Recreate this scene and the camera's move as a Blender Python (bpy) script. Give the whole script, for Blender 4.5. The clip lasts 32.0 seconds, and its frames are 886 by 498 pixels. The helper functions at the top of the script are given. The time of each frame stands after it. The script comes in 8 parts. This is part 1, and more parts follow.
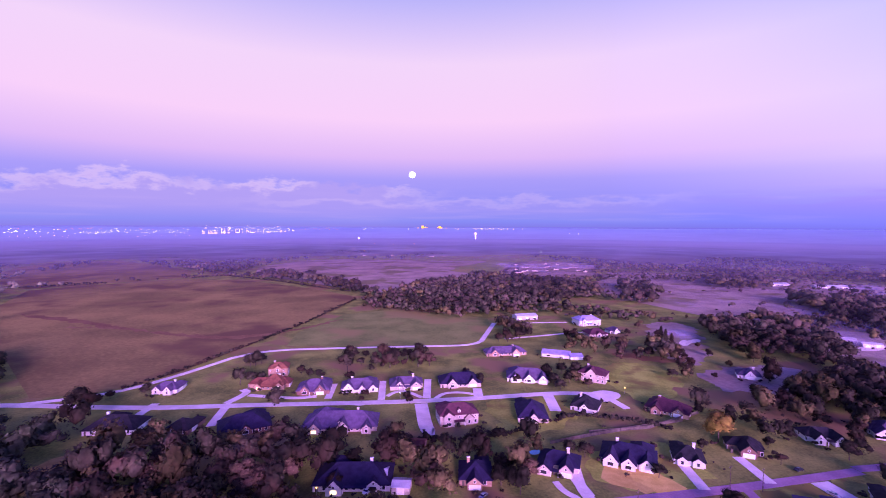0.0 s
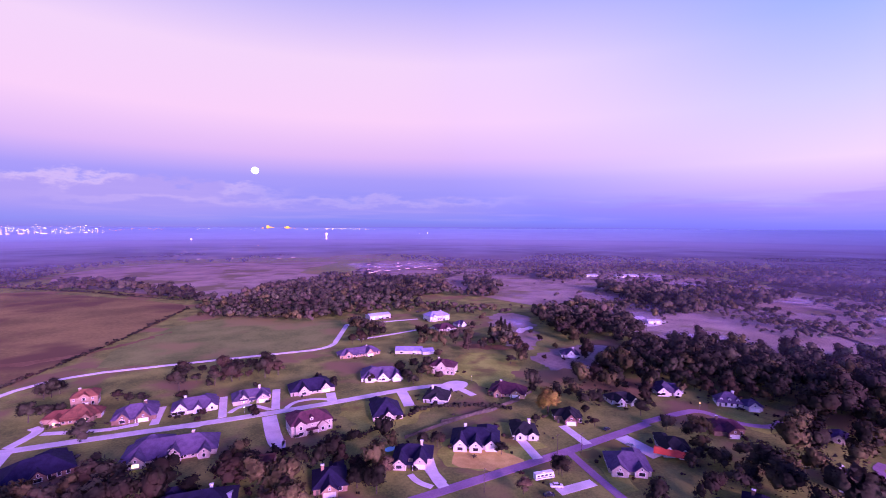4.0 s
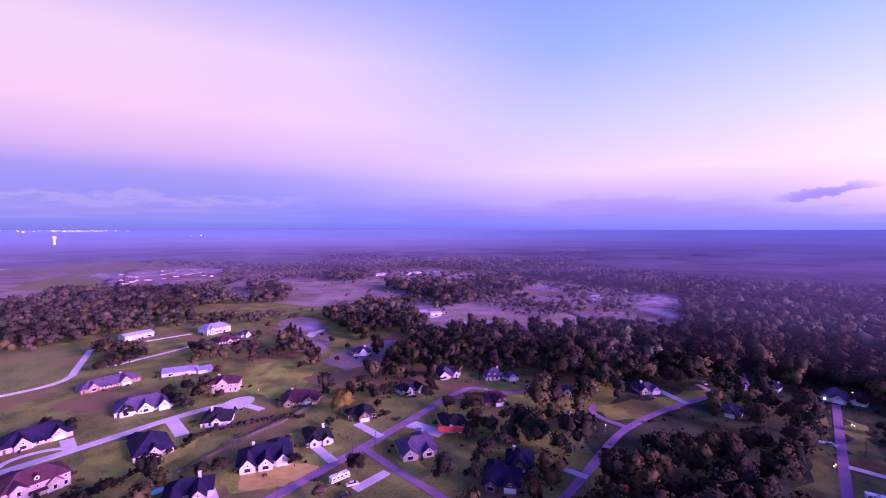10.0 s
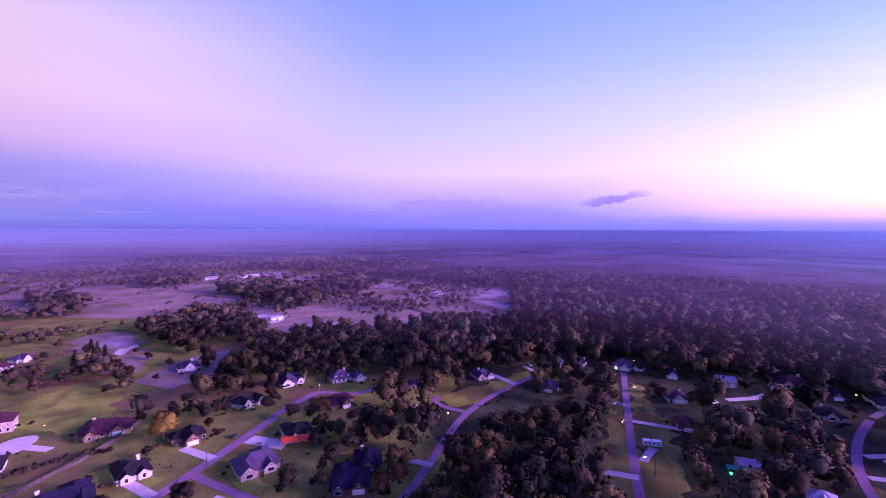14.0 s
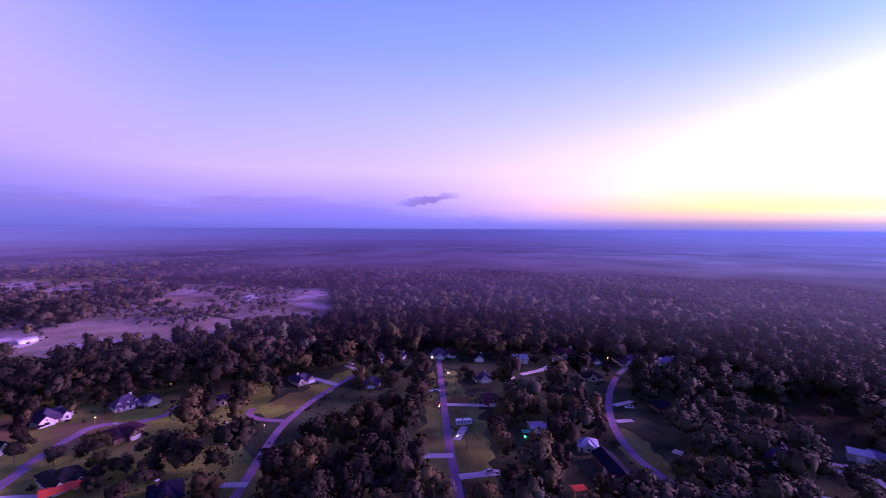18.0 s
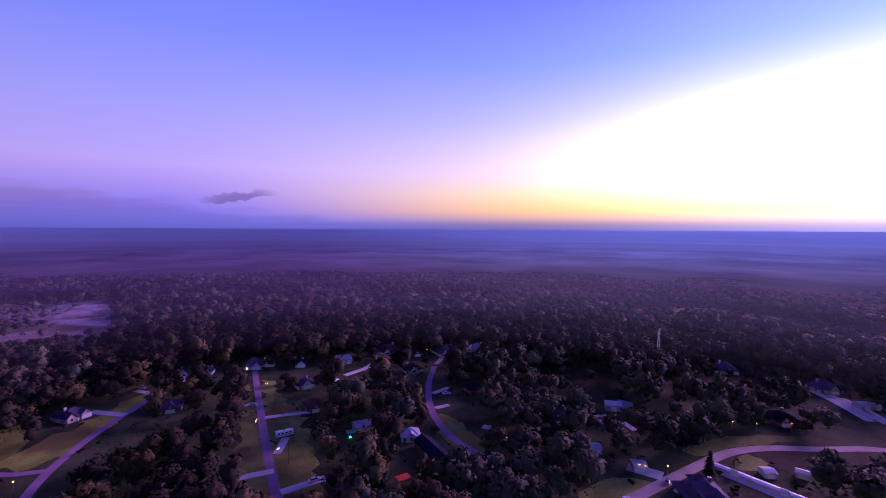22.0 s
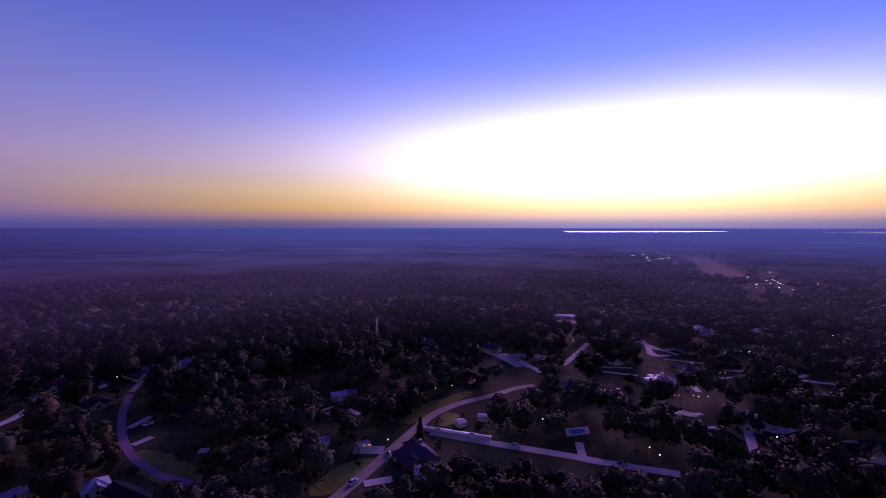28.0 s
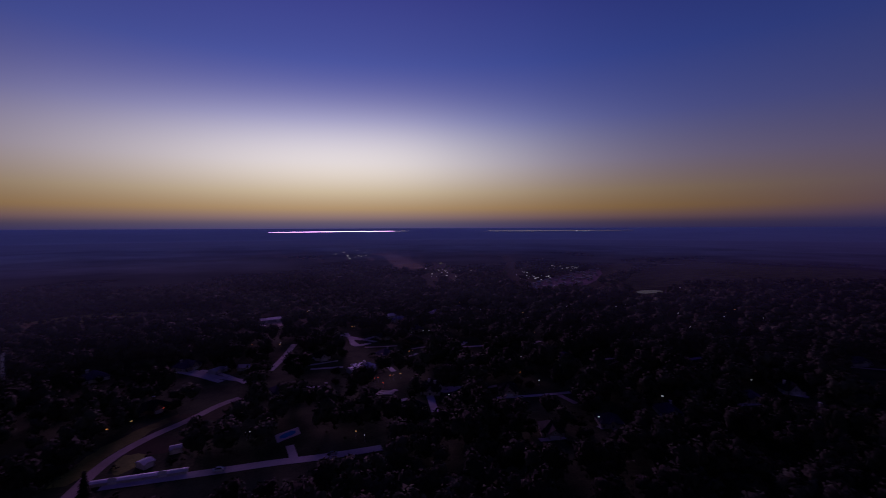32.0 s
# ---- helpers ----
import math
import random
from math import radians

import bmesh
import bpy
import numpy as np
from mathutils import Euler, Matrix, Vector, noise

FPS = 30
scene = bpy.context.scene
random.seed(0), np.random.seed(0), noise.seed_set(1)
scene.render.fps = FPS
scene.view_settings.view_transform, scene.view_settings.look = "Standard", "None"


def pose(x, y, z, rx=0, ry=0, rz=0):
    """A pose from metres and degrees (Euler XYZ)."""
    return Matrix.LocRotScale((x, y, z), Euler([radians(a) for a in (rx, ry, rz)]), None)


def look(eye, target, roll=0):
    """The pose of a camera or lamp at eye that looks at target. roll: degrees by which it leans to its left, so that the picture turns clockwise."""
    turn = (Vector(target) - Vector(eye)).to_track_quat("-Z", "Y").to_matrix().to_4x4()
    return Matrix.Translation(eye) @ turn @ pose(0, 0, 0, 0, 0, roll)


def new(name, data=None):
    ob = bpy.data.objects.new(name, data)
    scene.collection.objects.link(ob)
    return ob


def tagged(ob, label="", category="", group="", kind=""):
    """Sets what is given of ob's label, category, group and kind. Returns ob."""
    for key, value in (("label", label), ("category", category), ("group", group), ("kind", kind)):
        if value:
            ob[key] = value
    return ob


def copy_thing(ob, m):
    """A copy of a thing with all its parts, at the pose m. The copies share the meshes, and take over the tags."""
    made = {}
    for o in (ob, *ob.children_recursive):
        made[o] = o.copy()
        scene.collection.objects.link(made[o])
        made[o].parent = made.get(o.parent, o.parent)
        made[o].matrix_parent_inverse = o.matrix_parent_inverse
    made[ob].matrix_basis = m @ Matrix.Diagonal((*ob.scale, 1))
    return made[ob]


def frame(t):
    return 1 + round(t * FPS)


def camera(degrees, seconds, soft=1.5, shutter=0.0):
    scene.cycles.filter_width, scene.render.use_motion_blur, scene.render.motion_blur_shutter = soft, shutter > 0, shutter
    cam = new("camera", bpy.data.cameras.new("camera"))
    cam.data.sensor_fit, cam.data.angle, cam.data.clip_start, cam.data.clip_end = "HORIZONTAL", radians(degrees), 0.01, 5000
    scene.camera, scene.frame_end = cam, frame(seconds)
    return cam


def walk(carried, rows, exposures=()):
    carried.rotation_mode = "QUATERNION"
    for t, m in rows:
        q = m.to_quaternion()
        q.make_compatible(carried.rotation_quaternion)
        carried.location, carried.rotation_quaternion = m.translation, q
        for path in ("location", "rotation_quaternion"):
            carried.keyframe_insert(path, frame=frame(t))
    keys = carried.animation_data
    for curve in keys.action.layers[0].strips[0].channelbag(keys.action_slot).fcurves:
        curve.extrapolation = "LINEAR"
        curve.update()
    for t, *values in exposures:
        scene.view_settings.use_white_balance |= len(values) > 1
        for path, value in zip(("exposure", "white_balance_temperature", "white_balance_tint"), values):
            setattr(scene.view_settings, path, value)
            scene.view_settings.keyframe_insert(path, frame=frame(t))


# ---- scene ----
# ---- camera ----
cam = camera(89.0, 32.0, soft=0.95, shutter=0.5)
PATH = [
    (0, 87.26, -0.25, -0.00),
    (0.5, 87.27, -0.27, -2.28),
    (1, 87.27, -0.27, -4.63),
    (1.5, 87.28, -0.29, -6.98),
    (2, 87.28, -0.30, -9.51),
    (2.5, 87.29, -0.32, -11.90),
    (3, 87.31, -0.29, -14.28),
    (3.5, 87.33, -0.26, -16.47),
    (5.5, 87.35, -0.22, -25.13),
    (6, 87.38, -0.18, -27.30),
    (6.5, 87.41, -0.14, -29.46),
    (7, 87.43, -0.12, -31.57),
    (7.5, 87.45, -0.10, -33.76),
    (8, 87.47, -0.09, -36.02),
    (8.5, 87.49, -0.06, -38.05),
    (9, 87.50, -0.03, -40.41),
    (9.5, 87.51, -0.00, -42.64),
    (10, 87.52, 0.02, -44.89),
    (10.5, 87.52, 0.04, -47.15),
    (11, 87.52, 0.03, -49.39),
    (11.5, 87.51, -0.00, -51.54),
    (12, 87.50, -0.04, -53.82),
    (12.5, 87.49, -0.08, -56.31),
    (13, 87.48, -0.13, -58.97),
    (13.5, 87.47, -0.17, -61.66),
    (14, 87.47, -0.21, -64.30),
    (14.5, 87.46, -0.24, -67.09),
    (16.5, 87.44, -0.26, -78.29),
    (17, 87.43, -0.28, -81.11),
    (17.5, 87.41, -0.30, -83.96),
    (18, 87.40, -0.31, -86.89),
    (18.5, 87.39, -0.32, -89.77),
    (19, 87.39, -0.35, -92.51),
    (19.5, 87.40, -0.37, -95.16),
    (20, 87.41, -0.38, -97.76),
    (20.5, 87.43, -0.38, -100.49),
    (21, 87.45, -0.37, -103.44),
    (21.5, 87.47, -0.34, -106.47),
    (22, 87.48, -0.30, -109.28),
    (22.5, 87.49, -0.25, -112.03),
    (23, 87.48, -0.21, -114.96),
    (23.5, 87.48, -0.19, -117.76),
    (24, 87.45, -0.15, -120.27),
    (24.5, 87.42, -0.13, -122.74),
    (26.5, 87.39, -0.12, -133.96),
    (27, 87.36, -0.10, -137.06),
    (27.5, 87.33, -0.06, -140.13),
    (28, 87.31, -0.04, -143.53),
    (28.5, 87.30, -0.00, -147.24),
    (29, 87.29, 0.06, -151.34),
    (29.5, 87.28, 0.12, -155.71),
    (30, 87.27, 0.18, -159.90),
    (30.5, 87.27, 0.21, -164.77),
    (31, 87.29, 0.21, -170.15),
    (31.5, 87.30, 0.21, -174.77),
    (32, 87.31, 0.20, -179.91),
]
walk(cam, [(t, pose(0, 0, 110, rx, ry, rz)) for t, rx, ry, rz in PATH],
     exposures=[(0, 1.06), (3.5, 1.07), (9, 1.06), (13, 1.0), (17, 0.74), (19, 0.54), (22, 0.1), (24, -0.28), (27, -0.8), (29, -1.1), (30.5, -1.22), (31, -1.4), (31.5, -2.2), (32, -2.8)])

# ---- sky ----
GLOW = Vector((math.sin(radians(165)), math.cos(radians(165)), 0))
world = bpy.data.worlds.new("dusk")
scene.world = world
world.use_nodes = True


class Nodes:
    """A short way to write node trees."""

    def __init__(self, tree):
        self.tree = tree
        tree.nodes.clear()

    def add(self, kind, operation="", use_clamp=False, interpolation_type="", data_type="", blend_type=""):
        n = self.tree.nodes.new("ShaderNode" + kind)
        if operation:
            n.operation = operation
        if use_clamp:
            n.use_clamp = True
        if interpolation_type:
            n.interpolation_type = interpolation_type
        if data_type:
            n.data_type = data_type
        if blend_type:
            n.blend_type = blend_type
        return n

    def put(self, socket, value):
        if isinstance(value, bpy.types.NodeSocket):
            self.tree.links.new(value, socket)
        elif value is not None:
            socket.default_value = value

    def math(self, op, a, b=None, c=None, clamp=False):
        n = self.add("Math", operation=op, use_clamp=clamp)
        for i, v in enumerate((a, b, c)):
            self.put(n.inputs[i], v)
        return n.outputs[0]

    def dot(self, a, v):
        n = self.add("VectorMath", operation="DOT_PRODUCT")
        self.put(n.inputs[0], a)
        n.inputs[1].default_value = v
        return n.outputs["Value"]

    def span(self, v, a, b, lo=0.0, hi=1.0, smooth=True):
        n = self.add("MapRange", interpolation_type="SMOOTHSTEP" if smooth else "LINEAR")
        self.put(n.inputs[0], v)
        for i, x in enumerate((a, b, lo, hi)):
            n.inputs[i + 1].default_value = x
        return n.outputs[0]

    def ramp(self, v, stops):
        n = self.add("ValToRGB")
        e = n.color_ramp.elements
        while len(e) < len(stops):
            e.new(0.5)
        for item, (p, c) in zip(e, stops):
            item.position, item.color = p, (*c, 1)
        self.put(n.inputs[0], v)
        return n.outputs[0]

    def mix(self, f, a, b, blend="MIX"):
        n = self.add("Mix", data_type="RGBA", blend_type=blend)
        for i, v in ((0, f), (6, a), (7, b)):
            self.put(n.inputs[i], (*v, 1) if isinstance(v, tuple) and len(v) == 3 else v)
        return n.outputs[2]

    def noise(self, vector, scale, detail=4.0, rough=0.55):
        n = self.add("TexNoise")
        self.put(n.inputs["Vector"], vector)
        n.inputs["Scale"].default_value, n.inputs["Detail"].default_value, n.inputs["Roughness"].default_value = scale, detail, rough
        return n.outputs[0]

    def scaled(self, vector, sx, sy, sz):
        n = self.add("VectorMath", operation="MULTIPLY")
        self.put(n.inputs[0], vector)
        n.inputs[1].default_value = (sx, sy, sz)
        return n.outputs[0]


def lin(r, g, b):
    """Linear light from screen values 0..255."""
    return tuple(((c / 255) / 12.92 if c < 10 else (((c / 255) + 0.055) / 1.055) ** 2.4) for c in (r, g, b))


k = Nodes(world.node_tree)
way = k.add("TexCoord").outputs["Generated"]
sep = k.add("SeparateXYZ")
k.put(sep.inputs[0], way)
# height over the horizon in degrees
up = k.math("MULTIPLY", k.math("ARCSINE", sep.outputs[2]), 180 / math.pi)
flat = k.math("SQRT", k.math("ADD", k.math("MULTIPLY", sep.outputs[0], sep.outputs[0]), k.math("ADD", k.math("MULTIPLY", sep.outputs[1], sep.outputs[1]), 1e-5)))
west = k.math("DIVIDE", k.dot(way, GLOW), flat)  # 1 towards the afterglow, -1 away from it
aside = k.math("MULTIPLY", k.math("ARCCOSINE", west), 180 / math.pi)  # degrees from the afterglow
s = lambda d: d / 72  # stops by degrees
lift = k.math("DIVIDE", up, 72.0, clamp=True)
east_sky = k.ramp(lift, [(0, lin(130, 122, 236)), (s(0.8), lin(132, 140, 250)), (s(2.2), lin(144, 144, 252)), (s(6), lin(174, 160, 253)), (s(8.6), lin(226, 188, 252)), (s(13), lin(252, 212, 254)), (s(19.5), lin(246, 216, 254)), (s(27.5), lin(176, 176, 254)), (s(36), lin(104, 96, 200)), (s(46), lin(66, 34, 190)), (1, lin(58, 24, 180))])
side_sky = k.ramp(lift, [(0, lin(104, 102, 206)), (s(0.7), lin(120, 118, 236)), (s(2.2), lin(140, 124, 240)), (s(4.4), lin(180, 148, 242)), (s(7), lin(204, 172, 250)), (s(13), lin(178, 166, 254)), (s(21), lin(138, 146, 254)), (s(30), lin(110, 126, 246)), (s(37), lin(70, 72, 180)), (s(46), lin(66, 34, 190)), (1, lin(58, 24, 180))])
west_sky = k.ramp(lift, [(0, lin(96, 86, 150)), (s(0.7), lin(122, 102, 138)), (s(1.3), lin(176, 136, 142)), (s(2.4), lin(220, 170, 118)), (s(4.4), lin(226, 189, 156)), (s(8), lin(202, 180, 222)), (s(13), lin(160, 156, 246)), (s(19.5), lin(116, 132, 244)), (s(29), lin(88, 92, 205)), (s(40), lin(36, 26, 100)), (1, lin(24, 12, 64))])
spread = k.math("EXPONENT", k.math("MULTIPLY", k.math("POWER", k.math("DIVIDE", aside, 31.0), 2.0), -1.0))
gain = k.add("CombineXYZ")
for i in range(3):
    k.put(gain.inputs[i], k.math("ADD", 1.65, k.math("MULTIPLY", spread, k.span(up, 10, 22, 1.5, 0.9))))
west_sky = k.mix(1.0, west_sky, gain.outputs[0], "MULTIPLY")
side_sky = k.mix(1.0, side_sky, (1.2, 1.32, 1.45), "MULTIPLY")
colour = k.mix(k.span(west, -0.92, -0.22), east_sky, side_sky)
colour = k.mix(k.span(west, 0.0, 0.82), colour, west_sky)
# the afterglow itself
high = k.math("POWER", k.math("DIVIDE", k.math("SUBTRACT", up, 8.2), k.span(up, 4, 12, 4.6, 5.3)), 2.0)
beyond = k.dot(way, Vector((math.sin(radians(255)), math.cos(radians(255)), 0)))
heart = k.math("MULTIPLY", k.math("ARCCOSINE", k.math("MINIMUM", k.math("DIVIDE", k.dot(way, Vector((math.sin(radians(167.5)), math.cos(radians(167.5)), 0))), flat), 1.0)), 180 / math.pi)
side = k.math("POWER", k.math("DIVIDE", heart, k.span(beyond, 0.05, 0.3, 27.0, 22.0)), 2.0)
lobe = k.math("EXPONENT", k.math("MULTIPLY", k.math("ADD", high, side), -1.0))
glow = k.mix(1.0, colour, k.mix(lobe, (0, 0, 0), (3.45, 3.38, 2.55)), "ADD")
# the sky turns a deeper blue to the north-west
northwest = k.span(k.dot(way, Vector((math.sin(radians(235)), math.cos(radians(235)), 0))), 0.42, 0.9)
northwest = k.math("MULTIPLY", northwest, k.span(up, 3, 16))
glow = k.mix(1.0, glow, k.mix(northwest, (1, 1, 1), (0.74, 0.90, 1.04)), "MULTIPLY")
# low banks of cloud away from the glow: heaped tops, soft flat undersides
drift = k.scaled(way, 1, 1, 2.2)
heap = k.math("ADD", k.math("MULTIPLY_ADD", k.noise(drift, 3.2, 2.0, 0.5), 0.28, 0.14), k.math("MULTIPLY", k.noise(drift, 15.0, 5.0, 0.6), 0.45))
top = k.math("ADD", k.math("MULTIPLY", heap, 15.0), -2.3)
edge = k.math("SUBTRACT", top, up)
bank = k.math("MULTIPLY", k.span(edge, -0.2, 1.1), k.span(up, 0.4, 3.2, 0.25, 1.0))
where = k.span(k.dot(way, Vector((math.sin(radians(-28)), math.cos(radians(-28)), 0))), 0.86, 0.965)
lit = k.math("MULTIPLY", k.span(edge, 1.7, 0.2), k.span(k.noise(way, 5.0, 3.0, 0.6), 0.38, 0.54))
shade = k.mix(lit, lin(186, 164, 248), lin(244, 212, 254))
clouded = k.mix(k.math("MULTIPLY", k.math("MULTIPLY", bank, where), 0.85), glow, shade)
# a lower, flatter bank beside it
top = k.math("ADD", k.math("MULTIPLY", k.noise(k.scaled(way, 1, 1, 3.0), 7.0, 5.0, 0.6), 6.0), 0.6)
edge = k.math("SUBTRACT", top, up)
where = k.span(k.dot(way, Vector((math.sin(radians(2)), math.cos(radians(2)), 0))), 0.86, 0.97)
clouded = k.mix(k.math("MULTIPLY", k.math("MULTIPLY", k.math("MULTIPLY", k.span(edge, -0.2, 0.8), k.span(up, 0.4, 2.4, 0.2, 1.0)), where), 0.6), clouded, k.mix(k.span(edge, 1.2, 0.1), lin(172, 156, 250), lin(222, 194, 253)))
# thin streaks of haze lower down all round the eastern half
streak = k.math("MULTIPLY", k.span(k.noise(k.scaled(way, 1, 1, 16.0), 4.0, 4.0, 0.55), 0.46, 0.66), k.math("MULTIPLY", k.span(up, 0.3, 1.6), k.span(up, 5.6, 2.6)))
clouded = k.mix(k.math("MULTIPLY", k.math("MULTIPLY", streak, k.span(west, 0.35, -0.3)), 0.3), clouded, lin(196, 172, 250))
# a ragged dark scrap of cloud over the horizon, with a thin bank below it
scrap = k.noise(k.scaled(way, 1, 1, 2.0), 30.0, 5.0, 0.65)
bow = k.dot(way, Vector((math.sin(radians(85.4)), math.cos(radians(85.4)), 0)))
tilt = k.math("ADD", 3.75, k.math("MULTIPLY", k.dot(way, Vector((math.sin(radians(175.4)), math.cos(radians(175.4)), 0))), 9.0))
body = k.math("SUBTRACT", 1.0, k.math("DIVIDE", k.math("ABSOLUTE", k.math("SUBTRACT", up, tilt)), 0.5))
south = k.math("MULTIPLY", k.span(bow, 0.9945, 0.9985), k.span(k.math("ADD", body, k.math("MULTIPLY", k.math("SUBTRACT", scrap, 0.5), 4.2)), -0.15, 0.5))
clouded = k.mix(k.math("MULTIPLY", south, 0.85), clouded, lin(138, 116, 208))
# a low violet bank that runs out under the edge of the glow
reef = k.math("ADD", k.math("MULTIPLY", k.noise(k.scaled(way, 1, 1, 7.0), 6.0, 4.0, 0.55), 5.0), 0.6)
reef = k.math("SUBTRACT", k.math("SUBTRACT", reef, up), k.span(aside, 95, 62, 0.0, 2.4))
reef = k.math("MULTIPLY", k.span(reef, -0.7, 0.9), k.math("MULTIPLY", k.span(aside, 55, 72), k.span(aside, 150, 112)))
clouded = k.mix(k.math("MULTIPLY", reef, 0.6), clouded, k.mix(k.span(up, 0, 3.5), lin(126, 116, 226), lin(160, 132, 232)))
back = k.add("Background")
# the light fades away from the glow
fade = k.add("CombineXYZ")
for i in range(3):
    k.put(fade.inputs[i], k.math("POWER", 2.0, k.span(aside, 25, 145, 0.0, -1.1, False)))
k.put(back.inputs[0], k.mix(1.0, clouded, fade.outputs[0], "MULTIPLY"))
back.inputs[1].default_value = 1.0
out = k.add("OutputWorld")
k.put(out.inputs[0], back.outputs[0])

# the last warm light from the west
sun = new("sun", bpy.data.lights.new("sun", "SUN"))
sun.data.energy, sun.data.angle, sun.data.color = 4.2, radians(22), (1.0, 0.43, 1.2)
sun.matrix_basis = look((0, 0, 0), (-GLOW.x, -GLOW.y, -0.24))


# ---- materials ----
def material(name, a, b, rough=0.8, scale=0.6, fine=6.0, bump=0.0, metal=0.0, vary=0.25, gloss=0.3, island=False, patch=None, stands=None):
    """A surface between the colours a and b by noise at two sizes, with a change from object to object (or from island to island)."""
    m = bpy.data.materials.new(name)
    m.use_nodes = True
    n = Nodes(m.node_tree)
    place = n.add("NewGeometry")
    coarse = n.noise(place.outputs["Position"], scale, 3.0)
    grain = n.noise(place.outputs["Position"], fine, 2.0, 0.7)
    f = n.span(n.math("ADD", n.math("MULTIPLY", coarse, 0.65), n.math("MULTIPLY", grain, 0.35)), 0.34, 0.66)
    c = n.mix(f, a, b)
    if patch:
        c = n.mix(n.span(n.noise(place.outputs["Position"], patch[0], 3.0), 0.5, 0.62), c, patch[1])
    if stands:
        tone = n.add("HueSaturation")
        n.put(tone.inputs["Value"], n.span(n.noise(place.outputs["Position"], stands, 3.0), 0.36, 0.64, 0.55, 1.4))
        n.put(tone.inputs["Color"], c)
        c = tone.outputs[0]
    r = place.outputs["Random Per Island"] if island else n.add("ObjectInfo").outputs["Random"]
    hsv = n.add("HueSaturation")
    n.put(hsv.inputs["Hue"], n.span(r, 0, 1, 0.5 - 0.06 * vary, 0.5 + 0.06 * vary, False))
    n.put(hsv.inputs["Value"], n.span(r, 0, 1, 1 - vary, 1 + vary, False))
    n.put(hsv.inputs["Color"], c)
    p = n.add("BsdfPrincipled")
    n.put(p.inputs["Base Color"], hsv.outputs[0])
    p.inputs["Roughness"].default_value, p.inputs["Metallic"].default_value = rough, metal
    p.inputs["Specular IOR Level"].default_value = gloss
    if bump:
        bp = n.add("Bump")
        bp.inputs["Strength"].default_value, bp.inputs["Distance"].default_value = bump, 0.1
        n.put(bp.inputs["Height"], grain)
        n.put(p.inputs["Normal"], bp.outputs[0])
    n.put(n.add("OutputMaterial").inputs[0], p.outputs[0])
    return m


def glowing(name, colour, power):
    m = bpy.data.materials.new(name)
    m.use_nodes = True
    n = Nodes(m.node_tree)
    e = n.add("Emission")
    e.inputs[0].default_value, e.inputs[1].default_value = (*colour, 1), power
    n.put(n.add("OutputMaterial").inputs[0], e.outputs[0])
    return m


GRASS = material("grass", (0.105, 0.132, 0.032), (0.30, 0.335, 0.078), 0.95, 0.045, 0.7, 0.3, vary=0.0, gloss=0.1, patch=(0.016, (0.23, 0.16, 0.075)))
LAWN = material("lawn", (0.20, 0.245, 0.04), (0.39, 0.44, 0.085), 0.95, 0.05, 0.7, 0.3, gloss=0.1, vary=0.15, patch=(0.03, (0.19, 0.165, 0.045)))
PADDOCK = material("paddock_grass", (0.135, 0.18, 0.046), (0.25, 0.29, 0.082), 0.95, 0.03, 0.4, 0.3, vary=0.1, gloss=0.1, patch=(0.012, (0.26, 0.235, 0.08)))
FIELD = material("pasture", (0.14, 0.105, 0.04), (0.27, 0.205, 0.07), 0.95, 0.012, 0.25, 0.3, vary=0.1, gloss=0.1, patch=(0.008, (0.125, 0.075, 0.04)))
MEADOW = material("grey_meadow", (0.22, 0.17, 0.145), (0.38, 0.305, 0.26), 0.95, 0.02, 0.3, 0.3, vary=0.1, gloss=0.1, patch=(0.011, (0.17, 0.15, 0.075)))
# darker copy of the lawn, for the duller light on the south side
LAWN_DIM = material("dim_lawn", (0.145, 0.17, 0.04), (0.31, 0.33, 0.08), 0.95, 0.05, 0.7, 0.3, gloss=0.1, vary=0.15, patch=(0.03, (0.12, 0.095, 0.035)))
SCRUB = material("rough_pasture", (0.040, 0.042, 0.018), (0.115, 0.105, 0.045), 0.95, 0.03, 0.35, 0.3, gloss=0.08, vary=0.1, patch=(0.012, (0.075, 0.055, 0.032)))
EARTH = material("bare_earth", (0.50, 0.36, 0.09), (0.66, 0.50, 0.15), 0.95, 0.2, 2.0, 0.3, vary=0.1, gloss=0.1)
WEEDS = material("reddish_weeds", (0.15, 0.085, 0.045), (0.24, 0.145, 0.075), 0.95, 0.03, 0.4, 0.3, vary=0.1, gloss=0.1)
CONCRETE = material("concrete", (0.60, 0.54, 0.50), (0.78, 0.71, 0.67), 0.85, 0.12, 1.5, 0.1, vary=0.06, gloss=0.25)
GRAVEL = material("packed_gravel", (0.42, 0.34, 0.29), (0.58, 0.47, 0.41), 0.9, 0.12, 1.5, 0.2, vary=0.06, gloss=0.15)
ASPHALT = material("asphalt", (0.28, 0.17, 0.25), (0.39, 0.25, 0.34), 0.92, 0.1, 1.2, 0.1, vary=0.05, gloss=0.08)
# floors under the trees: their shade is put into these dark colours
DARK_FLOOR = material("dark_floor", (0.016, 0.014, 0.009), (0.046, 0.038, 0.021), 0.95, 0.04, 0.6, 0.3, vary=0.0, gloss=0.05)
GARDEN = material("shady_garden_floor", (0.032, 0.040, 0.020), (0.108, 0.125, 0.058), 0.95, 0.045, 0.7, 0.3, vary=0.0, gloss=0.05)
LEAF = material("foliage", (0.005, 0.005, 0.004), (0.049, 0.044, 0.029), 0.85, 0.085, 0.35, vary=0.12, gloss=0.1, island=True, patch=(0.035, (0.046, 0.030, 0.021)), stands=0.011)
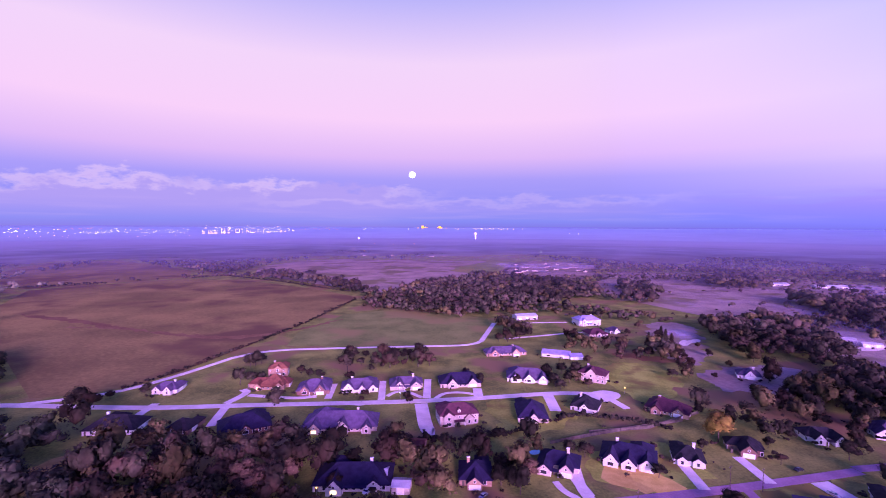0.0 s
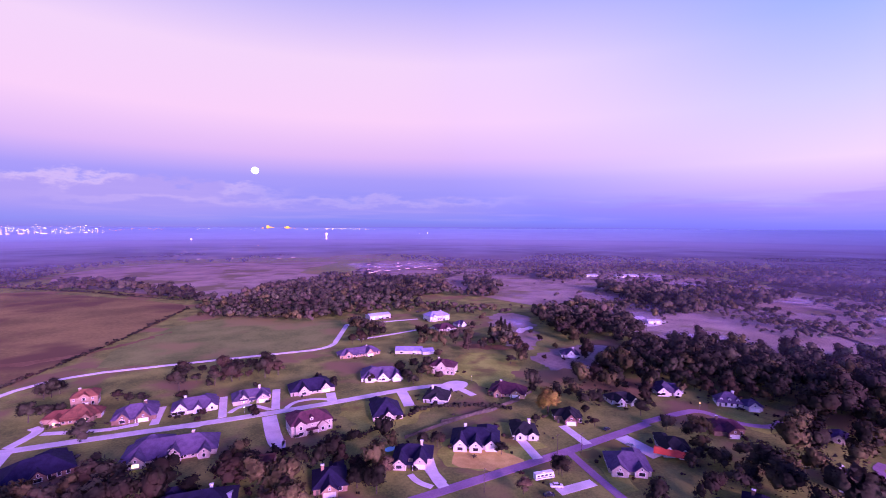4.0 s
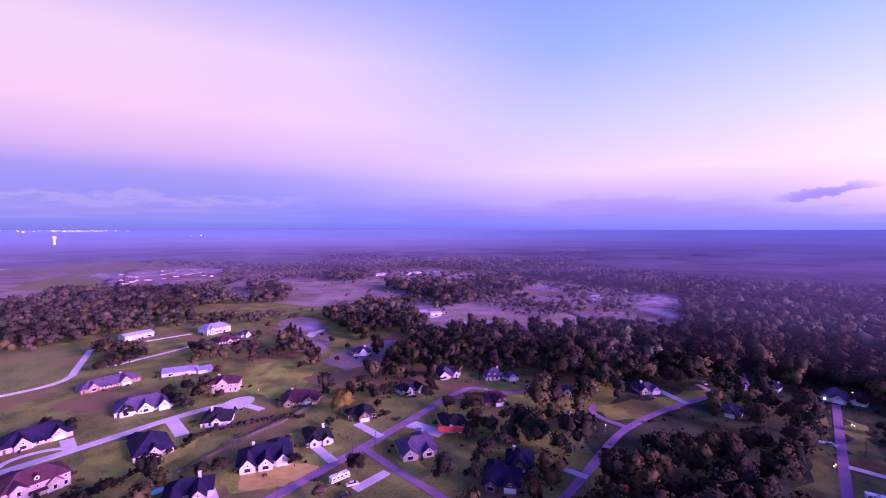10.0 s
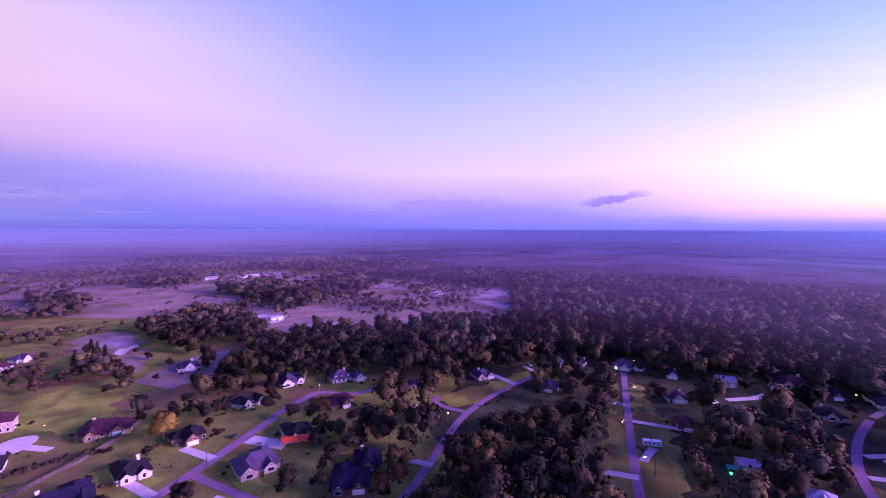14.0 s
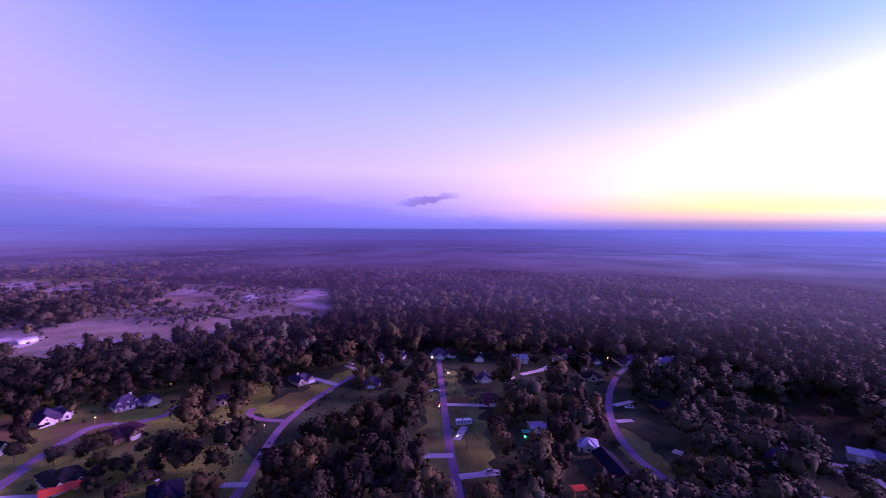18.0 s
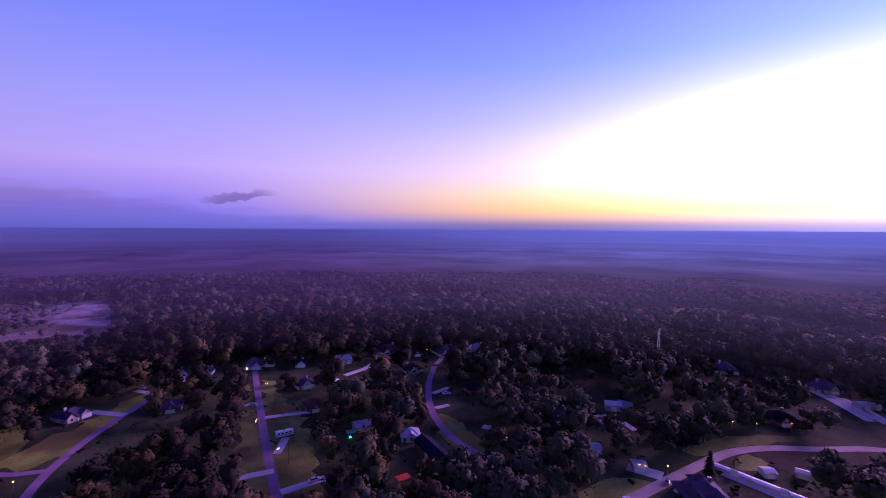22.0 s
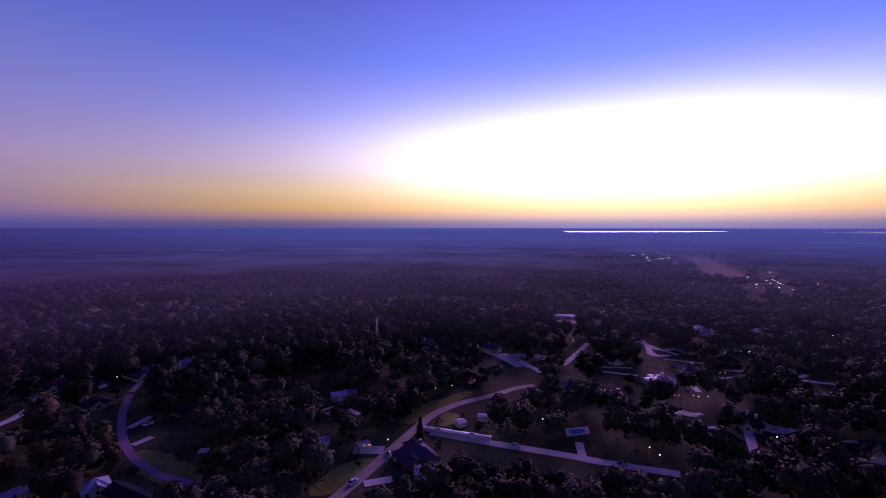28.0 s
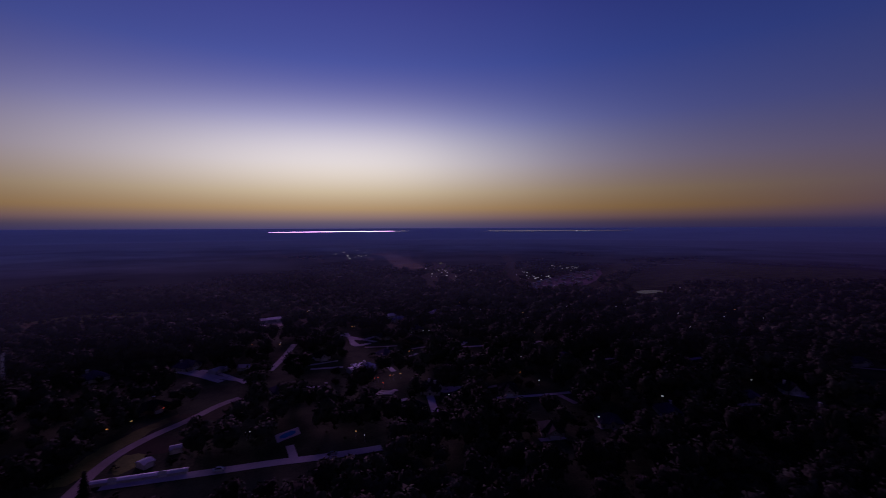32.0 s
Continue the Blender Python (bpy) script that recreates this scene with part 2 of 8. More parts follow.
LEAF_WOOD = material("woodland_foliage", (0.018, 0.017, 0.013), (0.078, 0.069, 0.048), 0.85, 0.07, 0.3, vary=0.09, gloss=0.1, island=True, patch=(0.025, (0.066, 0.048, 0.039)), stands=0.009)
# lighter, greener copies of the two foliages above, toned for the southern light
LEAF_SOUTH = material("foliage_south", (0.011, 0.013, 0.008), (0.072, 0.080, 0.050), 0.85, 0.085, 0.35, vary=0.12, gloss=0.1, island=True, patch=(0.035, (0.054, 0.052, 0.038)), stands=0.011)
LEAF_WOOD_SOUTH = material("woodland_foliage_south", (0.036, 0.040, 0.026), (0.145, 0.155, 0.098), 0.85, 0.07, 0.3, vary=0.09, gloss=0.1, island=True, patch=(0.025, (0.112, 0.098, 0.072)), stands=0.009)
LEAF_OLIVE = material("olive_foliage", (0.026, 0.023, 0.010), (0.115, 0.092, 0.042), 0.85, 0.09, 0.3, vary=0.16, gloss=0.1, island=True, stands=0.009)
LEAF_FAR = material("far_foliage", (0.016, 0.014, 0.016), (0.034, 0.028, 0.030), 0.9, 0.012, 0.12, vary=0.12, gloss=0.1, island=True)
LEAF_AUTUMN = material("autumn_foliage", (0.11, 0.080, 0.015), (0.21, 0.145, 0.035), 0.85, 0.2, 1.5, vary=0.3, gloss=0.15, island=True)
LEAF_BROWN = material("brown_foliage", (0.075, 0.052, 0.034), (0.16, 0.105, 0.065), 0.9, 0.2, 1.5, vary=0.35, gloss=0.1, island=True)
BARK = material("bark", (0.05, 0.04, 0.03), (0.12, 0.095, 0.075), 0.95, 1.0, 8.0, 0.4, vary=0.2, gloss=0.1)
WATER = material("water", (0.02, 0.03, 0.04), (0.03, 0.04, 0.05), 0.06, 0.05, 0.6, 0.02, vary=0.0, gloss=0.6)
POOL = material("pool_water", (0.05, 0.35, 0.62), (0.07, 0.42, 0.70), 0.05, 0.3, 2.0, 0.03, vary=0.05, gloss=0.5)
ROOFS = {
    "blue": material("slate_blue_shingle", (0.008, 0.006, 0.026), (0.020, 0.015, 0.052), 0.85, 0.4, 5.0, 0.3, vary=0.2, gloss=0.2),
    "grey": material("mauve_grey_shingle", (0.062, 0.044, 0.092), (0.105, 0.077, 0.145), 0.9, 0.4, 5.0, 0.3, vary=0.2, gloss=0.2),
    "maroon": material("maroon_shingle", (0.055, 0.018, 0.034), (0.095, 0.034, 0.055), 0.9, 0.4, 5.0, 0.3, vary=0.15, gloss=0.2),
    "dark": material("charcoal_shingle", (0.009, 0.009, 0.014), (0.024, 0.022, 0.030), 0.9, 0.4, 5.0, 0.3, vary=0.2, gloss=0.2),
    "tile": material("clay_tile", (0.11, 0.04, 0.03), (0.20, 0.075, 0.05), 0.9, 0.4, 4.0, 0.3, vary=0.15, gloss=0.2),
    "metal": material("pale_sheet_metal", (0.50, 0.52, 0.60), (0.66, 0.68, 0.75), 0.4, 0.3, 3.0, 0.05, metal=0.3, vary=0.12, gloss=0.5),
    "lavender": material("lavender_sheet_metal", (0.22, 0.20, 0.40), (0.34, 0.31, 0.55), 0.6, 0.3, 3.0, 0.05, metal=0.1, vary=0.1),
    "red": material("orange_red_sheet", (0.62, 0.06, 0.03), (0.75, 0.10, 0.05), 0.6, 0.3, 3.0, 0.05, vary=0.05),
    "green": material("green_sheet", (0.03, 0.45, 0.25), (0.05, 0.6, 0.35), 0.5, 0.3, 3.0, 0.05, vary=0.05),
}
WALLS = {
    "white": material("white_painted_brick", (0.50, 0.48, 0.47), (0.66, 0.64, 0.62), 0.8, 0.5, 7.0, 0.2, vary=0.05),
    "cream": material("cream_stone", (0.36, 0.30, 0.25), (0.54, 0.47, 0.40), 0.85, 0.5, 6.0, 0.3, vary=0.1),
    "tan": material("tan_brick", (0.28, 0.18, 0.12), (0.42, 0.29, 0.20), 0.85, 0.5, 6.0, 0.3, vary=0.15),
    "brick": material("brown_brick", (0.14, 0.08, 0.06), (0.24, 0.145, 0.11), 0.85, 0.5, 6.0, 0.3, vary=0.2),
    "sheet": material("light_metal_wall", (0.34, 0.34, 0.38), (0.46, 0.46, 0.50), 0.5, 0.5, 4.0, 0.1, metal=0.2, vary=0.1),
}
TRIM = material("white_trim", (0.72, 0.71, 0.70), (0.82, 0.81, 0.80), 0.5, 1.0, 9.0, vary=0.05)
GLASS = material("dark_window_glass", (0.015, 0.016, 0.022), (0.03, 0.03, 0.04), 0.08, 1.0, 4.0, vary=0.2, gloss=0.7)
WOOD = material("weathered_wood", (0.06, 0.048, 0.04), (0.12, 0.10, 0.085), 0.85, 0.6, 6.0, 0.2, vary=0.2)
STEEL = material("galvanised_steel", (0.36, 0.36, 0.38), (0.48, 0.48, 0.50), 0.45, 0.8, 6.0, metal=0.7, vary=0.1)
RUBBER = material("black_rubber", (0.015, 0.015, 0.016), (0.03, 0.03, 0.032), 0.85, 2.0, 9.0)
PAINTS = [material("white_car_paint", (0.70, 0.71, 0.73), (0.78, 0.79, 0.80), 0.25, 1.0, 6.0, vary=0.05, gloss=0.6),
          material("silver_car_paint", (0.42, 0.43, 0.46), (0.50, 0.51, 0.54), 0.25, 1.0, 6.0, metal=0.5, vary=0.05, gloss=0.6),
          material("dark_car_paint", (0.02, 0.022, 0.03), (0.035, 0.038, 0.05), 0.2, 1.0, 6.0, vary=0.1, gloss=0.6)]
WARM = glowing("warm_bulb", (1.0, 0.52, 0.14), 5)
WHITE = glowing("white_bulb", (0.92, 0.90, 1.0), 4.5)
ORANGE = glowing("orange_bulb", (1.0, 0.32, 0.06), 5)
REDLIT = glowing("red_bulb", (1.0, 0.10, 0.03), 5)
FAR_WARM = glowing("far_warm_light", (1.0, 0.66, 0.30), 3)
FAR_WHITE = glowing("far_white_light", (0.95, 0.92, 1.0), 3)
FAR_AMBER = glowing("far_amber_light", (1.0, 0.40, 0.10), 1.1)
GREENLIT = glowing("green_bulb", (0.05, 1.0, 0.45), 2.4)
LAMPLIT = glowing("lamplit_pane", (1.0, 0.66, 0.32), 2)


# ---- tools for meshes ----
def mesh(name, verts, faces, mat, smooth=False):
    d = bpy.data.meshes.new(name)
    d.from_pydata([tuple(v) for v in verts], [], faces)
    d.materials.append(mat)
    if smooth:
        d.shade_smooth()
    d.update()
    return d


def part(name, data, parent, m=None, label=""):
    ob = new(name, data)
    ob.parent = parent
    if m is not None:
        ob.matrix_basis = m
    if label:
        ob["label"] = label
    return ob


def thing(name, m, label, category, group="", kind="", data=None):
    ob = new(name, data)
    ob.matrix_basis = m
    return tagged(ob, label, category, group, kind)


class Shape:
    """Collects boxes and other solids for one mesh."""

    def __init__(self):
        self.v, self.f = [], []

    def solid(self, verts, faces):
        n = len(self.v)
        self.v += verts
        self.f += [tuple(i + n for i in q) for q in faces]
        return self

    def box(self, x0, y0, z0, x1, y1, z1, taper=0.0):
        a, b = (x1 - x0) * taper / 2, (y1 - y0) * taper / 2
        return self.solid([(x0, y0, z0), (x1, y0, z0), (x1, y1, z0), (x0, y1, z0), (x0 + a, y0 + b, z1), (x1 - a, y0 + b, z1), (x1 - a, y1 - b, z1), (x0 + a, y1 - b, z1)],
                          [(3, 2, 1, 0), (4, 5, 6, 7), (0, 1, 5, 4), (1, 2, 6, 5), (2, 3, 7, 6), (3, 0, 4, 7)])

    def tube(self, p, q, r0, r1, n=8):
        p, q = Vector(p), Vector(q)
        z = (q - p).normalized()
        x = z.orthogonal().normalized()
        y = z.cross(x)
        ring = [(math.cos(2 * math.pi * i / n), math.sin(2 * math.pi * i / n)) for i in range(n)]
        v = [p + (x * a + y * b) * r0 for a, b in ring] + [q + (x * a + y * b) * r1 for a, b in ring]
        f = [(i, (i + 1) % n, n + (i + 1) % n, n + i) for i in range(n)] + [tuple(range(n))[::-1], tuple(range(n, 2 * n))]
        return self.solid([tuple(c) for c in v], f)

    def data(self, name, mat, smooth=False):
        return mesh(name, self.v, self.f, mat, smooth)


def hip(w, d, z, slope, over=0.6, thick=0.3):
    """A hipped roof over w by d, its ridge along the longer side."""
    a, b = w / 2 + over, d / 2 + over
    rise = min(a, b) * slope
    if a >= b:
        r = [(-(a - b), 0, z + rise), (a - b, 0, z + rise)]
        sl = [(4, 5, 9, 8), (5, 6, 9), (6, 7, 8, 9), (7, 4, 8)]
    else:
        r = [(0, -(b - a), z + rise), (0, b - a, z + rise)]
        sl = [(4, 5, 8), (5, 6, 9, 8), (6, 7, 9), (7, 4, 8, 9)]
    e = [(-a, -b), (a, -b), (a, b), (-a, b)]
    v = [(x, y, z - thick) for x, y in e] + [(x, y, z) for x, y in e] + r
    return v, [(3, 2, 1, 0), (0, 1, 5, 4), (1, 2, 6, 5), (2, 3, 7, 6), (3, 0, 4, 7)] + sl


def gable(w, d, z, slope, over=0.45, thick=0.28):
    """A gabled roof over w by d with its ridge along y: two slabs that meet."""
    a, b = w / 2 + over, d / 2 + over
    rise = a * slope
    v = []
    for y in (-b, b):
        v += [(-a, y, z), (0, y, z + rise), (a, y, z), (a, y, z - thick), (0, y, z + rise - thick), (-a, y, z - thick)]
    f = [(0, 1, 4, 5), (1, 2, 3, 4), (11, 10, 7, 6), (10, 9, 8, 7), (6, 7, 1, 0), (7, 8, 2, 1), (11, 5, 4, 10), (10, 4, 3, 9), (6, 0, 5, 11), (8, 9, 3, 2)]
    return v, f


def gable_walls(w, d, h, slope):
    a, b, r = w / 2, d / 2, h + (w / 2) * slope
    v = []
    for y in (-b, b):
        v += [(-a, y, 0), (a, y, 0), (a, y, h), (0, y, r), (-a, y, h)]
    return v, [(0, 1, 2, 3, 4), (9, 8, 7, 6, 5), (1, 6, 7, 2), (5, 0, 4, 9)]


def pane_frame(w, h):
    t, v = 0.14, []
    for y in (-0.08, 0.02):
        v += [(-w / 2, y, 0), (w / 2, y, 0), (w / 2, y, h), (-w / 2, y, h), (-w / 2 + t, y, t), (w / 2 - t, y, t), (w / 2 - t, y, h - t), (-w / 2 + t, y, h - t)]
    f = []
    for a in range(4):
        b = (a + 1) % 4
        f += [(a, b, b + 4, a + 4), (b + 8, a + 8, a + 12, b + 12), (b, a, a + 8, b + 8), (a + 4, b + 4, b + 12, a + 12)]
    return mesh("window_frame", v, f, TRIM), Shape().box(-w / 2 + t, -0.025, t, w / 2 - t, 0.015, h - t).data("pane", GLASS)


def ribbed(w, h, n, name):
    """A door of n horizontal panels with grooves, w wide, facing -y."""
    prof = []
    for i in range(n):
        a, b = h * i / n, h * (i + 1) / n
        prof += [(-0.05, a), (-0.09, a + 0.05), (-0.09, b - 0.05)]
    prof += [(-0.05, h), (0.02, h), (0.02, 0)]
    m = len(prof)
    v = [(sx * w / 2, y, z) for sx in (-1, 1) for y, z in prof]
    f = [(i, (i + 1) % m, m + (i + 1) % m, m + i)[::-1] for i in range(m)] + [tuple(range(m)), tuple(range(2 * m - 1, m - 1, -1))]
    return mesh(name, v, f, TRIM)


WINDOWS = {"tall": pane_frame(1.5, 2.0), "wide": pane_frame(2.9, 1.9), "small": pane_frame(1.0, 1.2)}
LIT = {kind: Shape().box(-w / 2 + 0.14, -0.025, 0.14, w / 2 - 0.14, 0.015, h - 0.14).data("pane", LAMPLIT) for kind, w, h in (("tall", 1.5, 2.0), ("wide", 2.9, 1.9), ("small", 1.0, 1.2))}


def window(parent, kind, m, lit=False):
    fr, pane = WINDOWS[kind]
    w = part("window", fr, parent, m)
    part("pane", LIT[kind] if lit else pane, w, label="lamplit window pane" if lit else "")


DOOR = Shape().box(-0.55, -0.06, 0, 0.55, 0.02, 2.15).data("door", WOOD)
GARAGE = ribbed(5.0, 2.3, 4, "garage_door")
ROLLER = ribbed(3.2, 3.0, 6, "roller_door")


def put_wall(home, name, w, d, h, slope, gabled, wall, roof, m, label_roof="", over=0.55):
    if gabled:
        v, f = gable_walls(w, d, h, slope)
        r = gable(w, d, h + 0.22, slope, over)
    else:
        s = Shape().box(-w / 2, -d / 2, 0, w / 2, d / 2, h)
        v, f = s.v, s.f
        r = hip(w, d, h + 0.22, slope, over)
    body = part(name, mesh(name, v, f, WALLS[wall]), home, m)
    part("roof", mesh("roof", *r, ROOFS[roof]), home, m)
    return body


def house(x, y, turn, w, d, storeys=1, wings=2, roof="blue", wall="white", label="", garage=1, chimney=1, lit=0, seed=0, slope=0.6, dormers=0, group="houses"):
    """A suburban house: a hipped main block with gabled wings on its front (towards -y), windows, doors, a garage door and a chimney."""
    rnd = random.Random(seed + int(x * 7 + y * 3))
    home = thing("house", pose(x, y, 0, 0, 0, turn), label, "house", group)
    h = 2.75 * storeys + (0.4 if storeys > 1 else 0)
    kind = rnd.choice((0, 0, 1, 2)) if w > 15 and storeys == 1 and not dormers else 0
    sgn = rnd.choice((-1, 1))
    if kind == 1:  # an L: a long block and a forward wing at one end, under hipped roofs
        put_wall(home, "wall", w, d * 0.72, h, slope, False, wall, roof, pose(0, d * 0.14, 0))
        put_wall(home, "side_wing", w * 0.36, d * 1.05, h * 0.99, slope * 1.1, False, wall, roof, pose(sgn * w * 0.31, -d * 0.02, 0.01))
    elif kind == 2:  # a tall middle block with lower ends
        put_wall(home, "wall", w * 0.58, d, h + 0.5, slope * 1.15, False, wall, roof, pose(-sgn * w * 0.12, 0, 0))
        put_wall(home, "side_wing", w, d * 0.62, h, slope, False, wall, roof, pose(0, d * 0.12, 0.01))
    else:
        put_wall(home, "wall", w, d, h, slope, False, wall, roof, None)
        if w > 12.5:
            put_wall(home, "rear_wing", w * 0.42, d * 0.9, h * 0.98, slope, False, wall, roof, pose(sgn * w * 0.24, d * 0.42, -0.02))
    for i in range(dormers):
        u = -w / 2 + w * (i + 0.5) / dormers
        put_wall(home, "dormer", 1.7, 3.0, 1.7, 0.8, True, wall, roof, pose(u, -d / 2 + 2.2, h + 0.5), over=0.2)
        window(home, "small", pose(u, -d / 2 + 0.7, h + 1.0))
    # gabled wings along the front
    spots = []
    shares = [rnd.uniform(0.7, 1.35) for i in range(wings)]
    edge = -w / 2
    for i in range(wings):
        room = w * shares[i] / sum(shares)
        ww = min(room * 0.82, rnd.uniform(4.0, 7.2))
        cx = edge + room / 2 + rnd.uniform(-0.5, 0.5)
        edge += room
        dd = d * rnd.uniform(0.5, 0.62)
        out_by = rnd.choice((0.6, 1.2, 2.0, 3.2))
        hh = h * (1.0 if i % 2 == 0 or storeys == 1 else 0.62)
        steep = rnd.uniform(0.75, 1.15)
        put_wall(home, "wing", ww, dd, hh, steep, True, wall, roof, pose(cx, -d / 2 - out_by + dd / 2, 0.01 * (i + 1)))
        spots.append((cx, -d / 2 - out_by, ww))
        if garage and i == wings - 1 and ww > 5.4 and storeys == 1:
            part("garage_door", GARAGE, home, pose(cx, -d / 2 - out_by, 0.02))
        else:
            window(home, "wide" if ww > 5.0 else "tall", pose(cx, -d / 2 - out_by, 0.7), lit > i)
        if ww > 4.8 and storeys == 1:
            window(home, "small", pose(cx, -d / 2 - out_by, hh + 0.35))
        if storeys > 1 and hh > 4:
            window(home, "tall", pose(cx, -d / 2 - out_by, 3.7))
    # a porch on posts between the wings
    spots.sort()
    for (a, ya, wa), (b, yb, wb) in zip(spots, spots[1:]):
        left, right = a + wa / 2 + 0.1, b - wb / 2 - 0.1
        if right - left > 2.2:
            front = -d / 2 - 1.9
            roof_v = [(left, front, 2.45), (right, front, 2.45), (right, -d / 2, 3.0), (left, -d / 2, 3.0), (left, front, 2.6), (right, front, 2.6), (right, -d / 2, 3.15), (left, -d / 2, 3.15)]
            part("porch_roof", Shape().solid(roof_v, [(3, 2, 1, 0), (4, 5, 6, 7), (0, 1, 5, 4), (1, 2, 6, 5), (2, 3, 7, 6), (3, 0, 4, 7)]).data("porch_roof", ROOFS[roof]), home)
            for u in (left + 0.2, right - 0.2):
                part("porch_post", Shape().box(u - 0.12, front + 0.1, 0, u + 0.12, front + 0.34, 2.5).data("porch_post", TRIM), home)
    free = [u for u in np.arange(-w / 2 + 1.6, w / 2 - 1.4, 3.1) if all(abs(u - cx) > ww / 2 + 0.8 for cx, _, ww in spots)]
    for j, u in enumerate(free):
        if j == 0:
            part("door", DOOR, home, pose(u, -d / 2, 0.02))
        else:
            window(home, "tall", pose(u, -d / 2, 0.7))
        if storeys > 1:
            window(home, "small", pose(u, -d / 2, 4.0))
    for u in np.arange(-w / 2 + 2.5, w / 2 - 2, 4.6):
        window(home, "tall", pose(u, d / 2, 0.7, 0, 0, 180))
        if storeys > 1:
            window(home, "small", pose(u, d / 2, 4.0, 0, 0, 180))
    for sgn in (-1, 1):
        if garage == sgn:
            part("garage_door", GARAGE, home, pose(sgn * w / 2, 0, 0.02, 0, 0, 90 * sgn))
        else:
            for u in (-d * 0.25, d * 0.22):
                window(home, "tall", pose(sgn * w / 2, u, 0.7, 0, 0, 90 * sgn))
    if chimney and (chimney > 1 or rnd.random() < 0.55):
        cz = h + min(w, d) / 2 * slope
        cx = rnd.choice((-1, 1)) * w * 0.22
        st = part("chimney", Shape().box(cx - 0.6, -0.5 + d * 0.12, h, cx + 0.6, 0.5 + d * 0.12, cz + 0.9).data("chimney", WALLS[wall]), home)
        part("chimney_cap", Shape().box(cx - 0.75, -0.65 + d * 0.12, cz + 0.9, cx + 0.75, 0.65 + d * 0.12, cz + 1.1).data("chimney_cap", TRIM), st)
        part("flue", Shape().tube((cx, d * 0.12, cz + 1.1), (cx, d * 0.12, cz + 1.4), 0.25, 0.2).data("flue", STEEL), st)
    part("vent_pipe", Shape().tube((w * 0.1, d * 0.2, h + 1), (w * 0.1, d * 0.2, h + d * 0.3 * slope + 0.9), 0.08, 0.08).data("vent_pipe", STEEL), home)
    return home


def barn(x, y, turn, w, d, h=4.0, roof="metal", wall="sheet", label="", category="barn", doors=2, slope=0.28):
    """A long shed with a low gabled roof and roll-up doors; its ridge runs along x."""
    home = thing("barn", pose(x, y, 0, 0, 0, turn), label, category, "sheds and barns")
    put_wall(home, "wall", d, w, h, slope, True, wall, roof, pose(0, 0, 0, 0, 0, 90), over=0.3)
    for i in range(doors):
        u = -w / 2 + w * (i + 0.5) / doors
        part("roller_door", ROLLER, home, pose(u, -d / 2, 0))
    n = max(3, int(w / 3))
    rise = (d / 2 + 0.3) * slope
    for i in range(n):
        u = -w / 2 + w * (i + 0.5) / n
        for sg in (-1, 1):
            s = Shape().solid([(u - 0.05, 0, h + 0.225 + rise), (u + 0.05, 0, h + 0.225 + rise), (u + 0.05, sg * (d / 2 + 0.3), h + 0.225), (u - 0.05, sg * (d / 2 + 0.3), h + 0.225), (u, 0, h + 0.30 + rise), (u, sg * (d / 2 + 0.3), h + 0.30)],
                              [(0, 4, 5, 3), (4, 1, 2, 5), (0, 1, 4), (3, 5, 2)])
            part("roof_rib", s.data("roof_rib", ROOFS[roof]), home)
    return home


def canopy(x, y, turn, w, d, h, roof, label):
    """An open carport: a sloping sheet roof on four posts."""
    c = thing("carport", pose(x, y, 0, 0, 0, turn), label, "carport")
    v, f = gable(d, w, h, 0.25, 0.2, 0.1)
    part("roof", mesh("roof", v, f, ROOFS[roof]), c, pose(0, 0, 0, 0, 0, 90))
    for a in (-1, 1):
        for b in (-1, 1):
            part("post", Shape().tube((a * (w / 2 - 0.3), b * (d / 2 - 0.3), 0), (a * (w / 2 - 0.3), b * (d / 2 - 0.3), h + 0.1), 0.08, 0.08).data("post", STEEL), c)
    return c


# ---- ground ----
ROADS, HOMES, OPEN, WOODS, THIN, GLADES = [], [], [], [], [], []
LAYER = [0.0]


def layer():
    """A little more height for each flat thing, so that no two lie in one plane."""
    LAYER[0] += 0.0012
    return LAYER[0]


def height(r):
    """The land rises gently towards the horizon."""
    u = np.clip((r - 2500) / 2400, 0, 1)
    return np.where(r > 2500, 110 - r * (0.044 * (1 - u) ** 1.6 + 0.00125 * u), 0.0)


def disc(r0, r1, rings, seg, lift=0.0, inner=True):
    rs = np.linspace(r0, r1, rings)
    a = np.linspace(0, 2 * math.pi, seg, endpoint=False)
    v = [(r * math.sin(t), r * math.cos(t), float(height(r) + lift * (1 - height(r) / 110)) ) for r in rs for t in a]
    f = [(i * seg + j, i * seg + (j + 1) % seg, (i + 1) * seg + (j + 1) % seg, (i + 1) * seg + j) for i in range(rings - 1) for j in range(seg)]
    f = [q[::-1] for q in f]
    if inner:
        v.append((0, 0, lift))
        f += [((j + 1) % seg, j, len(v) - 1)[::-1] for j in range(seg)]
    return v, f


def sector(name, r0, r1, a0, a1, mat, label, z):
    """Part of a ring, between two bearings in degrees."""
    rs, n = np.linspace(r0, r1, 90), 60
    v = [(r * math.sin(t), r * math.cos(t), float(height(r)) + z) for r in rs for t in np.radians(np.linspace(a0 + (4 * math.sin(r / 23) + 3 * math.sin(r / 61)) * 200 / (100 + r), a1, n))]
    f = [(i * n + j, i * n + j + 1, (i + 1) * n + j + 1, (i + 1) * n + j)[::-1] for i in range(89) for j in range(n - 1)]
    return tagged(new(name, mesh(name, v, f, mat)), label, "ground", "", "structure")


tagged(new("ground", mesh("ground", *disc(60, 4895, 120, 180), GRASS)), "dull olive grassland reaching to the horizon", "ground", "", "structure")


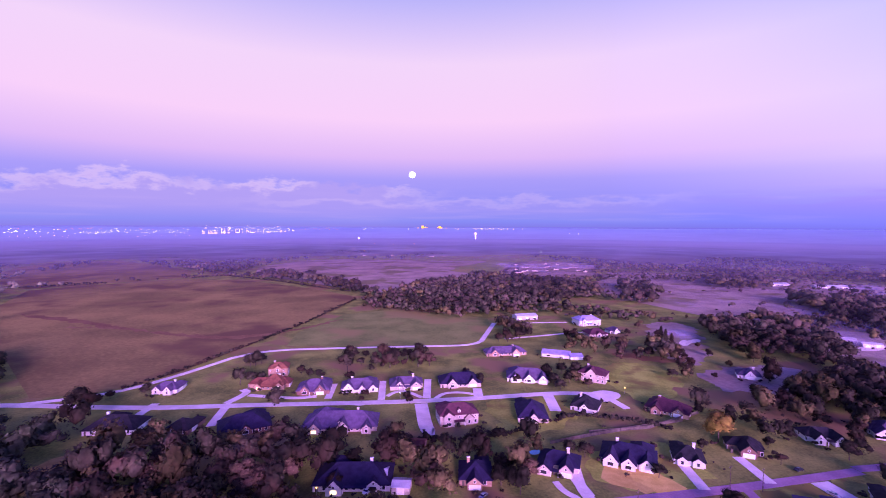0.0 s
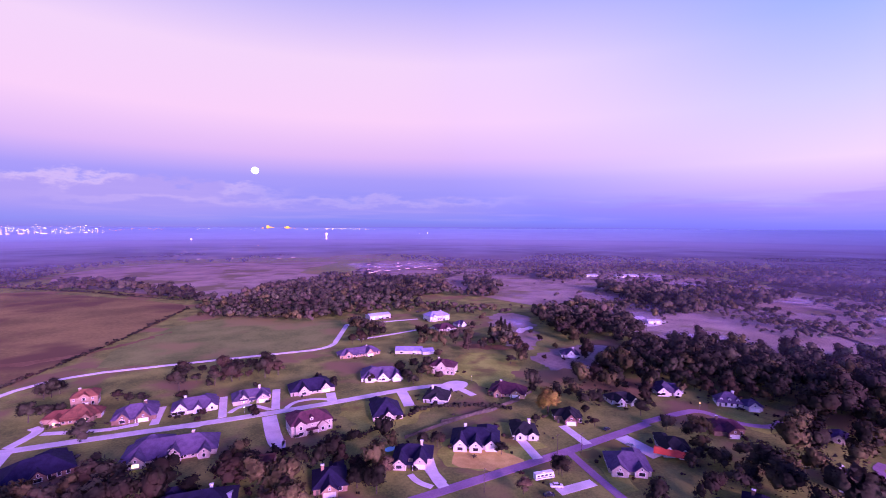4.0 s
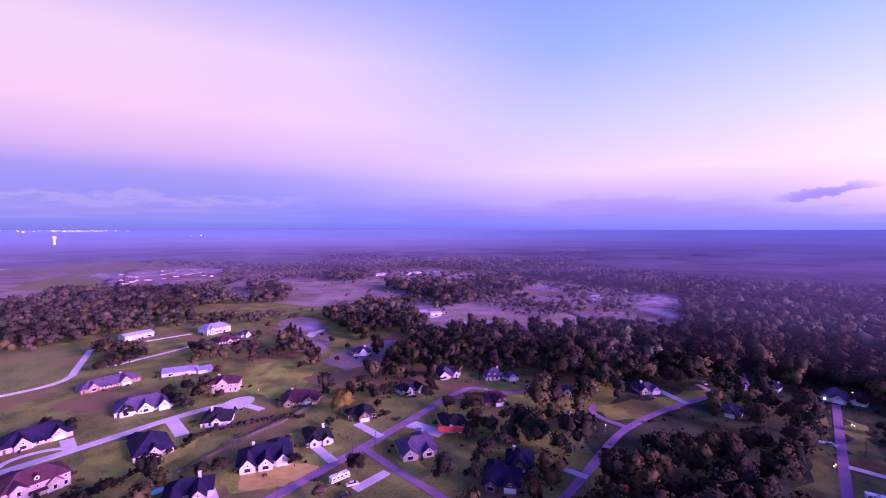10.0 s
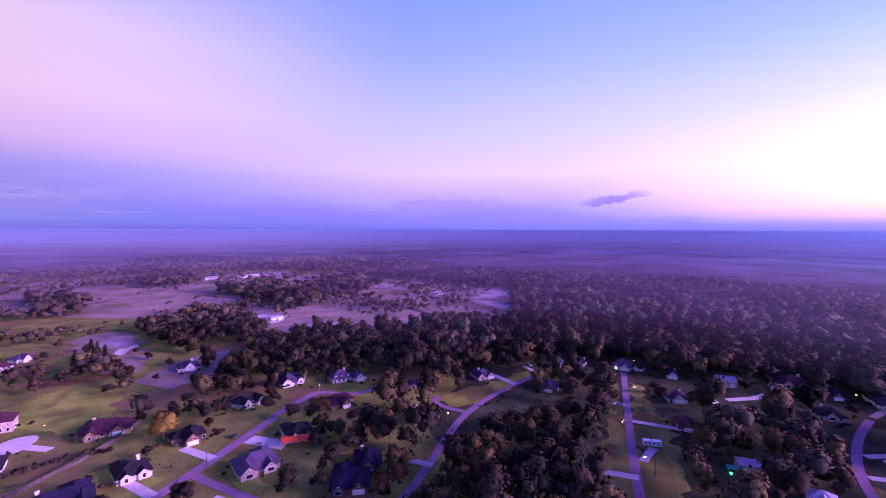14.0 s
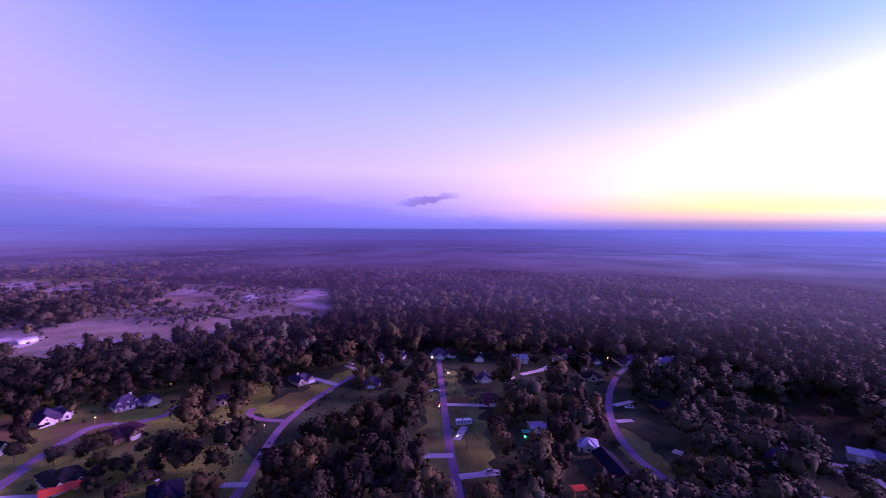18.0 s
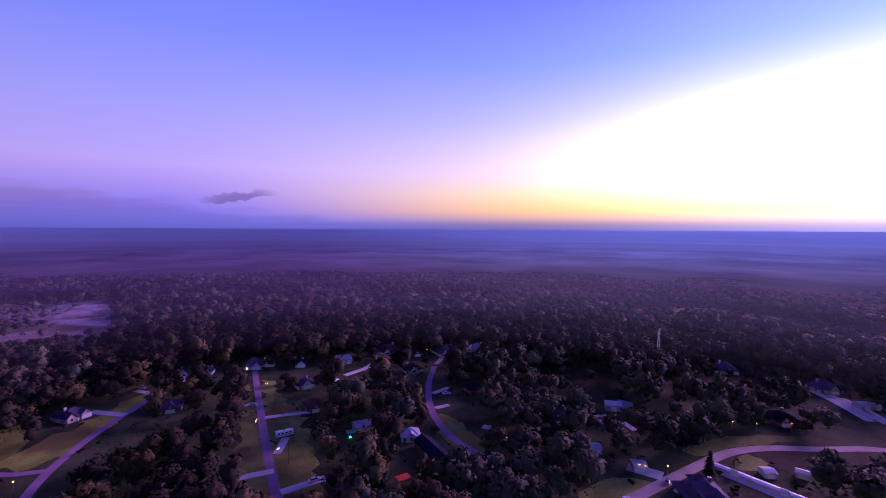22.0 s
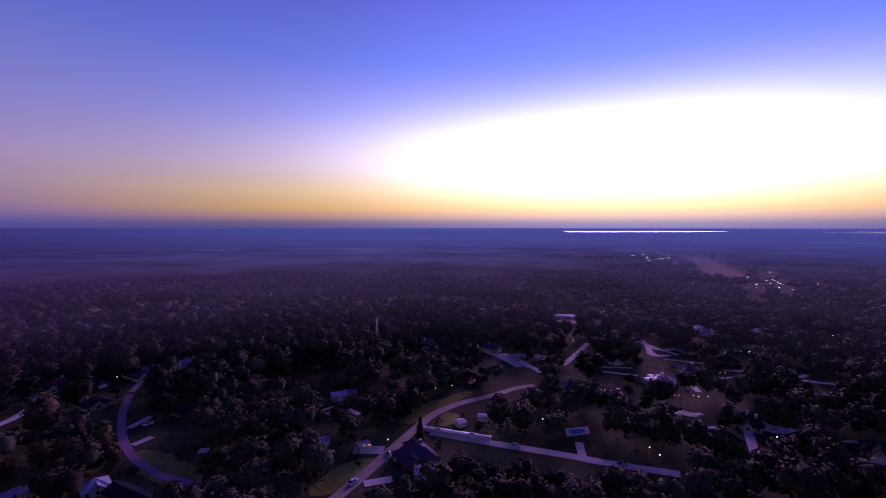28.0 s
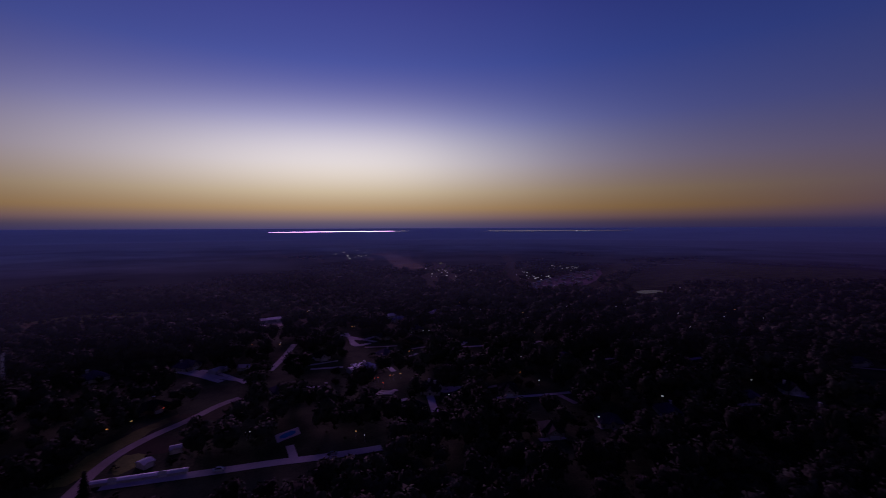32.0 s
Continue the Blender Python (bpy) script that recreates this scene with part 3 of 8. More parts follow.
sector("woodland_floor", 60, 518, 66, 304, GARDEN, "garden ground darkened for the shade under the trees", 0.02)
sector("woodland_floor", 1975, 4885, -56, 55, DARK_FLOOR, "dark hazy woods and scrub far off", 0.02)
sector("woodland_floor", 518, 4885, 55, 304, DARK_FLOOR, "woodland ground darkened for the shade under the trees", 0.02)


def ribbon(name, points, width, mat, label, category, z=0.10, kind="structure", thick=0.12):
    """A road along the points, as a slab with edges."""
    p = [Vector((x, y, 0)) for x, y in points]
    # smooth the bends
    for _ in range(2):
        q = [p[0]]
        for a, b in zip(p, p[1:]):
            q += [a * 0.75 + b * 0.25, a * 0.25 + b * 0.75]
        p = q + [p[-1]]
    z += layer()
    v, f = [], []
    for i, c in enumerate(p):
        d = (p[min(i + 1, len(p) - 1)] - p[max(i - 1, 0)]).normalized()
        n = Vector((-d.y, d.x, 0)) * width / 2
        g = float(height(c.length))
        v += [(c.x + n.x, c.y + n.y, g + z), (c.x - n.x, c.y - n.y, g + z), (c.x - n.x, c.y - n.y, g + z - thick), (c.x + n.x, c.y + n.y, g + z - thick)]
    for i in range(len(p) - 1):
        a, b = 4 * i, 4 * i + 4
        f += [(a + 1, b + 1, b, a), (a + 2, b + 2, b + 1, a + 1), (a, b, b + 3, a + 3)]
    f += [(0, 3, 2, 1), tuple(len(v) - 4 + i for i in (0, 1, 2, 3))]
    ROADS.append(([c.xy for c in p], width / 2))
    return tagged(new(name, mesh(name, v, f, mat)), label, category, "", kind)


def patch(name, points, mat, label, category, z=0.05, smooth=2, kind="structure", thick=0.0, rag=0.0):
    """A flat area within the outline."""
    p = [Vector((x, y, 0)) for x, y in points]
    for _ in range(smooth):
        q = []
        for a, b in zip(p, p[1:] + p[:1]):
            q += [a * 0.75 + b * 0.25, a * 0.25 + b * 0.75]
        p = q
    if rag:
        q = []
        for a, b in zip(p, p[1:] + p[:1]):
            k2 = max(1, int((b - a).length / 4))
            q += [a + (b - a) * (i / k2) for i in range(k2)]
        p = [c + Vector((noise.noise(c * 0.11), noise.noise(c * 0.11 + Vector((7, 3, 1))), 0)) * rag + Vector((noise.noise(c * 0.4), noise.noise(c * 0.4 + Vector((2, 9, 4))), 0)) * rag * 0.4 for c in q]
    z += layer()
    bm = bmesh.new()
    vs = [bm.verts.new((c.x, c.y, 0)) for c in p]
    face = bm.faces.new(vs)
    if sum(a.x * b.y - a.y * b.x for a, b in zip(p, p[1:] + p[:1])) < 0:
        bmesh.ops.reverse_faces(bm, faces=[face])
    bmesh.ops.triangulate(bm, faces=bm.faces[:])
    if max(c.length for c in p) > 2000:
        for _ in range(3):
            bmesh.ops.subdivide_edges(bm, edges=[e for e in bm.edges if e.calc_length() > 120], cuts=1, use_grid_fill=False)
            bmesh.ops.triangulate(bm, faces=bm.faces[:])
    for c in bm.verts:
        c.co.z = float(height(c.co.xy.length)) + z
    d = bpy.data.meshes.new(name)
    bm.to_mesh(d)
    bm.free()
    d.materials.append(mat)
    return tagged(new(name, d), label, category, "", kind)


def inside(px, py, poly):
    hit = np.zeros(len(px), bool)
    for (x0, y0), (x1, y1) in zip(poly, poly[1:] + poly[:1]):
        c = ((y0 > py) != (y1 > py)) & (px < (x1 - x0) * (py - y0) / (y1 - y0 + 1e-9) + x0)
        hit ^= c
    return hit


# ---- the plan: fields, roads, buildings ----
patch("field", [(-720.7, 729.5), (-646.5, 850.3), (-465.1, 963.1), (-152.8, 741), (-128.9, 657), (-179.3, 412.3), (-196.2, 340.9), (-217.7, 293.3), (-277.9, 278.4)], FIELD, "broad dry tawny pasture beyond the houses", "field", 0.06, 1, "structure")
patch("field", [(-1106.1, 1122.2), (-1175.2, 1388.2), (-940.2, 1402), (-511.3, 1006.6), (-646.5, 850.3), (-745.4, 754.7)], FIELD, "far tawny pasture behind a hedge", "field", 0.06, 1, "structure")
patch("field", [(-522.2, 1111.1), (-438.9, 1561.7), (-44.2, 1479.4), (184.2, 1489.8), (109.2, 1109.4), (-78.2, 743.2), (-163.9, 795.4)], MEADOW, "misty tawny pasture beyond the wood", "field", 0.06, 1, "structure")
patch("lawn", [(-163.8, 412.6), (-110.6, 610.9), (55.4, 555.6), (52.5, 492.3), (34.4, 424), (-84.8, 409.9)], PADDOCK, "green mown paddock beside the lane", "lawn", 0.06, 1, "structure")
patch("field", [(-5.4, 1165.1), (218.1, 1599.6), (229.9, 1314.3), (90.4, 1055.1)], PADDOCK, "pale far meadow by a lane", "field", 0.1, 1, "structure")
OPEN.append([(-720.7, 729.5), (-646.5, 850.3), (-465.1, 963.1), (-152.8, 741), (-110.6, 610.9), (55.4, 555.6), (65.6, 522.5), (137.9, 520.8), (112.7, 404.6), (82.6, 294), (-78.3, 275.7), (-200.7, 269.9), (-274.4, 274.8)])
WOODS.append([(-511, 1025), (-940, 1420), (-1175, 1405), (-1400, 1560), (-1190, 1750), (-880, 1570), (-480, 1115)])
OPEN.append([(-1106.1, 1122.2), (-1175.2, 1388.2), (-940.2, 1402), (-511.3, 1006.6), (-646.5, 850.3), (-745.4, 754.7)])
OPEN.append([(-522.2, 1111.1), (-438.9, 1561.7), (-44.2, 1479.4), (184.2, 1489.8), (109.2, 1109.4), (-78.2, 743.2), (-163.9, 795.4)])
OPEN.append([(-175.7, 1669.8), (279.4, 1874.6), (417.8, 1246.6), (345.4, 1028.8), (122.4, 985.5), (-5.2, 1134.7)])
patch("field", [(272.4, 894), (429, 900.7), (620.8, 676.3), (504.2, 536.1), (340.8, 526.3), (274.5, 709.4)], MEADOW, "misty grey meadow among trees", "field", 0.06, 1, "structure")
OPEN.append([(272.4, 894), (429, 900.7), (620.8, 676.3), (504.2, 536.1), (340.8, 526.3), (274.5, 709.4)])
patch("field", [(405.8, 429.3), (456.5, 344.6), (563.3, 279.1), (640.5, 201.4), (500.5, 169.9), (414.4, 238), (339.3, 359.3)], MEADOW, "misty pale meadow along the wood", "field", 0.06, 1, "structure")
OPEN.append([(405.8, 429.3), (456.5, 344.6), (563.3, 279.1), (640.5, 201.4), (500.5, 169.9), (414.4, 238), (339.3, 359.3)])
patch("field", [(358.1, 1001.3), (500.2, 869.6), (521.5, 660.9), (373, 649.8), (299.7, 806.4)], MEADOW, "misty pale meadow along the wood", "field", 0.06, 1, "structure")
OPEN.append([(358.1, 1001.3), (500.2, 869.6), (521.5, 660.9), (373, 649.8), (299.7, 806.4)])
patch("field", [(522.7, 227.9), (776.1, 264.3), (755.2, 233), (555.4, 178), (465.8, 170.4)], MEADOW, "pale clearing in the wood", "field", 0.06, 1, "structure")
OPEN.append([(522.7, 227.9), (776.1, 264.3), (755.2, 233), (555.4, 178), (465.8, 170.4)])
patch("field", [(392.4, 437.2), (498.1, 355), (671.3, 246.4), (590.3, 216.2), (475, 278.5), (367.9, 348)], MEADOW, "misty pale meadow along the wood", "field", 0.06, 1, "structure")
patch("lawn", [(129.5, 348.2), (186.3, 353.4), (162.2, 298.3), (130.3, 273.5), (116.1, 300.6)], LAWN, "bright green lawn behind the houses", "lawn", 0.08, 1, "structure", rag=6.0)
OPEN.append([(131.1, 366.3), (192.5, 365.2), (164.2, 297.4), (141.4, 268.1), (89.7, 296.1)])
patch("lawn", [(24, 278.6), (57.8, 286.4), (85.2, 281.1), (76, 251.3), (56.6, 237.9), (35.1, 230)], LAWN, "green lawns between the houses", "lawn", 0.08, 1, "structure", rag=6.0)
OPEN.append([(-10.9, 325.1), (114, 295.1), (133, 260.5), (71.7, 237), (23.9, 224.6), (-19.3, 271.9)])
patch("lawn", [(85.1, 229.1), (123, 226), (119.9, 189.8), (89.3, 180.8), (60.3, 191.4)], LAWN, "lawn and bare soil round a new house", "lawn", 0.08, 1, "structure", rag=6.0)
patch("bare_soil", [(73.9, 206.9), (98.7, 200.1), (97.7, 185), (81.1, 182.3), (70.8, 190.8)], EARTH, "raw sandy soil round a new house", "bare soil", 0.12, 1, "structure", rag=6.0)
patch("bare_soil", [(85, 194.5), (100.3, 197.3), (102.2, 185.1), (92.6, 180.3), (86.4, 184.7)], EARTH, "raw sandy drive before a new house", "bare soil", 0.12, 1, "structure", rag=6.0)
patch("lawn", [(134, 183.2), (186.6, 196.8), (144.6, 172.2), (129.6, 161.7)], LAWN, "grass verge beside the asphalt road", "lawn", 0.08, 1, "structure", rag=6.0)
patch("lawn", [(251.1, 220), (264, 179.5), (246.3, 176.8), (236.6, 202.5)], LAWN, "green front lawn inside a loop drive", "lawn", 0.08, 1, "structure", rag=6.0)
OPEN.append([(251.3, 230.8), (274.2, 176.4), (245.7, 167.1), (228.2, 200.2)])
patch("lawn", [(258.2, 131.5), (284.2, 119.2), (307.9, 103.9), (349.5, 87.6), (334.8, 81.9), (286.7, 96.6), (251.1, 103.4)], LAWN, "green verge along the curved road", "lawn", 0.08, 1, "structure", rag=6.0)
OPEN.append([(261.7, 135.3), (286.2, 120.1), (317.1, 107.1), (359.1, 85.9), (332.2, 79.3), (281.8, 95), (245.7, 101.2)])
patch("bare_soil", [(-180, 178.6), (-192.8, 191.6), (-182.3, 214.6), (-161.1, 212.1), (-158.2, 177.3)], EARTH, "reddish bare dirt track between trees", "bare soil", 0.1, 1, "structure", rag=6.0)
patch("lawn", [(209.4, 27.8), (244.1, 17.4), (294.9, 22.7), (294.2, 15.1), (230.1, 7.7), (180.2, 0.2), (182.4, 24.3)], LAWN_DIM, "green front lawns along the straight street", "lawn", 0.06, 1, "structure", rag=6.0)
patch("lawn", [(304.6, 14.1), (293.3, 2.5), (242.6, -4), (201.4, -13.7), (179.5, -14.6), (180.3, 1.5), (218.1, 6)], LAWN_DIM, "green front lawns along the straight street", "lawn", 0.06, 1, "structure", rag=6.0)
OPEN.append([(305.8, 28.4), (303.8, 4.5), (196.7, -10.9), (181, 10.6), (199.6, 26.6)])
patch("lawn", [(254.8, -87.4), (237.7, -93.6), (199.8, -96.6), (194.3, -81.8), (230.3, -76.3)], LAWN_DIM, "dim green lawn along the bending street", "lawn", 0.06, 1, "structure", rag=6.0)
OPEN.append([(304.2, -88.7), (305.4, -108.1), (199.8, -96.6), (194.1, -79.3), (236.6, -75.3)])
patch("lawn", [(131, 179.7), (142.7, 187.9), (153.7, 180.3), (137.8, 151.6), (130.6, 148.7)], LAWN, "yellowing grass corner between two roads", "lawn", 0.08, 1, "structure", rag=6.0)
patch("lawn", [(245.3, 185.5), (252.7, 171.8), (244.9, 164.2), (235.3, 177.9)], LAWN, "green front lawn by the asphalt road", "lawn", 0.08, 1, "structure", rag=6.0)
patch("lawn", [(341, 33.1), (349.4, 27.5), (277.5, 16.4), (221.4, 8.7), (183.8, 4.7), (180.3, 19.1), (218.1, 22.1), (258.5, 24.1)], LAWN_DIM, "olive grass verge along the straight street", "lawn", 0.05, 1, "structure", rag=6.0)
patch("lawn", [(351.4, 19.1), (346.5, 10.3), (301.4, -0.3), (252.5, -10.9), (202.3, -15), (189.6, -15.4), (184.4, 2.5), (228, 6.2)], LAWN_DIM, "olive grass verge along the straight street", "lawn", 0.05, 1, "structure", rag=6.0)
GLADES.append([(72, 575), (165, 552), (207, 526), (245, 522), (267.5, 492.9), (207.3, 393.6), (173.2, 386.2), (157, 418.7), (118, 465.3), (54.8, 496.8)])
GLADES.append([(227.5, 353.5), (263.2, 357.3), (288.1, 339.6), (281.4, 321.0), (253.9, 314.7), (232.2, 291.4), (207.7, 297.2), (188.0, 300.3), (196.8, 342.7)])
patch("field", [(227.5, 353.5), (263.2, 357.3), (288.1, 339.6), (281.4, 321.0), (253.9, 314.7), (232.2, 291.4), (207.7, 297.2), (188.0, 300.3), (196.8, 342.7)], MEADOW, "small pale pasture before the wood", "field", 0.1, 1, "structure", rag=8.0)
GLADES.append([(182, 606), (262, 566), (340, 560), (330, 630), (262, 660), (231, 694), (168, 662)])
patch("lawn", [(143.4, 368.7), (183.9, 350.5), (168, 312.4), (143.4, 295.6), (115.9, 309.4), (125.3, 347)], LAWN, "smooth yellow-green lawn behind the houses", "lawn", 0.1, 1, "structure", rag=5.0)
patch("weeds", [(142.2, 384.1), (190.4, 359.4), (197.9, 371.4), (155.4, 399.5)], WEEDS, "strip of reddish scrub above the lawn", "weeds", 0.12, 1, "structure", rag=7.0)
patch("field", [(244.1, 527.7), (286.1, 521), (256.1, 427.2), (210.7, 356.6), (192, 358), (193.3, 404.8), (211, 471.6)], MEADOW, "pale grey pasture beside the farmhouse", "field", 0.1, 1, "structure", rag=10.0)
patch("weeds", [(-409, 489), (-345, 485), (-274.3, 458), (-210.3, 444), (-158.4, 474), (-117.1, 541), (-121, 530), (-158, 463), (-208, 432), (-276, 448), (-345, 478), (-409, 481)], WEEDS, "reddish seam of rank weeds across the dry pasture", "weeds", 0.12, 1, "structure", rag=7.0)
patch("weeds", [(487.7, 329.2), (557.3, 324.3), (580.3, 286.2), (485.9, 242.3), (436.7, 260.1), (405.5, 290.9)], WEEDS, "patch of reddish scrub in the misty meadow", "weeds", 0.12, 1, "structure", rag=14.0)
ROUGH = []
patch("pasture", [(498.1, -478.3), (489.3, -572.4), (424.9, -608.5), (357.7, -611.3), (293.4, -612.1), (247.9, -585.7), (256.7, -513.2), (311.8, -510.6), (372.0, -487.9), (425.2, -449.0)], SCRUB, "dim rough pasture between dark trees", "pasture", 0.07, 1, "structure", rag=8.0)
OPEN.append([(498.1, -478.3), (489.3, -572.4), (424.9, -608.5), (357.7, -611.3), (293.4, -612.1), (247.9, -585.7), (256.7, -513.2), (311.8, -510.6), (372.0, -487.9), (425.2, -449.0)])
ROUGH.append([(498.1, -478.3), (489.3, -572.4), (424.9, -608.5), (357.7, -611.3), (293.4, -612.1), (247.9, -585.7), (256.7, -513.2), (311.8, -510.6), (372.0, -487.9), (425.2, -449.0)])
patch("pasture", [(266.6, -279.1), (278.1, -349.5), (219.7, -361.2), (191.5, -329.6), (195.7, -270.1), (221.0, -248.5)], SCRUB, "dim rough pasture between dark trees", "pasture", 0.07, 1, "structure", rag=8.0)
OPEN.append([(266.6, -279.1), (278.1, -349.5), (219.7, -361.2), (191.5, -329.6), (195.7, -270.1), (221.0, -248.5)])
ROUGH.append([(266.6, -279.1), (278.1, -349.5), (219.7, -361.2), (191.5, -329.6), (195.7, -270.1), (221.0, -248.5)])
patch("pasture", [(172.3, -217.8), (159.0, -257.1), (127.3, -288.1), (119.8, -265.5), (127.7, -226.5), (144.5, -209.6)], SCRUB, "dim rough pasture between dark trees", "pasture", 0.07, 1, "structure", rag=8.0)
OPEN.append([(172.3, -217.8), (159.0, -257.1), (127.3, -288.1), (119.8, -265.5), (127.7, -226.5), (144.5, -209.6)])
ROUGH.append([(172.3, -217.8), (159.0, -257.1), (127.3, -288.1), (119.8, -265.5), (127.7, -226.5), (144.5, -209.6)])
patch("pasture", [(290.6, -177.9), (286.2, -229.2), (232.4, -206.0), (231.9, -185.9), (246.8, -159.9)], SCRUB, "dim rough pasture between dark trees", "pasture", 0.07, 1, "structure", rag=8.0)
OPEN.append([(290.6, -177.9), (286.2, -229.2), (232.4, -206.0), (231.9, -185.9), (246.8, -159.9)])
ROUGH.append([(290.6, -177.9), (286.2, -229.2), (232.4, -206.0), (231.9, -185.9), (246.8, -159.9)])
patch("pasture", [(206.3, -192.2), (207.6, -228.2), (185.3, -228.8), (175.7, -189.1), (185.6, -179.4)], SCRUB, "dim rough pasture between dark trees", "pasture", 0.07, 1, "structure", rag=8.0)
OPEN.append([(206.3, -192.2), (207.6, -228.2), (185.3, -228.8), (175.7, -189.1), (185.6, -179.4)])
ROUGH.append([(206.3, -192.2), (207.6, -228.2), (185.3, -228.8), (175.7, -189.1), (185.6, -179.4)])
ribbon("road", [(-345.4, 263.6), (-271.9, 272.2), (-206.2, 268.1), (-165.4, 268.5), (-126, 272.5), (-78.3, 275.7), (-29.4, 278.9), (25.5, 286.1), (79.7, 296.7), (106, 293.2)], 6.2, CONCRETE, "pale concrete residential street", "road")
patch("turning_circle", [(92.9, 292), (107.4, 302.2), (118.4, 297.2), (116.4, 287.5), (102.8, 279.1), (92, 283.4)], CONCRETE, "round concrete turning place at the end of the street", "turning circle", 0.105, 2, "structure")
ribbon("road", [(-261, 271.6), (-215.6, 290.2), (-191.6, 332.9), (-167, 395.3), (-84, 406.1), (-12.1, 413.1), (34, 417.8), (45, 460.5), (59.5, 516)], 5, CONCRETE, "pale concrete lane past the paddock", "road")
ribbon("driveway", [(61.6, 442.2), (104, 456), (142.6, 471.9), (158.9, 468.3)], 4, CONCRETE, "pale drive to the white farmhouse", "driveway")
ribbon("driveway", [(64.5, 513.1), (98.3, 517.6), (144.4, 521.5)], 4, CONCRETE, "pale drive to the barn", "driveway")
ribbon("road", [(33.6, 169.2), (57, 173.7), (85, 178.6), (132.1, 187.3), (189.5, 199.8)], 5.4, ASPHALT, "purple-grey asphalt residential road", "road")
ribbon("road", [(128.5, 185.7), (127.2, 162.7), (127.1, 140.1), (126.8, 123.8)], 4.2, ASPHALT, "purple-grey asphalt residential road", "road")
ribbon("driveway", [(189.6, 201.7), (217.8, 205.3), (234.8, 205.9), (237.6, 184.2), (251.8, 173.6), (265, 177.7)], 5, ASPHALT, "asphalt loop drive in front of the dormer house", "driveway")
ribbon("road", [(135.1, 91.9), (155.6, 91.7), (187.7, 95.4), (216.2, 100), (244.9, 102.6), (286.7, 96.6), (334.8, 81.9)], 4.2, ASPHALT, "purple-grey asphalt residential road", "road")
ribbon("driveway", [(246.4, 103.2), (247.6, 118.6), (252.8, 127.6), (262.8, 129.7)], 4, ASPHALT, "asphalt loop drive round a lawn", "driveway")
ribbon("road", [(370.8, 23.1), (304.8, 16.7), (230.2, 9.2), (184.4, 3.2), (162.7, 0.3)], 4.2, ASPHALT, "purple-grey asphalt residential road", "road")
ribbon("road", [(338.9, -112.1), (304.7, -95.7), (258.3, -82), (218.9, -80.9), (194.8, -89.5)], 4.2, ASPHALT, "purple-grey asphalt residential road", "road")
patch("lawn", [(154.2, -202.1), (155.3, -220.8), (147.3, -237.1), (142.0, -234.5), (143.4, -217.2), (142.1, -202.2), (146.1, -195.3)], LAWN_DIM, "dim grass inside the bend of the road", "lawn", 0.05, 1, "structure", rag=2.5)
patch("lawn", [(153.2, -110.0), (160.6, -130.5), (155.3, -148.1), (147.7, -152.7), (144.9, -136.5), (143.7, -119.5)], LAWN_DIM, "dim grass before a shed beside the road", "lawn", 0.05, 1, "structure", rag=2.5)
patch("verge", [(170.4, -185.3), (173.1, -222.2), (165.2, -252.6), (154.3, -263.9), (158.2, -239.1), (163.7, -218.4), (159.3, -189.7)], LAWN_DIM, "dim grass verge along the road", "verge", 0.05, 1, "structure", rag=2.5)
ribbon("road", [(138.9, -98.4), (141.3, -119.1), (145.2, -138.5), (150.7, -162.0), (155.3, -182.7), (159.2, -200.8), (159.6, -215.7), (155.9, -232.8), (149.7, -247.0), (145.3, -258.1), (140.6, -275.9), (132.7, -287.8)], 5.6, GRAVEL, "pale gravelly road curving between trees", "road")
ribbon("road", [(146.7, -186.9), (122.7, -193.7), (100.8, -200.1), (80.4, -206.7), (61.2, -211), (39.9, -218), (31.3, -221)], 5.8, CONCRETE, "pale concrete road crossing the dark neighbourhood", "road")
ribbon("road", [(195.6, -344.5), (165.3, -327.1), (140.7, -320.2)], 5, CONCRETE, "pale side road between trees", "road")
ribbon("road", [(134.7, -343.7), (136.6, -379.2), (142.2, -423.5)], 5, CONCRETE, "pale side road between trees", "road")
ribbon("driveway", [(-178.4, 229.4), (-176.6, 250.1), (-177.8, 274.6)], 5, CONCRETE, "pale concrete driveway beside a house", "driveway")
ribbon("driveway", [(-127.7, 243.2), (-132.1, 270.6)], 5, CONCRETE, "pale concrete driveway beside a house", "driveway")
ribbon("driveway", [(-134.3, 275.1), (-128.5, 294.3), (-134.5, 299.5)], 5, CONCRETE, "pale concrete driveway beside a house", "driveway")
ribbon("driveway", [(-73.4, 284.1), (-75.6, 311.2)], 4.5, CONCRETE, "pale concrete driveway beside a house", "driveway")
ribbon("driveway", [(-38.8, 282.6), (-42.4, 317.4)], 4.5, CONCRETE, "pale concrete driveway beside a house", "driveway")
ribbon("driveway", [(-10, 285.7), (-10.5, 321.4)], 5, CONCRETE, "pale concrete driveway beside a house", "driveway")
ribbon("driveway", [(23.7, 287.1), (23.8, 303.5)], 6, CONCRETE, "pale concrete driveway beside a house", "driveway")
ribbon("driveway", [(-13.2, 276.4), (-8.4, 237.6), (-3.8, 237.6)], 8, CONCRETE, "pale concrete driveway beside a house", "driveway")
ribbon("driveway", [(69.5, 292.9), (68.3, 265.9)], 7, CONCRETE, "pale concrete driveway beside a house", "driveway")
ribbon("driveway", [(108.4, 284.9), (112.8, 269.9)], 5, CONCRETE, "pale concrete driveway beside a house", "driveway")
ribbon("driveway", [(-126.4, 289.3), (-95.1, 283.8), (-81.7, 287.8)], 4, CONCRETE, "pale concrete driveway beside a house", "driveway")
ribbon("driveway", [(-64.9, 278.5), (-49.7, 273.3), (-47.1, 278.7)], 3, CONCRETE, "pale concrete driveway beside a house", "driveway")
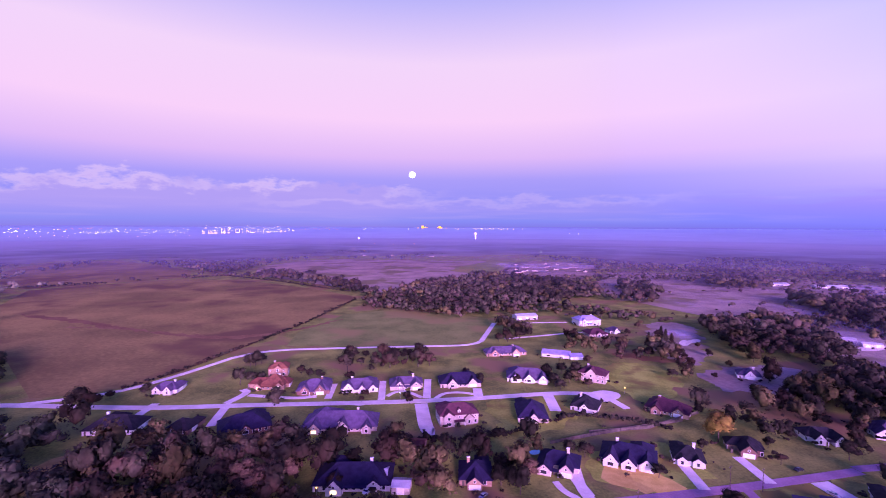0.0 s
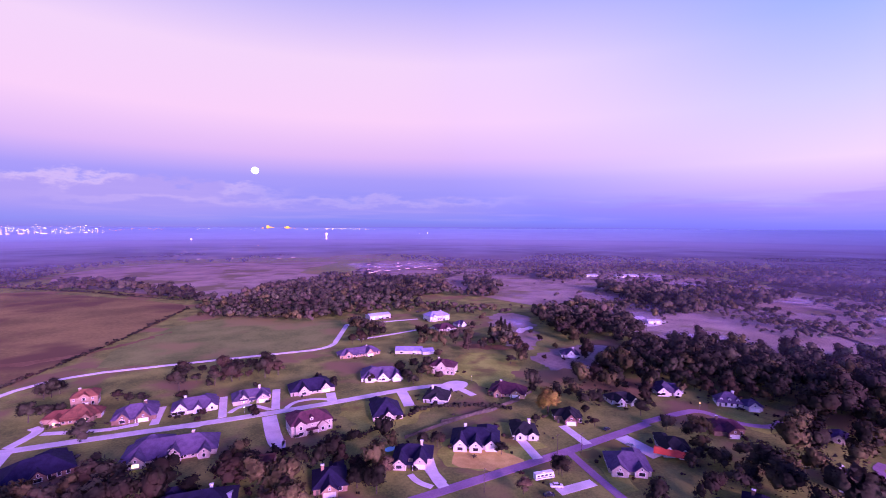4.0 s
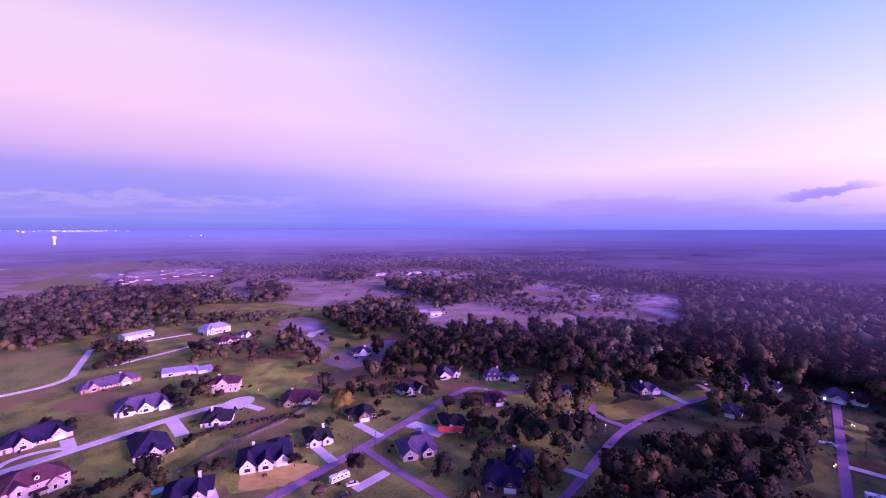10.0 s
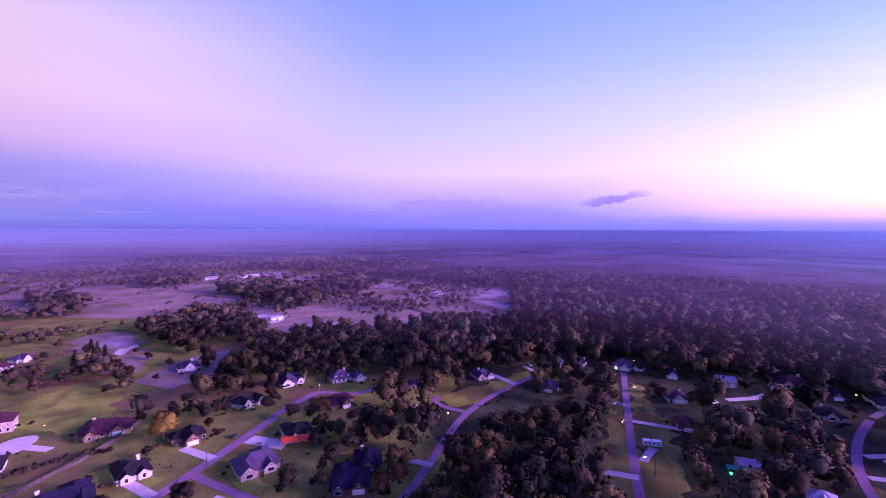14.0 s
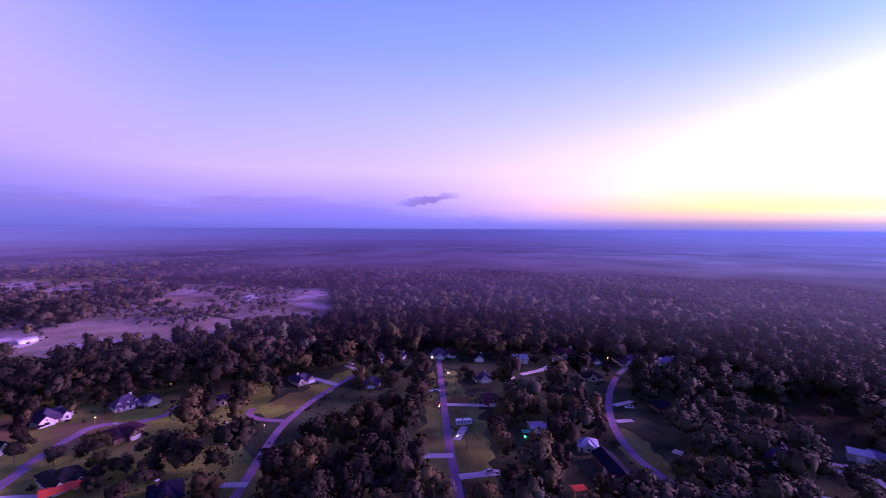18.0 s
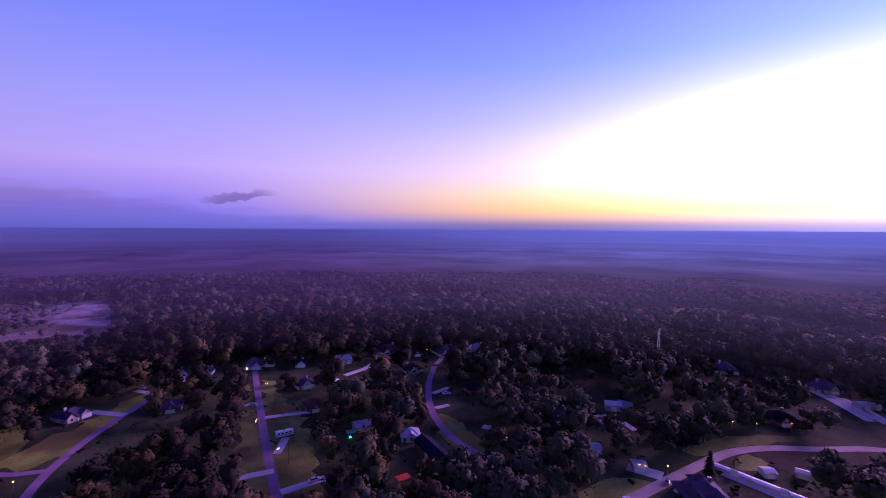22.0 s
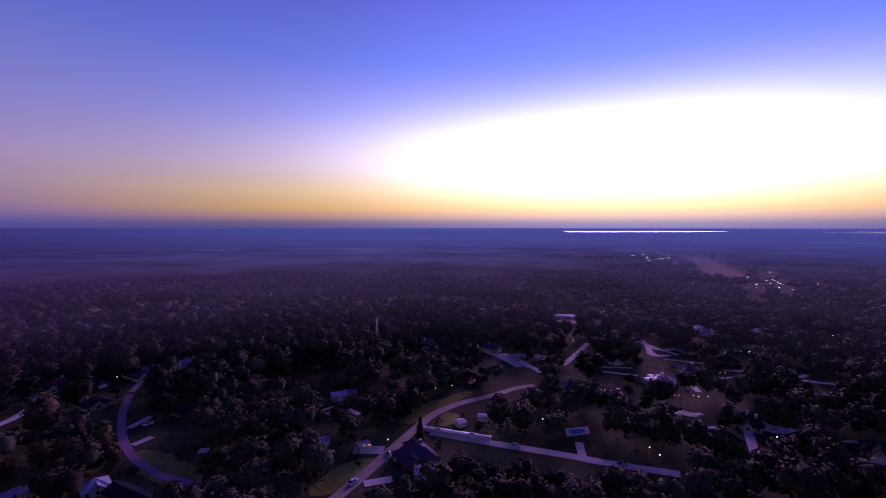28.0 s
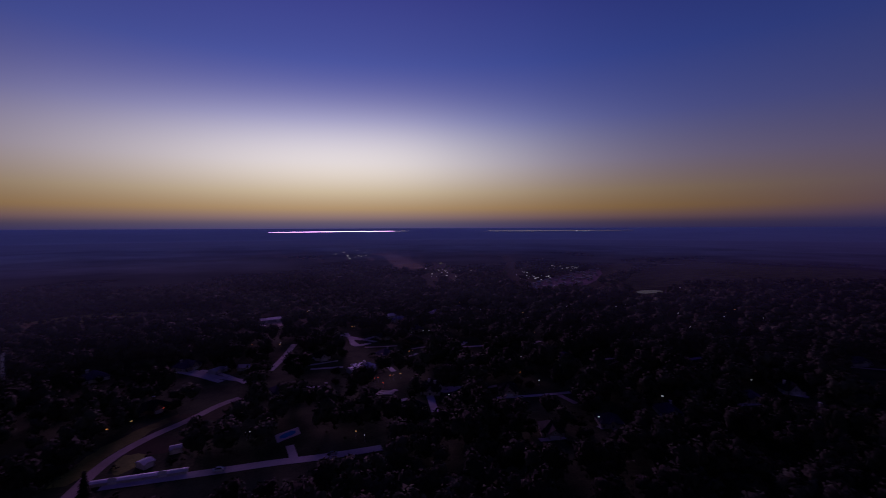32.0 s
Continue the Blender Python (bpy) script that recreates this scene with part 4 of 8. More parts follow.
ribbon("driveway", [(57.8, 202.8), (59, 189.5), (60.6, 179.7)], 5, CONCRETE, "pale concrete driveway beside a house", "driveway")
ribbon("driveway", [(61, 202.1), (58.9, 186.9), (60.4, 176.4)], 5, CONCRETE, "pale concrete driveway beside a house", "driveway")
ribbon("driveway", [(112.2, 205.9), (110.7, 184.7)], 5, CONCRETE, "pale concrete driveway beside a house", "driveway")
ribbon("driveway", [(142.4, 212.3), (142.3, 189.6)], 5, CONCRETE, "pale concrete driveway beside a house", "driveway")
ribbon("driveway", [(104.7, 158.1), (123.1, 159.5)], 5, CONCRETE, "pale concrete driveway beside a house", "driveway")
ribbon("driveway", [(164, 190.8), (166.5, 175.3), (167.5, 168.3)], 9, CONCRETE, "pale concrete driveway beside a house", "driveway")
ribbon("driveway", [(319.8, 112.2), (306.7, 89.8)], 5, CONCRETE, "pale concrete driveway beside a house", "driveway")
ribbon("driveway", [(351.5, 96.6), (340, 83.2)], 4, CONCRETE, "pale concrete driveway beside a house", "driveway")
ribbon("driveway", [(181.9, 110.4), (183.2, 93.1)], 4, CONCRETE, "pale concrete driveway beside a house", "driveway")
ribbon("driveway", [(355, 68.8), (378.3, 71.5), (391.9, 78.3)], 4, CONCRETE, "pale concrete driveway beside a house", "driveway")
ribbon("driveway", [(211.9, 26.9), (213.7, 5.9)], 4.5, CONCRETE, "pale concrete driveway beside a house", "driveway")
ribbon("driveway", [(195.1, 2.8), (200.3, -16.2)], 4.5, CONCRETE, "pale concrete driveway beside a house", "driveway")
ribbon("driveway", [(276.8, 12.1), (277.1, -15)], 4, CONCRETE, "pale concrete driveway beside a house", "driveway")
ribbon("driveway", [(229.9, 4.9), (246.4, 0.6)], 4, CONCRETE, "pale concrete driveway beside a house", "driveway")
ribbon("driveway", [(300.2, 25), (299.5, 17.6)], 4, CONCRETE, "pale concrete driveway beside a house", "driveway")
ribbon("driveway", [(338.7, -41.4), (356, -66.1), (399.7, -81.4)], 5, CONCRETE, "pale concrete driveway beside a house", "driveway")
ribbon("driveway", [(344.5, -115.2), (363.9, -128.4)], 4, GRAVEL, "pale gravel driveway beside a house", "driveway")
ribbon("driveway", [(282.6, -92.4), (290.1, -106.4)], 4, CONCRETE, "pale concrete driveway beside a house", "driveway")
ribbon("driveway", [(258.6, -86.1), (260.7, -95.9)], 4, CONCRETE, "pale concrete driveway beside a house", "driveway")
ribbon("driveway", [(244, -162.4), (224.9, -168), (203.7, -171.6), (195, -172.1)], 4, GRAVEL, "pale gravel driveway beside a house", "driveway")
ribbon("driveway", [(165.3, -149.6), (153.2, -158.3)], 8, CONCRETE, "pale concrete driveway beside a house", "driveway")
ribbon("driveway", [(205.2, -342), (182.9, -332.1), (160.1, -318.7)], 5, CONCRETE, "pale concrete driveway beside a house", "driveway")
ribbon("driveway", [(139.4, -131.6), (132.2, -141.6)], 5, CONCRETE, "pale concrete driveway beside a house", "driveway")
ribbon("driveway", [(78.4, -223.3), (69.8, -206.2)], 4, CONCRETE, "pale concrete driveway beside a house", "driveway")
ribbon("driveway", [(92.8, -445.4), (83.7, -412.8), (71.8, -424.8)], 5, CONCRETE, "pale concrete driveway beside a house", "driveway")
ribbon("driveway", [(211.2, -510.9), (180.2, -490.5)], 5, CONCRETE, "pale concrete driveway beside a house", "driveway")
ribbon("driveway", [(51.5, -300.2), (33.9, -297.8)], 4, GRAVEL, "pale gravel driveway beside a house", "driveway")
ribbon("driveway", [(-5.3, -445.8), (-10.9, -423.1)], 4, GRAVEL, "pale gravel driveway beside a house", "driveway")
HOMES.append(house(-118.6, 306.3, 4.3, 27.0, 14.0, 1, 2, "tile", "tan", "sprawling tan stucco house with red clay tile roofs", lit=2, chimney=1))
HOMES.append(house(-121.8, 331.6, 10.4, 13.5, 10.0, 2, 1, "tile", "tan", "two-storey tan stucco wing with red clay tile roof", chimney=1))
HOMES.append(house(-85.9, 299.1, 7.3, 21.0, 16.0, 1, 2, "grey", "brick", "low brick house with a wide mauve shingle roof among trees"))
HOMES.append(house(-56, 302.4, 7.4, 24.2, 14.0, 1, 3, "grey", "white", "white house with three steep front gables and mauve roof"))
HOMES.append(house(-25.1, 307.9, 7.4, 22.3, 14.0, 1, 2, "grey", "cream", "cream stone house with twin gables and mauve roof"))
HOMES.append(house(11.9, 313.8, 6.4, 28.3, 16.0, 1, 2, "blue", "cream", "broad cream stone house with slate-blue hipped roof", garage=1))
HOMES.append(house(62.3, 324.5, -6.7, 29.8, 16.0, 1, 3, "grey", "white", "long white brick house with steep gables and lavender roof"))
HOMES.append(house(109.8, 322.6, -32.7, 18.8, 12.0, 2, 1, "maroon", "cream", "two-storey cream house with a low maroon roof", chimney=1))
HOMES.append(house(136.2, 266.6, -35.7, 23.4, 14.0, 1, 2, "maroon", "tan", "long tan brick house with maroon roof"))
HOMES.append(house(88, 271.2, -28.8, 15.3, 15.0, 1, 1, "dark", "white", "house with a near-black hipped roof and pale walls"))
HOMES.append(house(52.1, 259.4, -3.6, 16.8, 20.0, 1, 1, "blue", "cream", "house under a steep slate-blue hipped roof", slope=0.75))
HOMES.append(house(88.8, 209.7, -25.1, 24.0, 16.0, 1, 3, "blue", "white", "new white house with slate-blue roof on raw soil"))
HOMES.append(house(53.9, 202.8, -20.8, 17.9, 16.0, 1, 2, "blue", "cream", "house with slate-blue roof beside a small pool"))
OPEN.append([(-2.7, 251.8), (22.8, 257.5), (21.5, 237.9), (-2.8, 233)])
HOMES.append(house(8.3, 252.8, 12.3, 21.9, 13.0, 2, 2, "maroon", "cream", "two-storey cream house with maroon roof and a white dormer", dormers=1))
HOMES.append(house(116.8, 209.9, -19.4, 13.2, 13.0, 1, 2, "dark", "white", "white-gabled house with charcoal roof"))
HOMES.append(house(150.2, 219.6, -21.2, 15.6, 12.0, 1, 1, "dark", "brick", "low brick house with charcoal roof"))
HOMES.append(house(197.9, 230.8, -8.6, 17.3, 13.0, 1, 2, "dark", "white", "white-gabled house with charcoal roof"))
HOMES.append(house(239.4, 235.7, -25.4, 19.4, 14.0, 1, 2, "grey", "white", "white-gabled house with mauve roof before the wood"))
HOMES.append(house(258.7, 206.7, -36, 13.5, 10.0, 1, 0, "grey", "white", "tall white house with mauve roof and dormers before the wood", chimney=1, dormers=3, slope=0.95))
HOMES.append(house(267.2, 197.9, -29.6, 9.7, 9.0, 1, 1, "grey", "white", "low mauve-roofed wing beside the tall white house", chimney=0))
HOMES.append(house(146, 165.8, -28.7, 18.1, 14.0, 1, 2, "grey", "cream", "rambling cream house with mauve roof"))
HOMES.append(house(179, 171.2, -29.4, 13.8, 14.0, 1, 2, "dark", "white", "white-gabled house with charcoal roof behind a red carport"))
HOMES.append(canopy(171.8, 164.5, -45.4, 16.1, 8.0, 3.2, "red", "open carport with a bright orange-red sheet roof"))
HOMES.append(house(223.4, 179.5, -25, 17.5, 13.0, 1, 1, "maroon", "brick", "low brick house half hidden by trees"))
OPEN.append([(145.6, 123.3), (155.6, 108.3), (146.8, 101.8), (137.2, 116.5)])
HOMES.append(house(153.5, 117.6, -55, 15.8, 15.0, 1, 2, "blue", "brick", "house with slate-blue roof among trees"))
OPEN.append([(166.3, 126.5), (174.8, 114.3), (163.9, 106.9), (155.8, 118.8)])
HOMES.append(house(172, 121.6, -54.6, 12.4, 14.0, 1, 1, "blue", "brick", "house with dark slate-blue roof among trees"))
OPEN.append([(225.9, 128.7), (235.7, 118.6), (217.7, 109.1), (208.4, 119)])
HOMES.append(house(227.5, 123.8, -45.4, 11.3, 12.0, 1, 2, "grey", "white", "white-gabled house among trees"))
OPEN.append([(314, 123), (327.9, 111.6), (296.7, 100.5), (284, 111.6)])
HOMES.append(house(310.7, 116.4, -40, 13.6, 11.0, 1, 2, "grey", "cream", "cream house with an arched front on the curved road"))
OPEN.append([(274.3, 161.5), (279.9, 151.9), (254.5, 137.6), (249, 147)])
HOMES.append(house(270.2, 152.8, -59.6, 7.7, 10.0, 1, 1, "grey", "cream", "small cream house among trees"))
OPEN.append([(-78.7, 243), (-35.7, 245.6), (-32.8, 227.6), (-73.4, 225.5)])
HOMES.append(house(-55.7, 245.6, 3.3, 39.7, 17.0, 1, 3, "grey", "cream", "rambling house with a wide mauve roof and a white dormer", lit=1, dormers=1))
OPEN.append([(6.2, 191.4), (23, 190.9), (22, 179.8), (5.7, 180.3)])
HOMES.append(house(14.7, 194.4, -2.6, 13.8, 15.0, 1, 1, "blue", "tan", "house with steep slate-blue roof and tan gable"))
OPEN.append([(-196, 237.8), (-167.2, 240.1), (-155.2, 222.9), (-182.7, 220.9)])
HOMES.append(house(-176.2, 239.9, 4.2, 26.2, 16.0, 1, 1, "dark", "white", "long low house with dark roof and pale walls"))
HOMES.append(house(-183.1, 297.1, 3.3, 15.9, 11.0, 1, 2, "grey", "white", "small white house with mauve roof by the lane"))
OPEN.append([(-120.4, 233.2), (-94.3, 247.2), (-87.2, 229), (-112.5, 217)])
HOMES.append(house(-107.9, 241.2, 26.3, 26.0, 18.0, 1, 1, "blue", "brick", "house with two steep navy hipped roofs"))
OPEN.append([(-56, 185.9), (-21.2, 187), (-19.7, 176.2), (-53.1, 175.3)])
HOMES.append(house(-37.8, 191, 1.2, 32.2, 17.0, 1, 2, "blue", "white", "house with dark blue roof and white gabled front", lit=1))
HOMES.append(barn(-25.4, 190.7, 0.2, 3.8, 8.0, 4, "metal", "sheet", "garage with a pale metal roof", doors=1))
HOMES.append(barn(-16.8, 184, -4.8, 7.5, 7.0, 3, "metal", "cream", "small shed with pale roof", doors=1))
OPEN.append([(-153, 241), (-137.5, 239.7), (-127.5, 222.5), (-142.5, 223.6)])
HOMES.append(house(-140, 239, -4.8, 12.8, 12.0, 1, 1, "dark", "brick", "dark-roofed house among trees"))
HOMES.append(house(54.3, 388.8, 9, 35.2, 12.0, 1, 2, "grey", "tan", "low mauve-roofed house by the lane"))
HOMES.append(barn(98, 383.5, -19.7, 23.2, 12.0, 2.6, "lavender", "white", "long low building with a lavender metal roof", doors=2, slope=0.4))
HOMES.append(barn(112.1, 375.8, 2.3, 10.3, 9.0, 2.6, "lavender", "white", "low shed with a lavender metal roof", doors=1, slope=0.4))
HOMES.append(house(164.8, 510.6, 13.5, 26.4, 14.0, 2, 2, "lavender", "white", "large white farmhouse with steep gables"))
HOMES.append(house(157.2, 458.3, 8.6, 20.2, 14.0, 1, 1, "maroon", "cream", "maroon-roofed annex in front of the farmhouse"))
HOMES.append(house(179.7, 472.2, 12.9, 11.6, 10.0, 1, 1, "grey", "white", "small white outbuilding by the farmhouse"))
HOMES.append(barn(99.4, 541, 14.5, 27.0, 14.0, 4.5, "metal", "sheet", "long white barn with pale blue roof", doors=3))
HOMES.append(barn(724.7, 836.6, -5.6, 61.1, 16.0, 3.6, "metal", "sheet", "far pale shed in the mist"))
HOMES.append(barn(645.8, 869.6, 5.2, 42.1, 16.0, 3.6, "metal", "sheet", "far pale shed in the mist"))
patch("bare_soil", [(380.2, 411.3), (403.2, 421.5), (410.4, 417.0), (429.0, 425.4), (412.0, 410.6), (389.3, 400.9), (378.3, 403.2)], CONCRETE, "pale sandy bank beside a pond", "bare soil", 0.08, 2, "structure")
HOMES.append(barn(400.2, 416.4, -19.3, 15.5, 9.0, 3, "metal", "sheet", "low pale shed in the mist"))
HOMES.append(barn(670, 332.2, -24.3, 19.2, 14.0, 4, "metal", "sheet", "low pale shed in the mist"))
HOMES.append(house(226.9, 329.7, -26, 14.6, 12.0, 1, 1, "grey", "white", "white house at the wood's edge"))
OPEN.append([(395.5, 34.8), (393.9, 17.2), (350.5, 14.9), (352, 31.4)])
HOMES.append(house(380.3, 24.5, -94, 13.1, 11.0, 1, 2, "grey", "white", "tall white twin-gabled house at the street's end", slope=0.9, lit=1))
OPEN.append([(401.5, 20.1), (400.6, 7.6), (355.7, 6.2), (356.6, 18.3)])
HOMES.append(house(385.4, 12.9, -93.5, 8.2, 10.0, 1, 1, "maroon", "white", "white-gabled house with a lit front at the street's end", lit=1, slope=1.0))
OPEN.append([(388.8, -5.2), (388.4, -16.7), (346, -15.4), (346.4, -4.3)])
HOMES.append(house(375.4, -10.6, -92.6, 7.4, 12.0, 1, 1, "blue", "white", "tall white house among dark trees"))
HOMES.append(barn(373.4, -44, -84.2, 11.8, 14.0, 4, "metal", "sheet", "wide pale metal-roofed shed", doors=2))
OPEN.append([(403.3, -80.2), (406.3, -103), (360.2, -91.9), (357.7, -70.8)])
HOMES.append(house(390.9, -86.5, -85, 17.9, 14.0, 1, 2, "maroon", "cream", "cream house with maroon gabled roof"))
OPEN.append([(388.3, -103.2), (391.1, -119.2), (348.1, -106.8), (345.7, -91.7)])
HOMES.append(house(376, -105.1, -82.5, 11.8, 12.0, 1, 1, "blue", "brick", "brick house with dark blue roof"))
OPEN.append([(379.8, -128.2), (385.1, -156.6), (343.6, -140.5), (339.1, -114.3)])
HOMES.append(house(371.8, -134.7, -82.4, 23.1, 16.0, 1, 2, "grey", "white", "wide pale house with lavender roof"))
OPEN.append([(341.4, -87.2), (343.9, -105), (310.1, -95.3), (308, -78.5)])
HOMES.append(house(333, -91.6, -84.7, 14.0, 11.0, 1, 1, "dark", "cream", "low dark-roofed house under trees"))
OPEN.append([(331.5, -5.7), (334.9, -20.4), (302.7, -19), (300.1, -4.9)])
HOMES.append(house(323.7, -11.4, -75.4, 11.4, 10.0, 1, 1, "grey", "white", "pale house among trees", lit=1))
OPEN.append([(313.5, 74.6), (314, 60.8), (286, 55.1), (285.9, 68.5)])
HOMES.append(house(307.6, 65.7, -85, 10.4, 12.0, 1, 1, "grey", "brick", "low mauve-roofed house among trees"))
OPEN.append([(287.7, -10.4), (290.2, -23.1), (265.6, -21.5), (263.5, -9.2)])
HOMES.append(house(283, -15.1, -78.2, 9.5, 10.0, 1, 1, "maroon", "brick", "low house at the end of a driveway"))
HOMES.append(barn(244.3, -38.8, -82.8, 8.9, 8.0, 3, "metal", "sheet", "grey metal shed among trees", doors=1))
HOMES.append(canopy(237.7, -31.6, -82.2, 3.7, 4.0, 2.4, "green", "small bright green canopy"))
OPEN.append([(228, -56.1), (226.8, -67.8), (211.4, -63.6), (212.3, -52.2)])
HOMES.append(house(225.3, -61, -99, 9.5, 9.0, 1, 1, "metal", "white", "pale house with a bright metal roof"))
OPEN.append([(282.4, -118.1), (285.3, -132.9), (261.7, -122.5), (259.3, -108.3)])
HOMES.append(house(278.4, -120.2, -81.2, 11.2, 10.0, 1, 1, "blue", "brick", "small house with a blue roof"))
HOMES.append(canopy(186, -47.1, -76.1, 5.7, 4.0, 2.4, "red", "small canopy with orange-red sheet"))
HOMES.append(barn(222.6, -189.2, -121.8, 9.4, 8.0, 3.5, "metal", "sheet", "shed with a bright pale-blue metal roof", doors=1))
OPEN.append([(225.4, -143.9), (217.9, -158.3), (200.9, -146.5), (208, -132.5)])
HOMES.append(house(219.5, -149.1, -118.8, 13.4, 12.0, 1, 1, "grey", "brick", "low house with mauve roof among trees"))
OPEN.append([(391.6, 63), (390.5, 53.4), (348.1, 47.2), (349.3, 56.7)])
HOMES.append(house(376.6, 55, -94.9, 5.6, 10.0, 1, 1, "blue", "white", "white-fronted house in the wood"))
OPEN.append([(266.6, -326.3), (257.1, -342.5), (230.5, -308.1), (239, -292.3)])
HOMES.append(house(255.2, -323, -125.3, 15.1, 14.0, 1, 1, "grey", "white", "pale house in the dim wood"))
OPEN.append([(207.7, -352.7), (202.3, -372.6), (183.7, -339.5), (188.8, -320.6)])
HOMES.append(house(202.5, -350, -108.9, 16.0, 13.0, 1, 1, "grey", "cream", "cream house with a lavender roof"))
HOMES.append(barn(173.1, -342, -115.4, 13.3, 8.0, 2.3, "metal", "sheet", "shed with a striped pale metal roof", doors=2))
HOMES.append(barn(226.9, -499.2, -127.1, 17.8, 10.0, 2.6, "metal", "sheet", "long pale building at a clearing", doors=3))
HOMES.append(barn(138.6, -203.8, -115.4, 4.9, 6.0, 2.3, "metal", "white", "small white shed with metal roof", doors=1))
HOMES.append(barn(161.7, -152.7, -116.2, 5.7, 7.0, 2.5, "metal", "sheet", "garage with a pale metal roof", doors=2))
OPEN.append([(133.7, -151.5), (127.9, -170.1), (120.7, -161.1), (126.2, -143)])
HOMES.append(house(134.8, -160.2, -111.5, 17.2, 15.0, 1, 2, "grey", "brick", "dark brick house with mauve roof"))
OPEN.append([(180.5, -262.8), (174.4, -283.7), (160.8, -262.6), (166.6, -242.5)])
HOMES.append(house(177.4, -266.4, -109.5, 17.9, 13.0, 1, 1, "dark", "brick", "dark house with a lit porch", lit=1))
HOMES.append(barn(181.4, -143.9, -113, 4.8, 6.0, 3, "metal", "white", "small white shed by the road", doors=1))
HOMES.append(barn(122.5, -152.7, -143.3, 9.3, 8.0, 2.5, "metal", "white", "low house with a bright pale roof", doors=1, category='house'))
HOMES.append(barn(67.8, -340.1, -138.4, 10.8, 9.0, 2.8, "metal", "sheet", "pale metal building among the dark trees", doors=2))
HOMES.append(barn(204.3, -527.9, -146.6, 25.2, 12.0, 3, "metal", "sheet", "long pale building at a clearing", doors=2))
HOMES.append(barn(67.5, -549.1, -137.8, 12.9, 12.0, 3, "metal", "sheet", "pale metal building among the dark trees", doors=2))
HOMES.append(barn(132.6, -217.6, -150, 5.1, 5.0, 2.2, "metal", "white", "small white shed with metal roof", doors=1))
HOMES.append(house(109.3, -295, -145.2, 10.9, 12.0, 1, 1, "grey", "cream", "dim single-storey house among dark trees"))
HOMES.append(house(79.5, -292.2, -143, 11.5, 12.0, 1, 1, "dark", "brick", "dim single-storey house among dark trees"))
HOMES.append(house(50.3, -381.9, -142.9, 13.1, 12.0, 1, 1, "grey", "cream", "dim single-storey house among dark trees"))
HOMES.append(house(29, -429.5, -143, 12.0, 12.0, 1, 1, "dark", "brick", "dim single-storey house among dark trees"))
HOMES.append(house(7.5, -303.7, -139.7, 11.2, 12.0, 1, 1, "dark", "white", "dim single-storey house among dark trees"))
HOMES.append(house(-5.5, -515.2, -145, 12.2, 12.0, 1, 1, "grey", "white", "dim single-storey house among dark trees"))
HOMES.append(house(123, -454.8, -146.9, 13.5, 12.0, 1, 1, "grey", "cream", "dim single-storey house among dark trees"))
HOMES.append(house(104, -376.3, -145.2, 12.0, 12.0, 1, 1, "dark", "white", "dim single-storey house among dark trees"))
HOMES.append(house(11.1, -566.6, -144.5, 12.8, 12.0, 1, 1, "lavender", "white", "dim single-storey house among dark trees"))
HOMES.append(house(-20.3, -599.2, -146.1, 12.5, 12.0, 1, 1, "grey", "white", "dim single-storey house among dark trees"))
HOMES.append(house(18.5, -269.5, -140.1, 10.4, 12.0, 1, 1, "dark", "cream", "dim single-storey house among dark trees"))
HOMES.append(house(60.2, -445, -144.9, 11.6, 12.0, 1, 1, "dark", "cream", "dim single-storey house among dark trees"))
HOMES.append(house(30.3, -477, -143.9, 11.4, 12.0, 1, 1, "grey", "cream", "dim single-storey house among dark trees"))
HOMES.append(house(-42.5, -297.4, -183.6, 12.6, 12.0, 1, 1, "dark", "cream", "dim single-storey house among dark trees"))
HOMES.append(house(-57.4, -237.7, -182.5, 11.8, 12.0, 1, 1, "dark", "cream", "dim single-storey house among dark trees"))
HOMES.append(house(-92, -247.4, -182.5, 12.3, 12.0, 1, 1, "grey", "cream", "dim single-storey house among dark trees"))
HOMES.append(house(-131.6, -261.7, -182.5, 11.6, 12.0, 1, 1, "grey", "white", "dim single-storey house among dark trees"))
HOMES.append(house(-194.6, -282.1, -183.6, 11.7, 12.0, 1, 1, "grey", "cream", "dim single-storey house among dark trees"))
HOMES.append(house(-230.1, -295.9, -184.6, 12.2, 12.0, 1, 1, "dark", "white", "dim single-storey house among dark trees"))
HOMES.append(house(-330.1, -355.9, -179.4, 17.1, 12.0, 1, 1, "grey", "white", "dim single-storey house among dark trees"))
HOMES.append(house(-99.7, -371.7, -186.8, 11.9, 12.0, 1, 1, "grey", "white", "dim single-storey house among dark trees"))
HOMES.append(house(-137.2, -349.3, -186.8, 11.0, 12.0, 1, 1, "dark", "cream", "dim single-storey house among dark trees"))
HOMES.append(house(-193, -355.8, -186.8, 11.1, 12.0, 1, 1, "dark", "cream", "dim single-storey house among dark trees"))
HOMES.append(house(-296.7, -444.3, -188.9, 12.5, 12.0, 1, 1, "grey", "white", "dim single-storey house among dark trees"))
HOMES.append(house(-187.4, -434.7, -190, 11.4, 12.0, 1, 1, "grey", "white", "dim single-storey house among dark trees"))
HOMES.append(house(-93.2, -511.6, -192.1, 12.6, 12.0, 1, 1, "lavender", "white", "dim single-storey house among dark trees"))
HOMES.append(house(-151.1, -535.6, -193.2, 13.0, 12.0, 1, 1, "grey", "white", "dim single-storey house among dark trees"))
HOMES.append(house(-222.1, -257.3, -183.5, 12.5, 12.0, 1, 1, "dark", "cream", "dim single-storey house among dark trees"))
HOMES.append(house(9.1, -297.5, -182.8, 12.7, 12.0, 1, 1, "dark", "white", "dim single-storey house among dark trees"))
